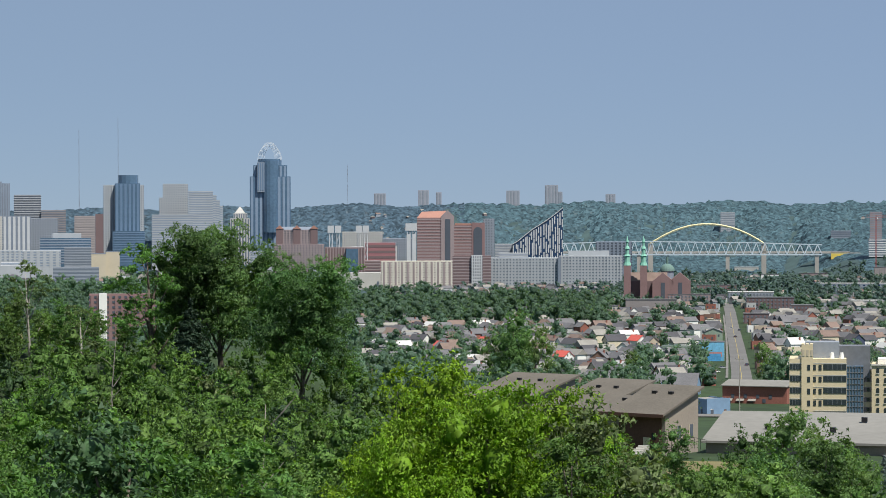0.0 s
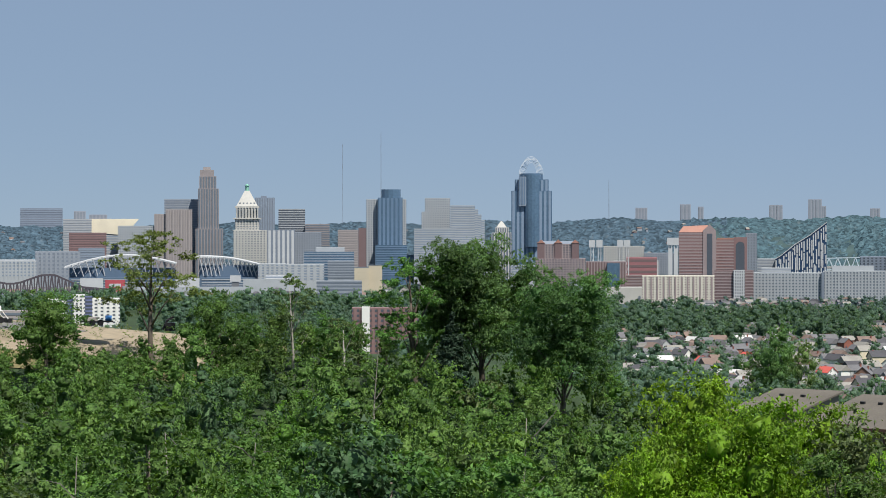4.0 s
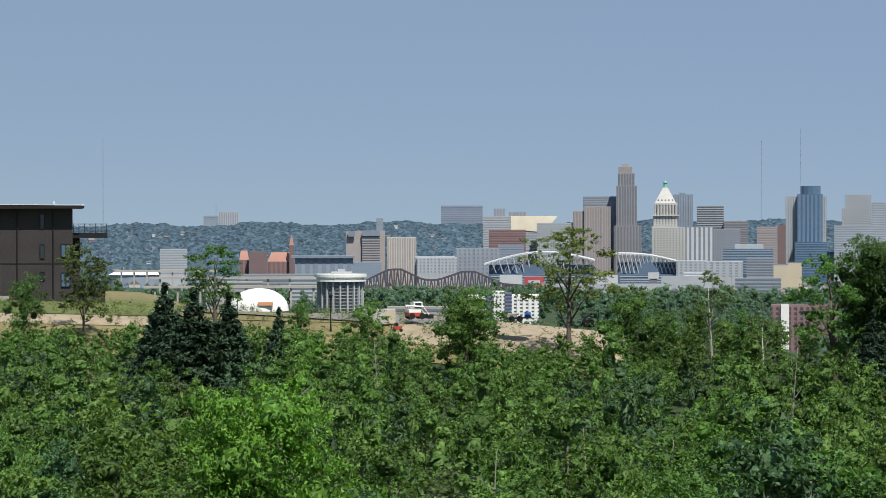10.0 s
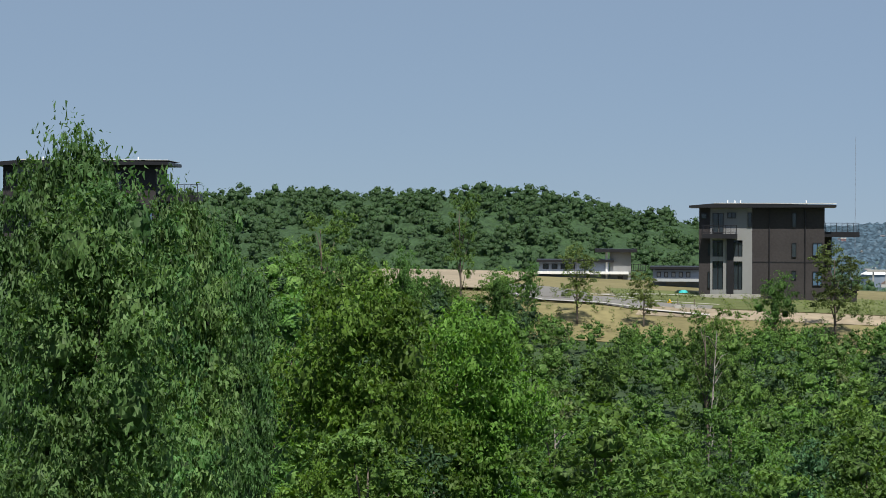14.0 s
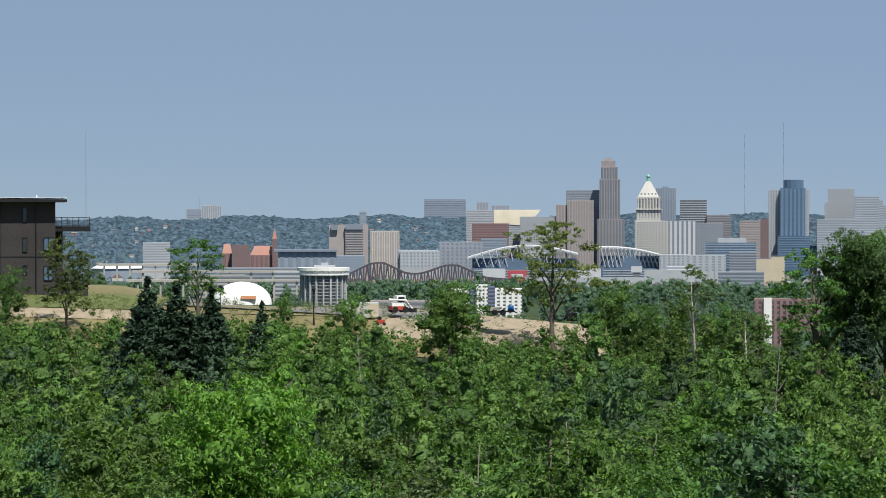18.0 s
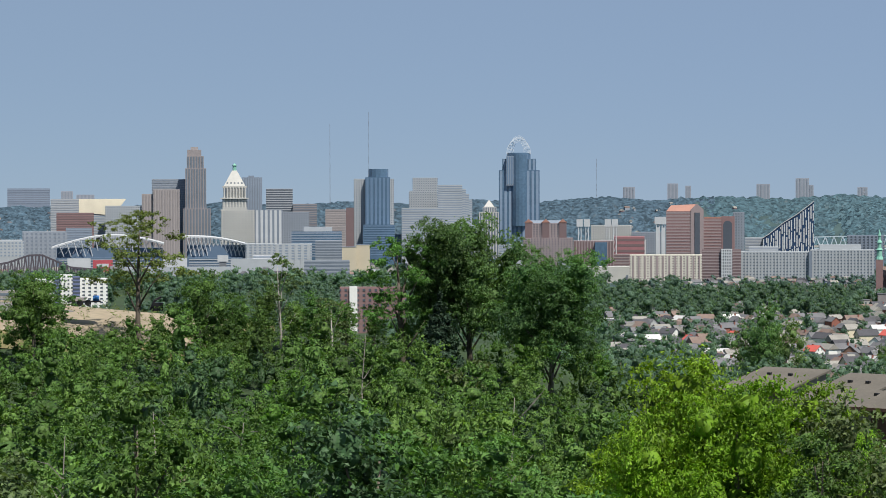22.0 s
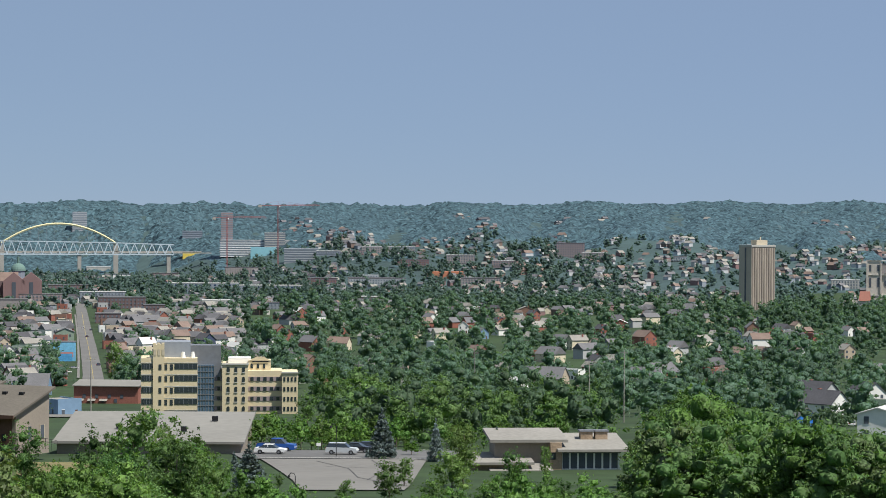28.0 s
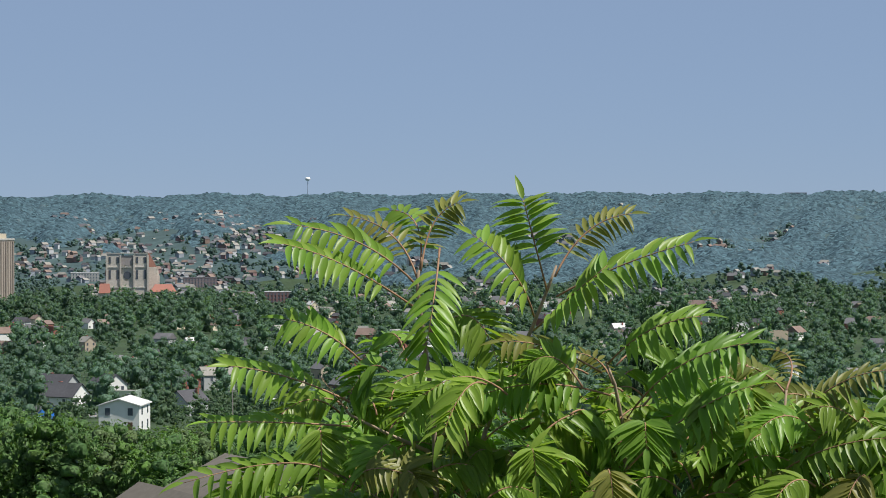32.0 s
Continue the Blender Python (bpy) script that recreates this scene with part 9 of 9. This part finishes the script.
for k, (pos, wide) in enumerate((((7.3, 250, room(7.3, 250, -4.25)), 0.95), ((8.2, 228, room(8.2, 228, -4.8)), 1.0), ((5.88, 235, room(5.88, 235, -5.45)), 1.1), ((6.55, 262, room(6.55, 262, -4.75)), 0.8), ((8.0, 300, room(8.0, 300, -4.55)), 0.8), ((8.75, 292, room(8.75, 292, -4.95)), 0.85), ((9.15, 300, room(9.15, 300, -5.25)), 0.8), ((10.4, 322, room(10.4, 322, -5.6)), 0.8), ((13.1, 330, room(13.1, 330, -5.25)), 0.9), ((6.84, 215, 7.4), 1.1), ((8.65, 240, 6.8), 0.8), ((4.93, 300, 7.8), 0.9), ((14.37, 330, 7.8), 0.8), ((12.79, 285, 4.5), 1.0), ((14.13, 290, 5.5), 0.9), ((15.47, 300, 5.3), 0.8), ((16.14, 340, 4.7), 0.45), ((18.03, 345, 5.2), 0.7), ((11.82, 270, 3.1), 0.8), ((13.65, 255, 3.7), 1.0), ((14.99, 265, 3.3), 0.9), ((16.57, 275, 2.9), 0.9), ((7.72, 200, 5.2), 1.2), ((10.35, 370, 0.2), 0.5), ((13.15, 400, 1.9), 0.6))):
    (GARDEN, GARDEN_DARK)[k % 2].grow(*pos, wide, turn=40 * k)
for k, (b, d, e, wide) in enumerate(((1.5, 1130, -2.1, 0.7), (2.0, 1150, -2.45, 0.75), (1.15, 1160, -2.6, 0.8), (6.93, 1240, -2.78, 0.7), (7.2, 1230, -3.0, 0.8), (4.05, 1260, -2.95, 0.7), (11.4, 780, -3.3, 0.85), (12.0, 760, -3.45, 0.85), (11.0, 700, -3.9, 0.9))):
    (GARDEN_DARK, GARDEN)[k % 2].grow(b, d, room(b, d, e), wide, turn=55 * k, label="tall broad shade tree standing among town houses")
BRIGHT = broad_tree("clipped bright lime shrub beside the car park", 126, 3.5, 2.4, 0.8, 9, 1000, 0.12, LEAF_LIME, girth=0.08, core=(6, 9))
BRIGHT.grow(13.25, 392, 2.2, 1.2)
PURPLE = broad_tree("dark purple-leaved shrub by the driveway", 127, 3, 2.2, 0.1, 9, 2600, 0.11, foliage("leaf_purple", (0.05, 0.02, 0.025), (0.08, 0.03, 0.035), 0.15), girth=0.06)
PURPLE.grow(11.23, 318, 0.2, 1.1)
YELLOW_BUSH = broad_tree("yellow flowering shrub beside the spruce", 128, 1.6, 1.2, 0.1, 6, 700, 0.10, foliage("leaf_yellow", (0.35, 0.28, 0.02), (0.45, 0.36, 0.05), 0.2), girth=0.04)
YELLOW_BUSH.grow(13.37, 383, 0.2, 1.0)
rng = random.Random(61)
for b, d, k in scatter(62, 9.0, 16.5, 412, 470, 60):
    BUSH.plant(b, d, rng.uniform(1.0, 1.9), rng.uniform(0, 360), group="shrubs behind the car park")
town_gap = lambda b, d: clear(b, d) and not (4.4 < b < 8.3 and d < 480)
woods("foot_trees", scatter(63, 8.6, 17.5, 425, 860, 240, lambda b, d: town_gap(b, d) and not (6.5 < b < 11.2 and 640 < d), 0.6, 1.05), crowns(131, 11, 4.8, 0.3, 6, 480, 0.32, rows=3, cols=5, share=0.58, shell=0.5, plump=1.1, twigs=8), LEAF_SLOPE, "green trees between the car park and the town", 63)
woods("foot_trees", scatter(64, 8.6, 17.5, 440, 980, 160, lambda b, d: town_gap(b, d) and not (6.5 < b < 11.2 and 640 < d), 0.7, 1.15), crowns(135, 12, 5.2, 0.3, 6, 480, 0.34, rows=3, cols=5, share=0.58, shell=0.5, twigs=8), LEAF_TOWN, "darker trees between the car park and the town", 64)
woods("foot_trees", [(b, d, min(k, room(b, d, -4.3 - 0.6 * (b - 2.5)) / 9) if b < 4.4 else min(k, room(b, d, -5.5) / 9)) for b, d, k in scatter(65, 2.5, 7.5, 170, 360, 190, lambda b, d: not (b > 4.3 and d > 255) and room(b, d, -5.6) > 1.5, 0.5, 0.85)], crowns(139, 9, 4.2, 0.3, 7, 1000, 0.18, rows=4, cols=6, share=0.54, shell=0.5, twigs=9), LEAF, "green brush on the lower slope", 65)
woods("foot_trees", scatter(66, 7, 17.3, 150, 262, 130, lambda b, d: not (10.4 < b < 13.4 and d > 235), 0.34, 0.5), crowns(143, 9, 4.6, 0.3, 7, 1000, 0.19, rows=4, cols=6, share=0.54, shell=0.5, twigs=9), LEAF, "green trees close below the car park", 66)

# dark crowns behind the tree of heaven
for k, (pos, wide) in enumerate((((35.15, 130, 16.6), 0.62), ((36.36, 126, 15.4), 0.6), ((34.30, 124, 15.2), 0.5))):
    NEAR_KINDS[4].grow(*pos, wide, turn=70 * k, label="dark green leafy tree on the slope below the lookout")


# ---- the tree of heaven close to the lookout ----
REACH = 12.0


def near(bearing, tilt, back=0.0):
    d = REACH + back
    x, y = xy(bearing, d)
    return Vector((x, y, EYE_Z + d * math.tan(radians(tilt))))


LEAFLET_GREEN = foliage("ailanthus_leaf", (0.112, 0.198, 0.03), (0.172, 0.275, 0.046), 0.45, 0.36, cell=0)
LEAFLET_YOUNG = foliage("ailanthus_young_leaf", (0.125, 0.14, 0.034), (0.185, 0.19, 0.048), 0.4, 0.4, cell=0)
STALK = material("ailanthus_stalk", (0.30, 0.17, 0.10), 0.6, spread=0.2, bump=0.2, scale=0.05)
STEM = material("ailanthus_stem", (0.30, 0.225, 0.16), 0.8, spread=0.3, bump=0.3, scale=0.1)
tree = thing("sumac_tree", Matrix.Translation((near(32.832, -8.253).x, near(32.832, -8.253).y, ground(32.83, 12))), "tree of heaven sapling with long feathery green leaves", "tree")
home = Vector(tree.matrix_world.translation)
profile = [(0.0, 0.12), (0.12, 0.78), (0.34, 1.0), (0.6, 0.72), (0.82, 0.34)]


def leaflet_shape(length, width):
    """Corners and faces of one leaflet along +x, folded on its midrib and drooping to the tip."""
    v, f = [], []
    for u, w in profile:
        z = -0.16 * length * u * u
        v += [(u * length, -w * width, z + 0.5 * width * w), (u * length, 0, z), (u * length, w * width, z + 0.5 * width * w)]
    v.append((length, 0, -0.2 * length))
    for i in range(len(profile) - 1):
        a = 3 * i
        f += [(a, a + 1, a + 4, a + 3), (a + 1, a + 2, a + 5, a + 4)]
    a = 3 * (len(profile) - 1)
    f += [(a, a + 1, a + 3), (a + 1, a + 2, a + 3)]
    return v, f


LEAFLETS = {}
for key, mat in (("green", LEAFLET_GREEN), ("young", LEAFLET_YOUNG)):
    LEAFLETS[key] = mesh_from("leaflet", *leaflet_shape(1.0, 0.125), mat, True)
rng = random.Random(12)


def compound_leaf(p0, p1, p2, pairs, single, kind="green", length=0.16):
    """A feather leaf along the bow p0, p1, p2 with leaflets in pairs."""
    p0, p1, p2 = (Vector(p) - home for p in (p0, p1, p2))
    bow = lambda u: p0 * (1 - u) ** 2 + (2 * p1 - 0.5 * p0 - 0.5 * p2) * 2 * u * (1 - u) + p2 * u * u
    pairs = round(pairs * 1.2)
    stalk = Shape().tube([bow(k / 10) for k in range(11)], [0.0055 - 0.0004 * k for k in range(11)], 5)
    leaf = part("leaf", stalk.mesh("leaf", STALK, True), tree)
    joined = Shape()
    up = Vector((0, 0, 1))
    face = (up + 0.95 * Vector((-home.x, -home.y, 0)).normalized()).normalized()
    for k in range(pairs * 2 + 1):
        u = 0.24 + 0.76 * (k // 2) / pairs if k < pairs * 2 else 1.0
        at = bow(u)
        way = (bow(min(1, u + 0.02)) - bow(u - 0.02)).normalized()
        cross = way.cross(face)
        cross = cross.normalized() if cross.length > 0.05 else Vector((1, 0, 0))
        if k == pairs * 2:
            aim_ = way
        else:
            aim_ = (cross * (1 if k % 2 else -1) * 0.85 + way * 0.5 + Vector((0, 0, -0.28 + rng.uniform(-0.2, 0.15)))).normalized()
        n = (0.4 * up + face + 0.6 * Vector((rng.uniform(-1, 1), rng.uniform(-1, 1), 0))).normalized()
        yv = n.cross(aim_).normalized()
        zv = aim_.cross(yv)
        size = length * (1.0 if u < 0.75 else 1.0 - 0.9 * (u - 0.75)) * (0.85 if u < 0.35 else 1) * rng.uniform(0.88, 1.1)
        m = Matrix((aim_, yv, zv)).transposed().to_4x4()
        m = Matrix.Translation(at) @ m @ Matrix.Scale(size, 4)
        if single:
            part("leaflet", LEAFLETS[kind], leaf, at=m)
        else:
            v, f = leaflet_shape(1.0, 0.125)
            joined.add([m @ Vector(p) for p in v], f)
    if not single:
        part("leaf_blade", joined.mesh("leaf_blade", LEAFLET_YOUNG if kind == "young" else LEAFLET_GREEN, True), leaf)


# stems
for pts, r in (([near(30.389, -8.856), near(30.053, -6.234), near(30.008, -4.513), near(29.816, -2.932), near(29.648, -1.592), near(29.697, -1.324)], 0.022),
               ([near(34.049, -8.843, 0.3), near(34.173, -6.227, 0.2), near(34.102, -4.754, 0.1), near(33.909, -3.784), near(33.715, -3.299)], 0.02),
               ([near(30.392, -7.657, 0.2), near(31.130, -4.758, 0.2), near(32.109, -2.631, 0.1), near(32.500, -1.657), near(32.659, -1.231)], 0.018),
               ([near(36.474, -8.221, -0.2), near(37.101, -6.059, -0.2), near(37.498, -4.733, -0.2), near(37.582, -3.889, -0.2)], 0.018),
               ([near(29.909, -5.241, -0.1), near(29.055, -4.874, -0.2), near(28.203, -4.446, -0.3), near(27.596, -3.654, -0.3)], 0.014),
               ([near(30.391, -8.137, -0.3), near(29.173, -6.448, -0.4), near(27.955, -5.717, -0.4)], 0.014)):
    part("stem", Shape().tube([p - home for p in pts], [0.72 * r * (1 - 0.6 * k / (len(pts) - 1)) for k in range(len(pts))], 7).mesh("stem", STEM, True), tree)
part("trunk", Shape().tube([(0, 0, -0.5), (0.02, 0, 1.0), (near(32.221, -9.093) - home)], (0.06, 0.05, 0.04), 8).mesh("trunk", STEM, True), tree)

# large leaves, one by one
compound_leaf(near(29.636, -1.652), near(28.456, -0.760, -0.1), near(26.948, -0.342, -0.2), 10, True)
compound_leaf(near(29.610, -2.140), near(28.089, -1.222, -0.2), near(26.753, -0.755, -0.4), 11, True)
compound_leaf(near(29.648, -1.494), near(29.090, -0.554, 0.1), near(28.116, -0.150, 0.1), 9, True, "young", 0.115)
compound_leaf(near(29.697, -1.409), near(29.651, -0.373, 0.2), near(29.067, -0.030, 0.3), 8, True, "green", 0.145)
compound_leaf(near(29.734, -1.348), near(30.017, -0.312, 0.1), near(30.590, 0.137, 0.1), 9, True, "young", 0.125)
compound_leaf(near(30.137, -0.861), near(30.013, -1.958, -0.5), near(29.816, -3.115, -0.6), 10, True, "green", 0.185)
compound_leaf(near(28.449, -3.293, -0.2), near(27.659, -2.681, -0.3), near(26.808, -2.374, -0.3), 8, True)
compound_leaf(near(28.203, -4.167, -0.3), near(26.866, -3.626, -0.3), near(25.592, -3.375, -0.4), 9, True)
compound_leaf(near(28.202, -4.689, -0.2), near(26.620, -4.594, -0.3), near(25.139, -4.582, -0.4), 9, True)
compound_leaf(near(32.451, -1.779), near(32.137, -0.560, -0.1), near(31.931, 0.208, -0.1), 9, True, "green", 0.165)
compound_leaf(near(32.170, -2.327), near(31.685, -1.327, -0.2), near(30.833, -0.558, -0.2), 9, True)
compound_leaf(near(32.622, -1.475), near(33.329, -0.501, 0.1), near(34.277, -0.114, 0.1), 10, True, "young", 0.125)
compound_leaf(near(32.658, -1.901), near(34.057, -1.232, -0.1), near(35.608, -0.723, -0.2), 11, True)
compound_leaf(near(32.170, -2.631), near(32.962, -1.901, -0.3), near(33.753, -1.232, -0.4), 9, True, "green", 0.185)
compound_leaf(near(33.751, -3.360), near(34.662, -2.630, -0.2), near(35.752, -2.325, -0.3), 9, False)
compound_leaf(near(34.175, -4.511, -0.1), near(35.267, -3.417, -0.3), near(36.777, -2.903, -0.5), 11, False, "green", 0.185)
compound_leaf(near(34.174, -5.600, -0.1), near(35.509, -4.445, -0.4), near(36.897, -3.797, -0.6), 11, False, "green", 0.185)
compound_leaf(near(37.534, -4.853, -0.2), near(38.516, -3.858, -0.3), near(39.707, -3.452, -0.4), 10, False, "young", 0.12)
compound_leaf(near(37.101, -5.939, -0.2), near(38.277, -5.206, -0.4), near(39.767, -4.890, -0.5), 11, False)
compound_leaf(near(33.629, -3.542), near(32.474, -2.996, -0.2), near(31.438, -2.874, -0.3), 9, False, "young", 0.13)
compound_leaf(near(33.811, -4.027), near(32.351, -3.786, -0.2), near(31.009, -4.029, -0.3), 10, False)
compound_leaf(near(33.872, -3.784), near(33.569, -3.299, 0.2), near(33.083, -3.118, 0.2), 7, False, "young", 0.09)
compound_leaf(near(37.582, -4.010, -0.2), near(37.078, -3.530, -0.1), near(36.355, -3.292, -0.1), 8, False, "young", 0.115)
compound_leaf(near(37.582, -3.889, -0.2), near(37.678, -3.285, 0.1), near(37.318, -3.046, 0.2), 7, False, "young", 0.09)
compound_leaf(near(27.955, -5.777, -0.4), near(26.738, -5.467, -0.4), near(24.614, -5.868, -0.5), 10, False)
compound_leaf(near(28.198, -6.081, -0.4), near(28.687, -5.600, -0.5), near(29.663, -5.846, -0.6), 8, False, "young", 0.13)
compound_leaf(near(39.708, -5.429, -0.2), near(38.994, -4.479, -0.3), near(38.277, -4.245, -0.4), 9, False)
compound_leaf(near(29.425, -3.296), near(29.060, -2.686, 0.3), near(28.449, -3.293, 0.4), 8, False)
compound_leaf(near(29.914, -2.811), near(30.769, -2.325, -0.2), near(31.377, -3.300, -0.3), 9, False, "green", 0.185)
# the leafy mass below
SIDE = (25.89, 27.47, 28.57, 29.91, 31.13, 32.23, 33.57, 34.78, 35.99, 37.20, 38.40, 40.30)
CREST = (-5.22, -4.50, -3.78, -2.81, -2.69, -2.94, -3.30, -3.42, -3.66, -4.01, -4.12, -4.35)
for k in range(260):
    b = SIDE[0] + (SIDE[-1] - SIDE[0]) * (0.08 + 0.92 * rng.random())
    top_e = float(np.interp(b, SIDE, CREST))
    e = top_e - rng.random() ** 0.9 * (top_e + 7.4)
    back = rng.uniform(-0.5, 1.0)
    a = rng.uniform(0, math.tau)
    r = rng.uniform(0.30, 0.46)
    p = near(b, e, back)
    tip = p + Vector((r * math.cos(a), 0.4 * r * math.sin(a), rng.uniform(-0.2, 0.1)))
    compound_leaf(p, (p + tip) / 2 + Vector((0, 0, 0.08)), tip, rng.choice((8, 9, 10)), False, "green" if rng.random() < 0.88 else "young", rng.uniform(0.14, 0.19))
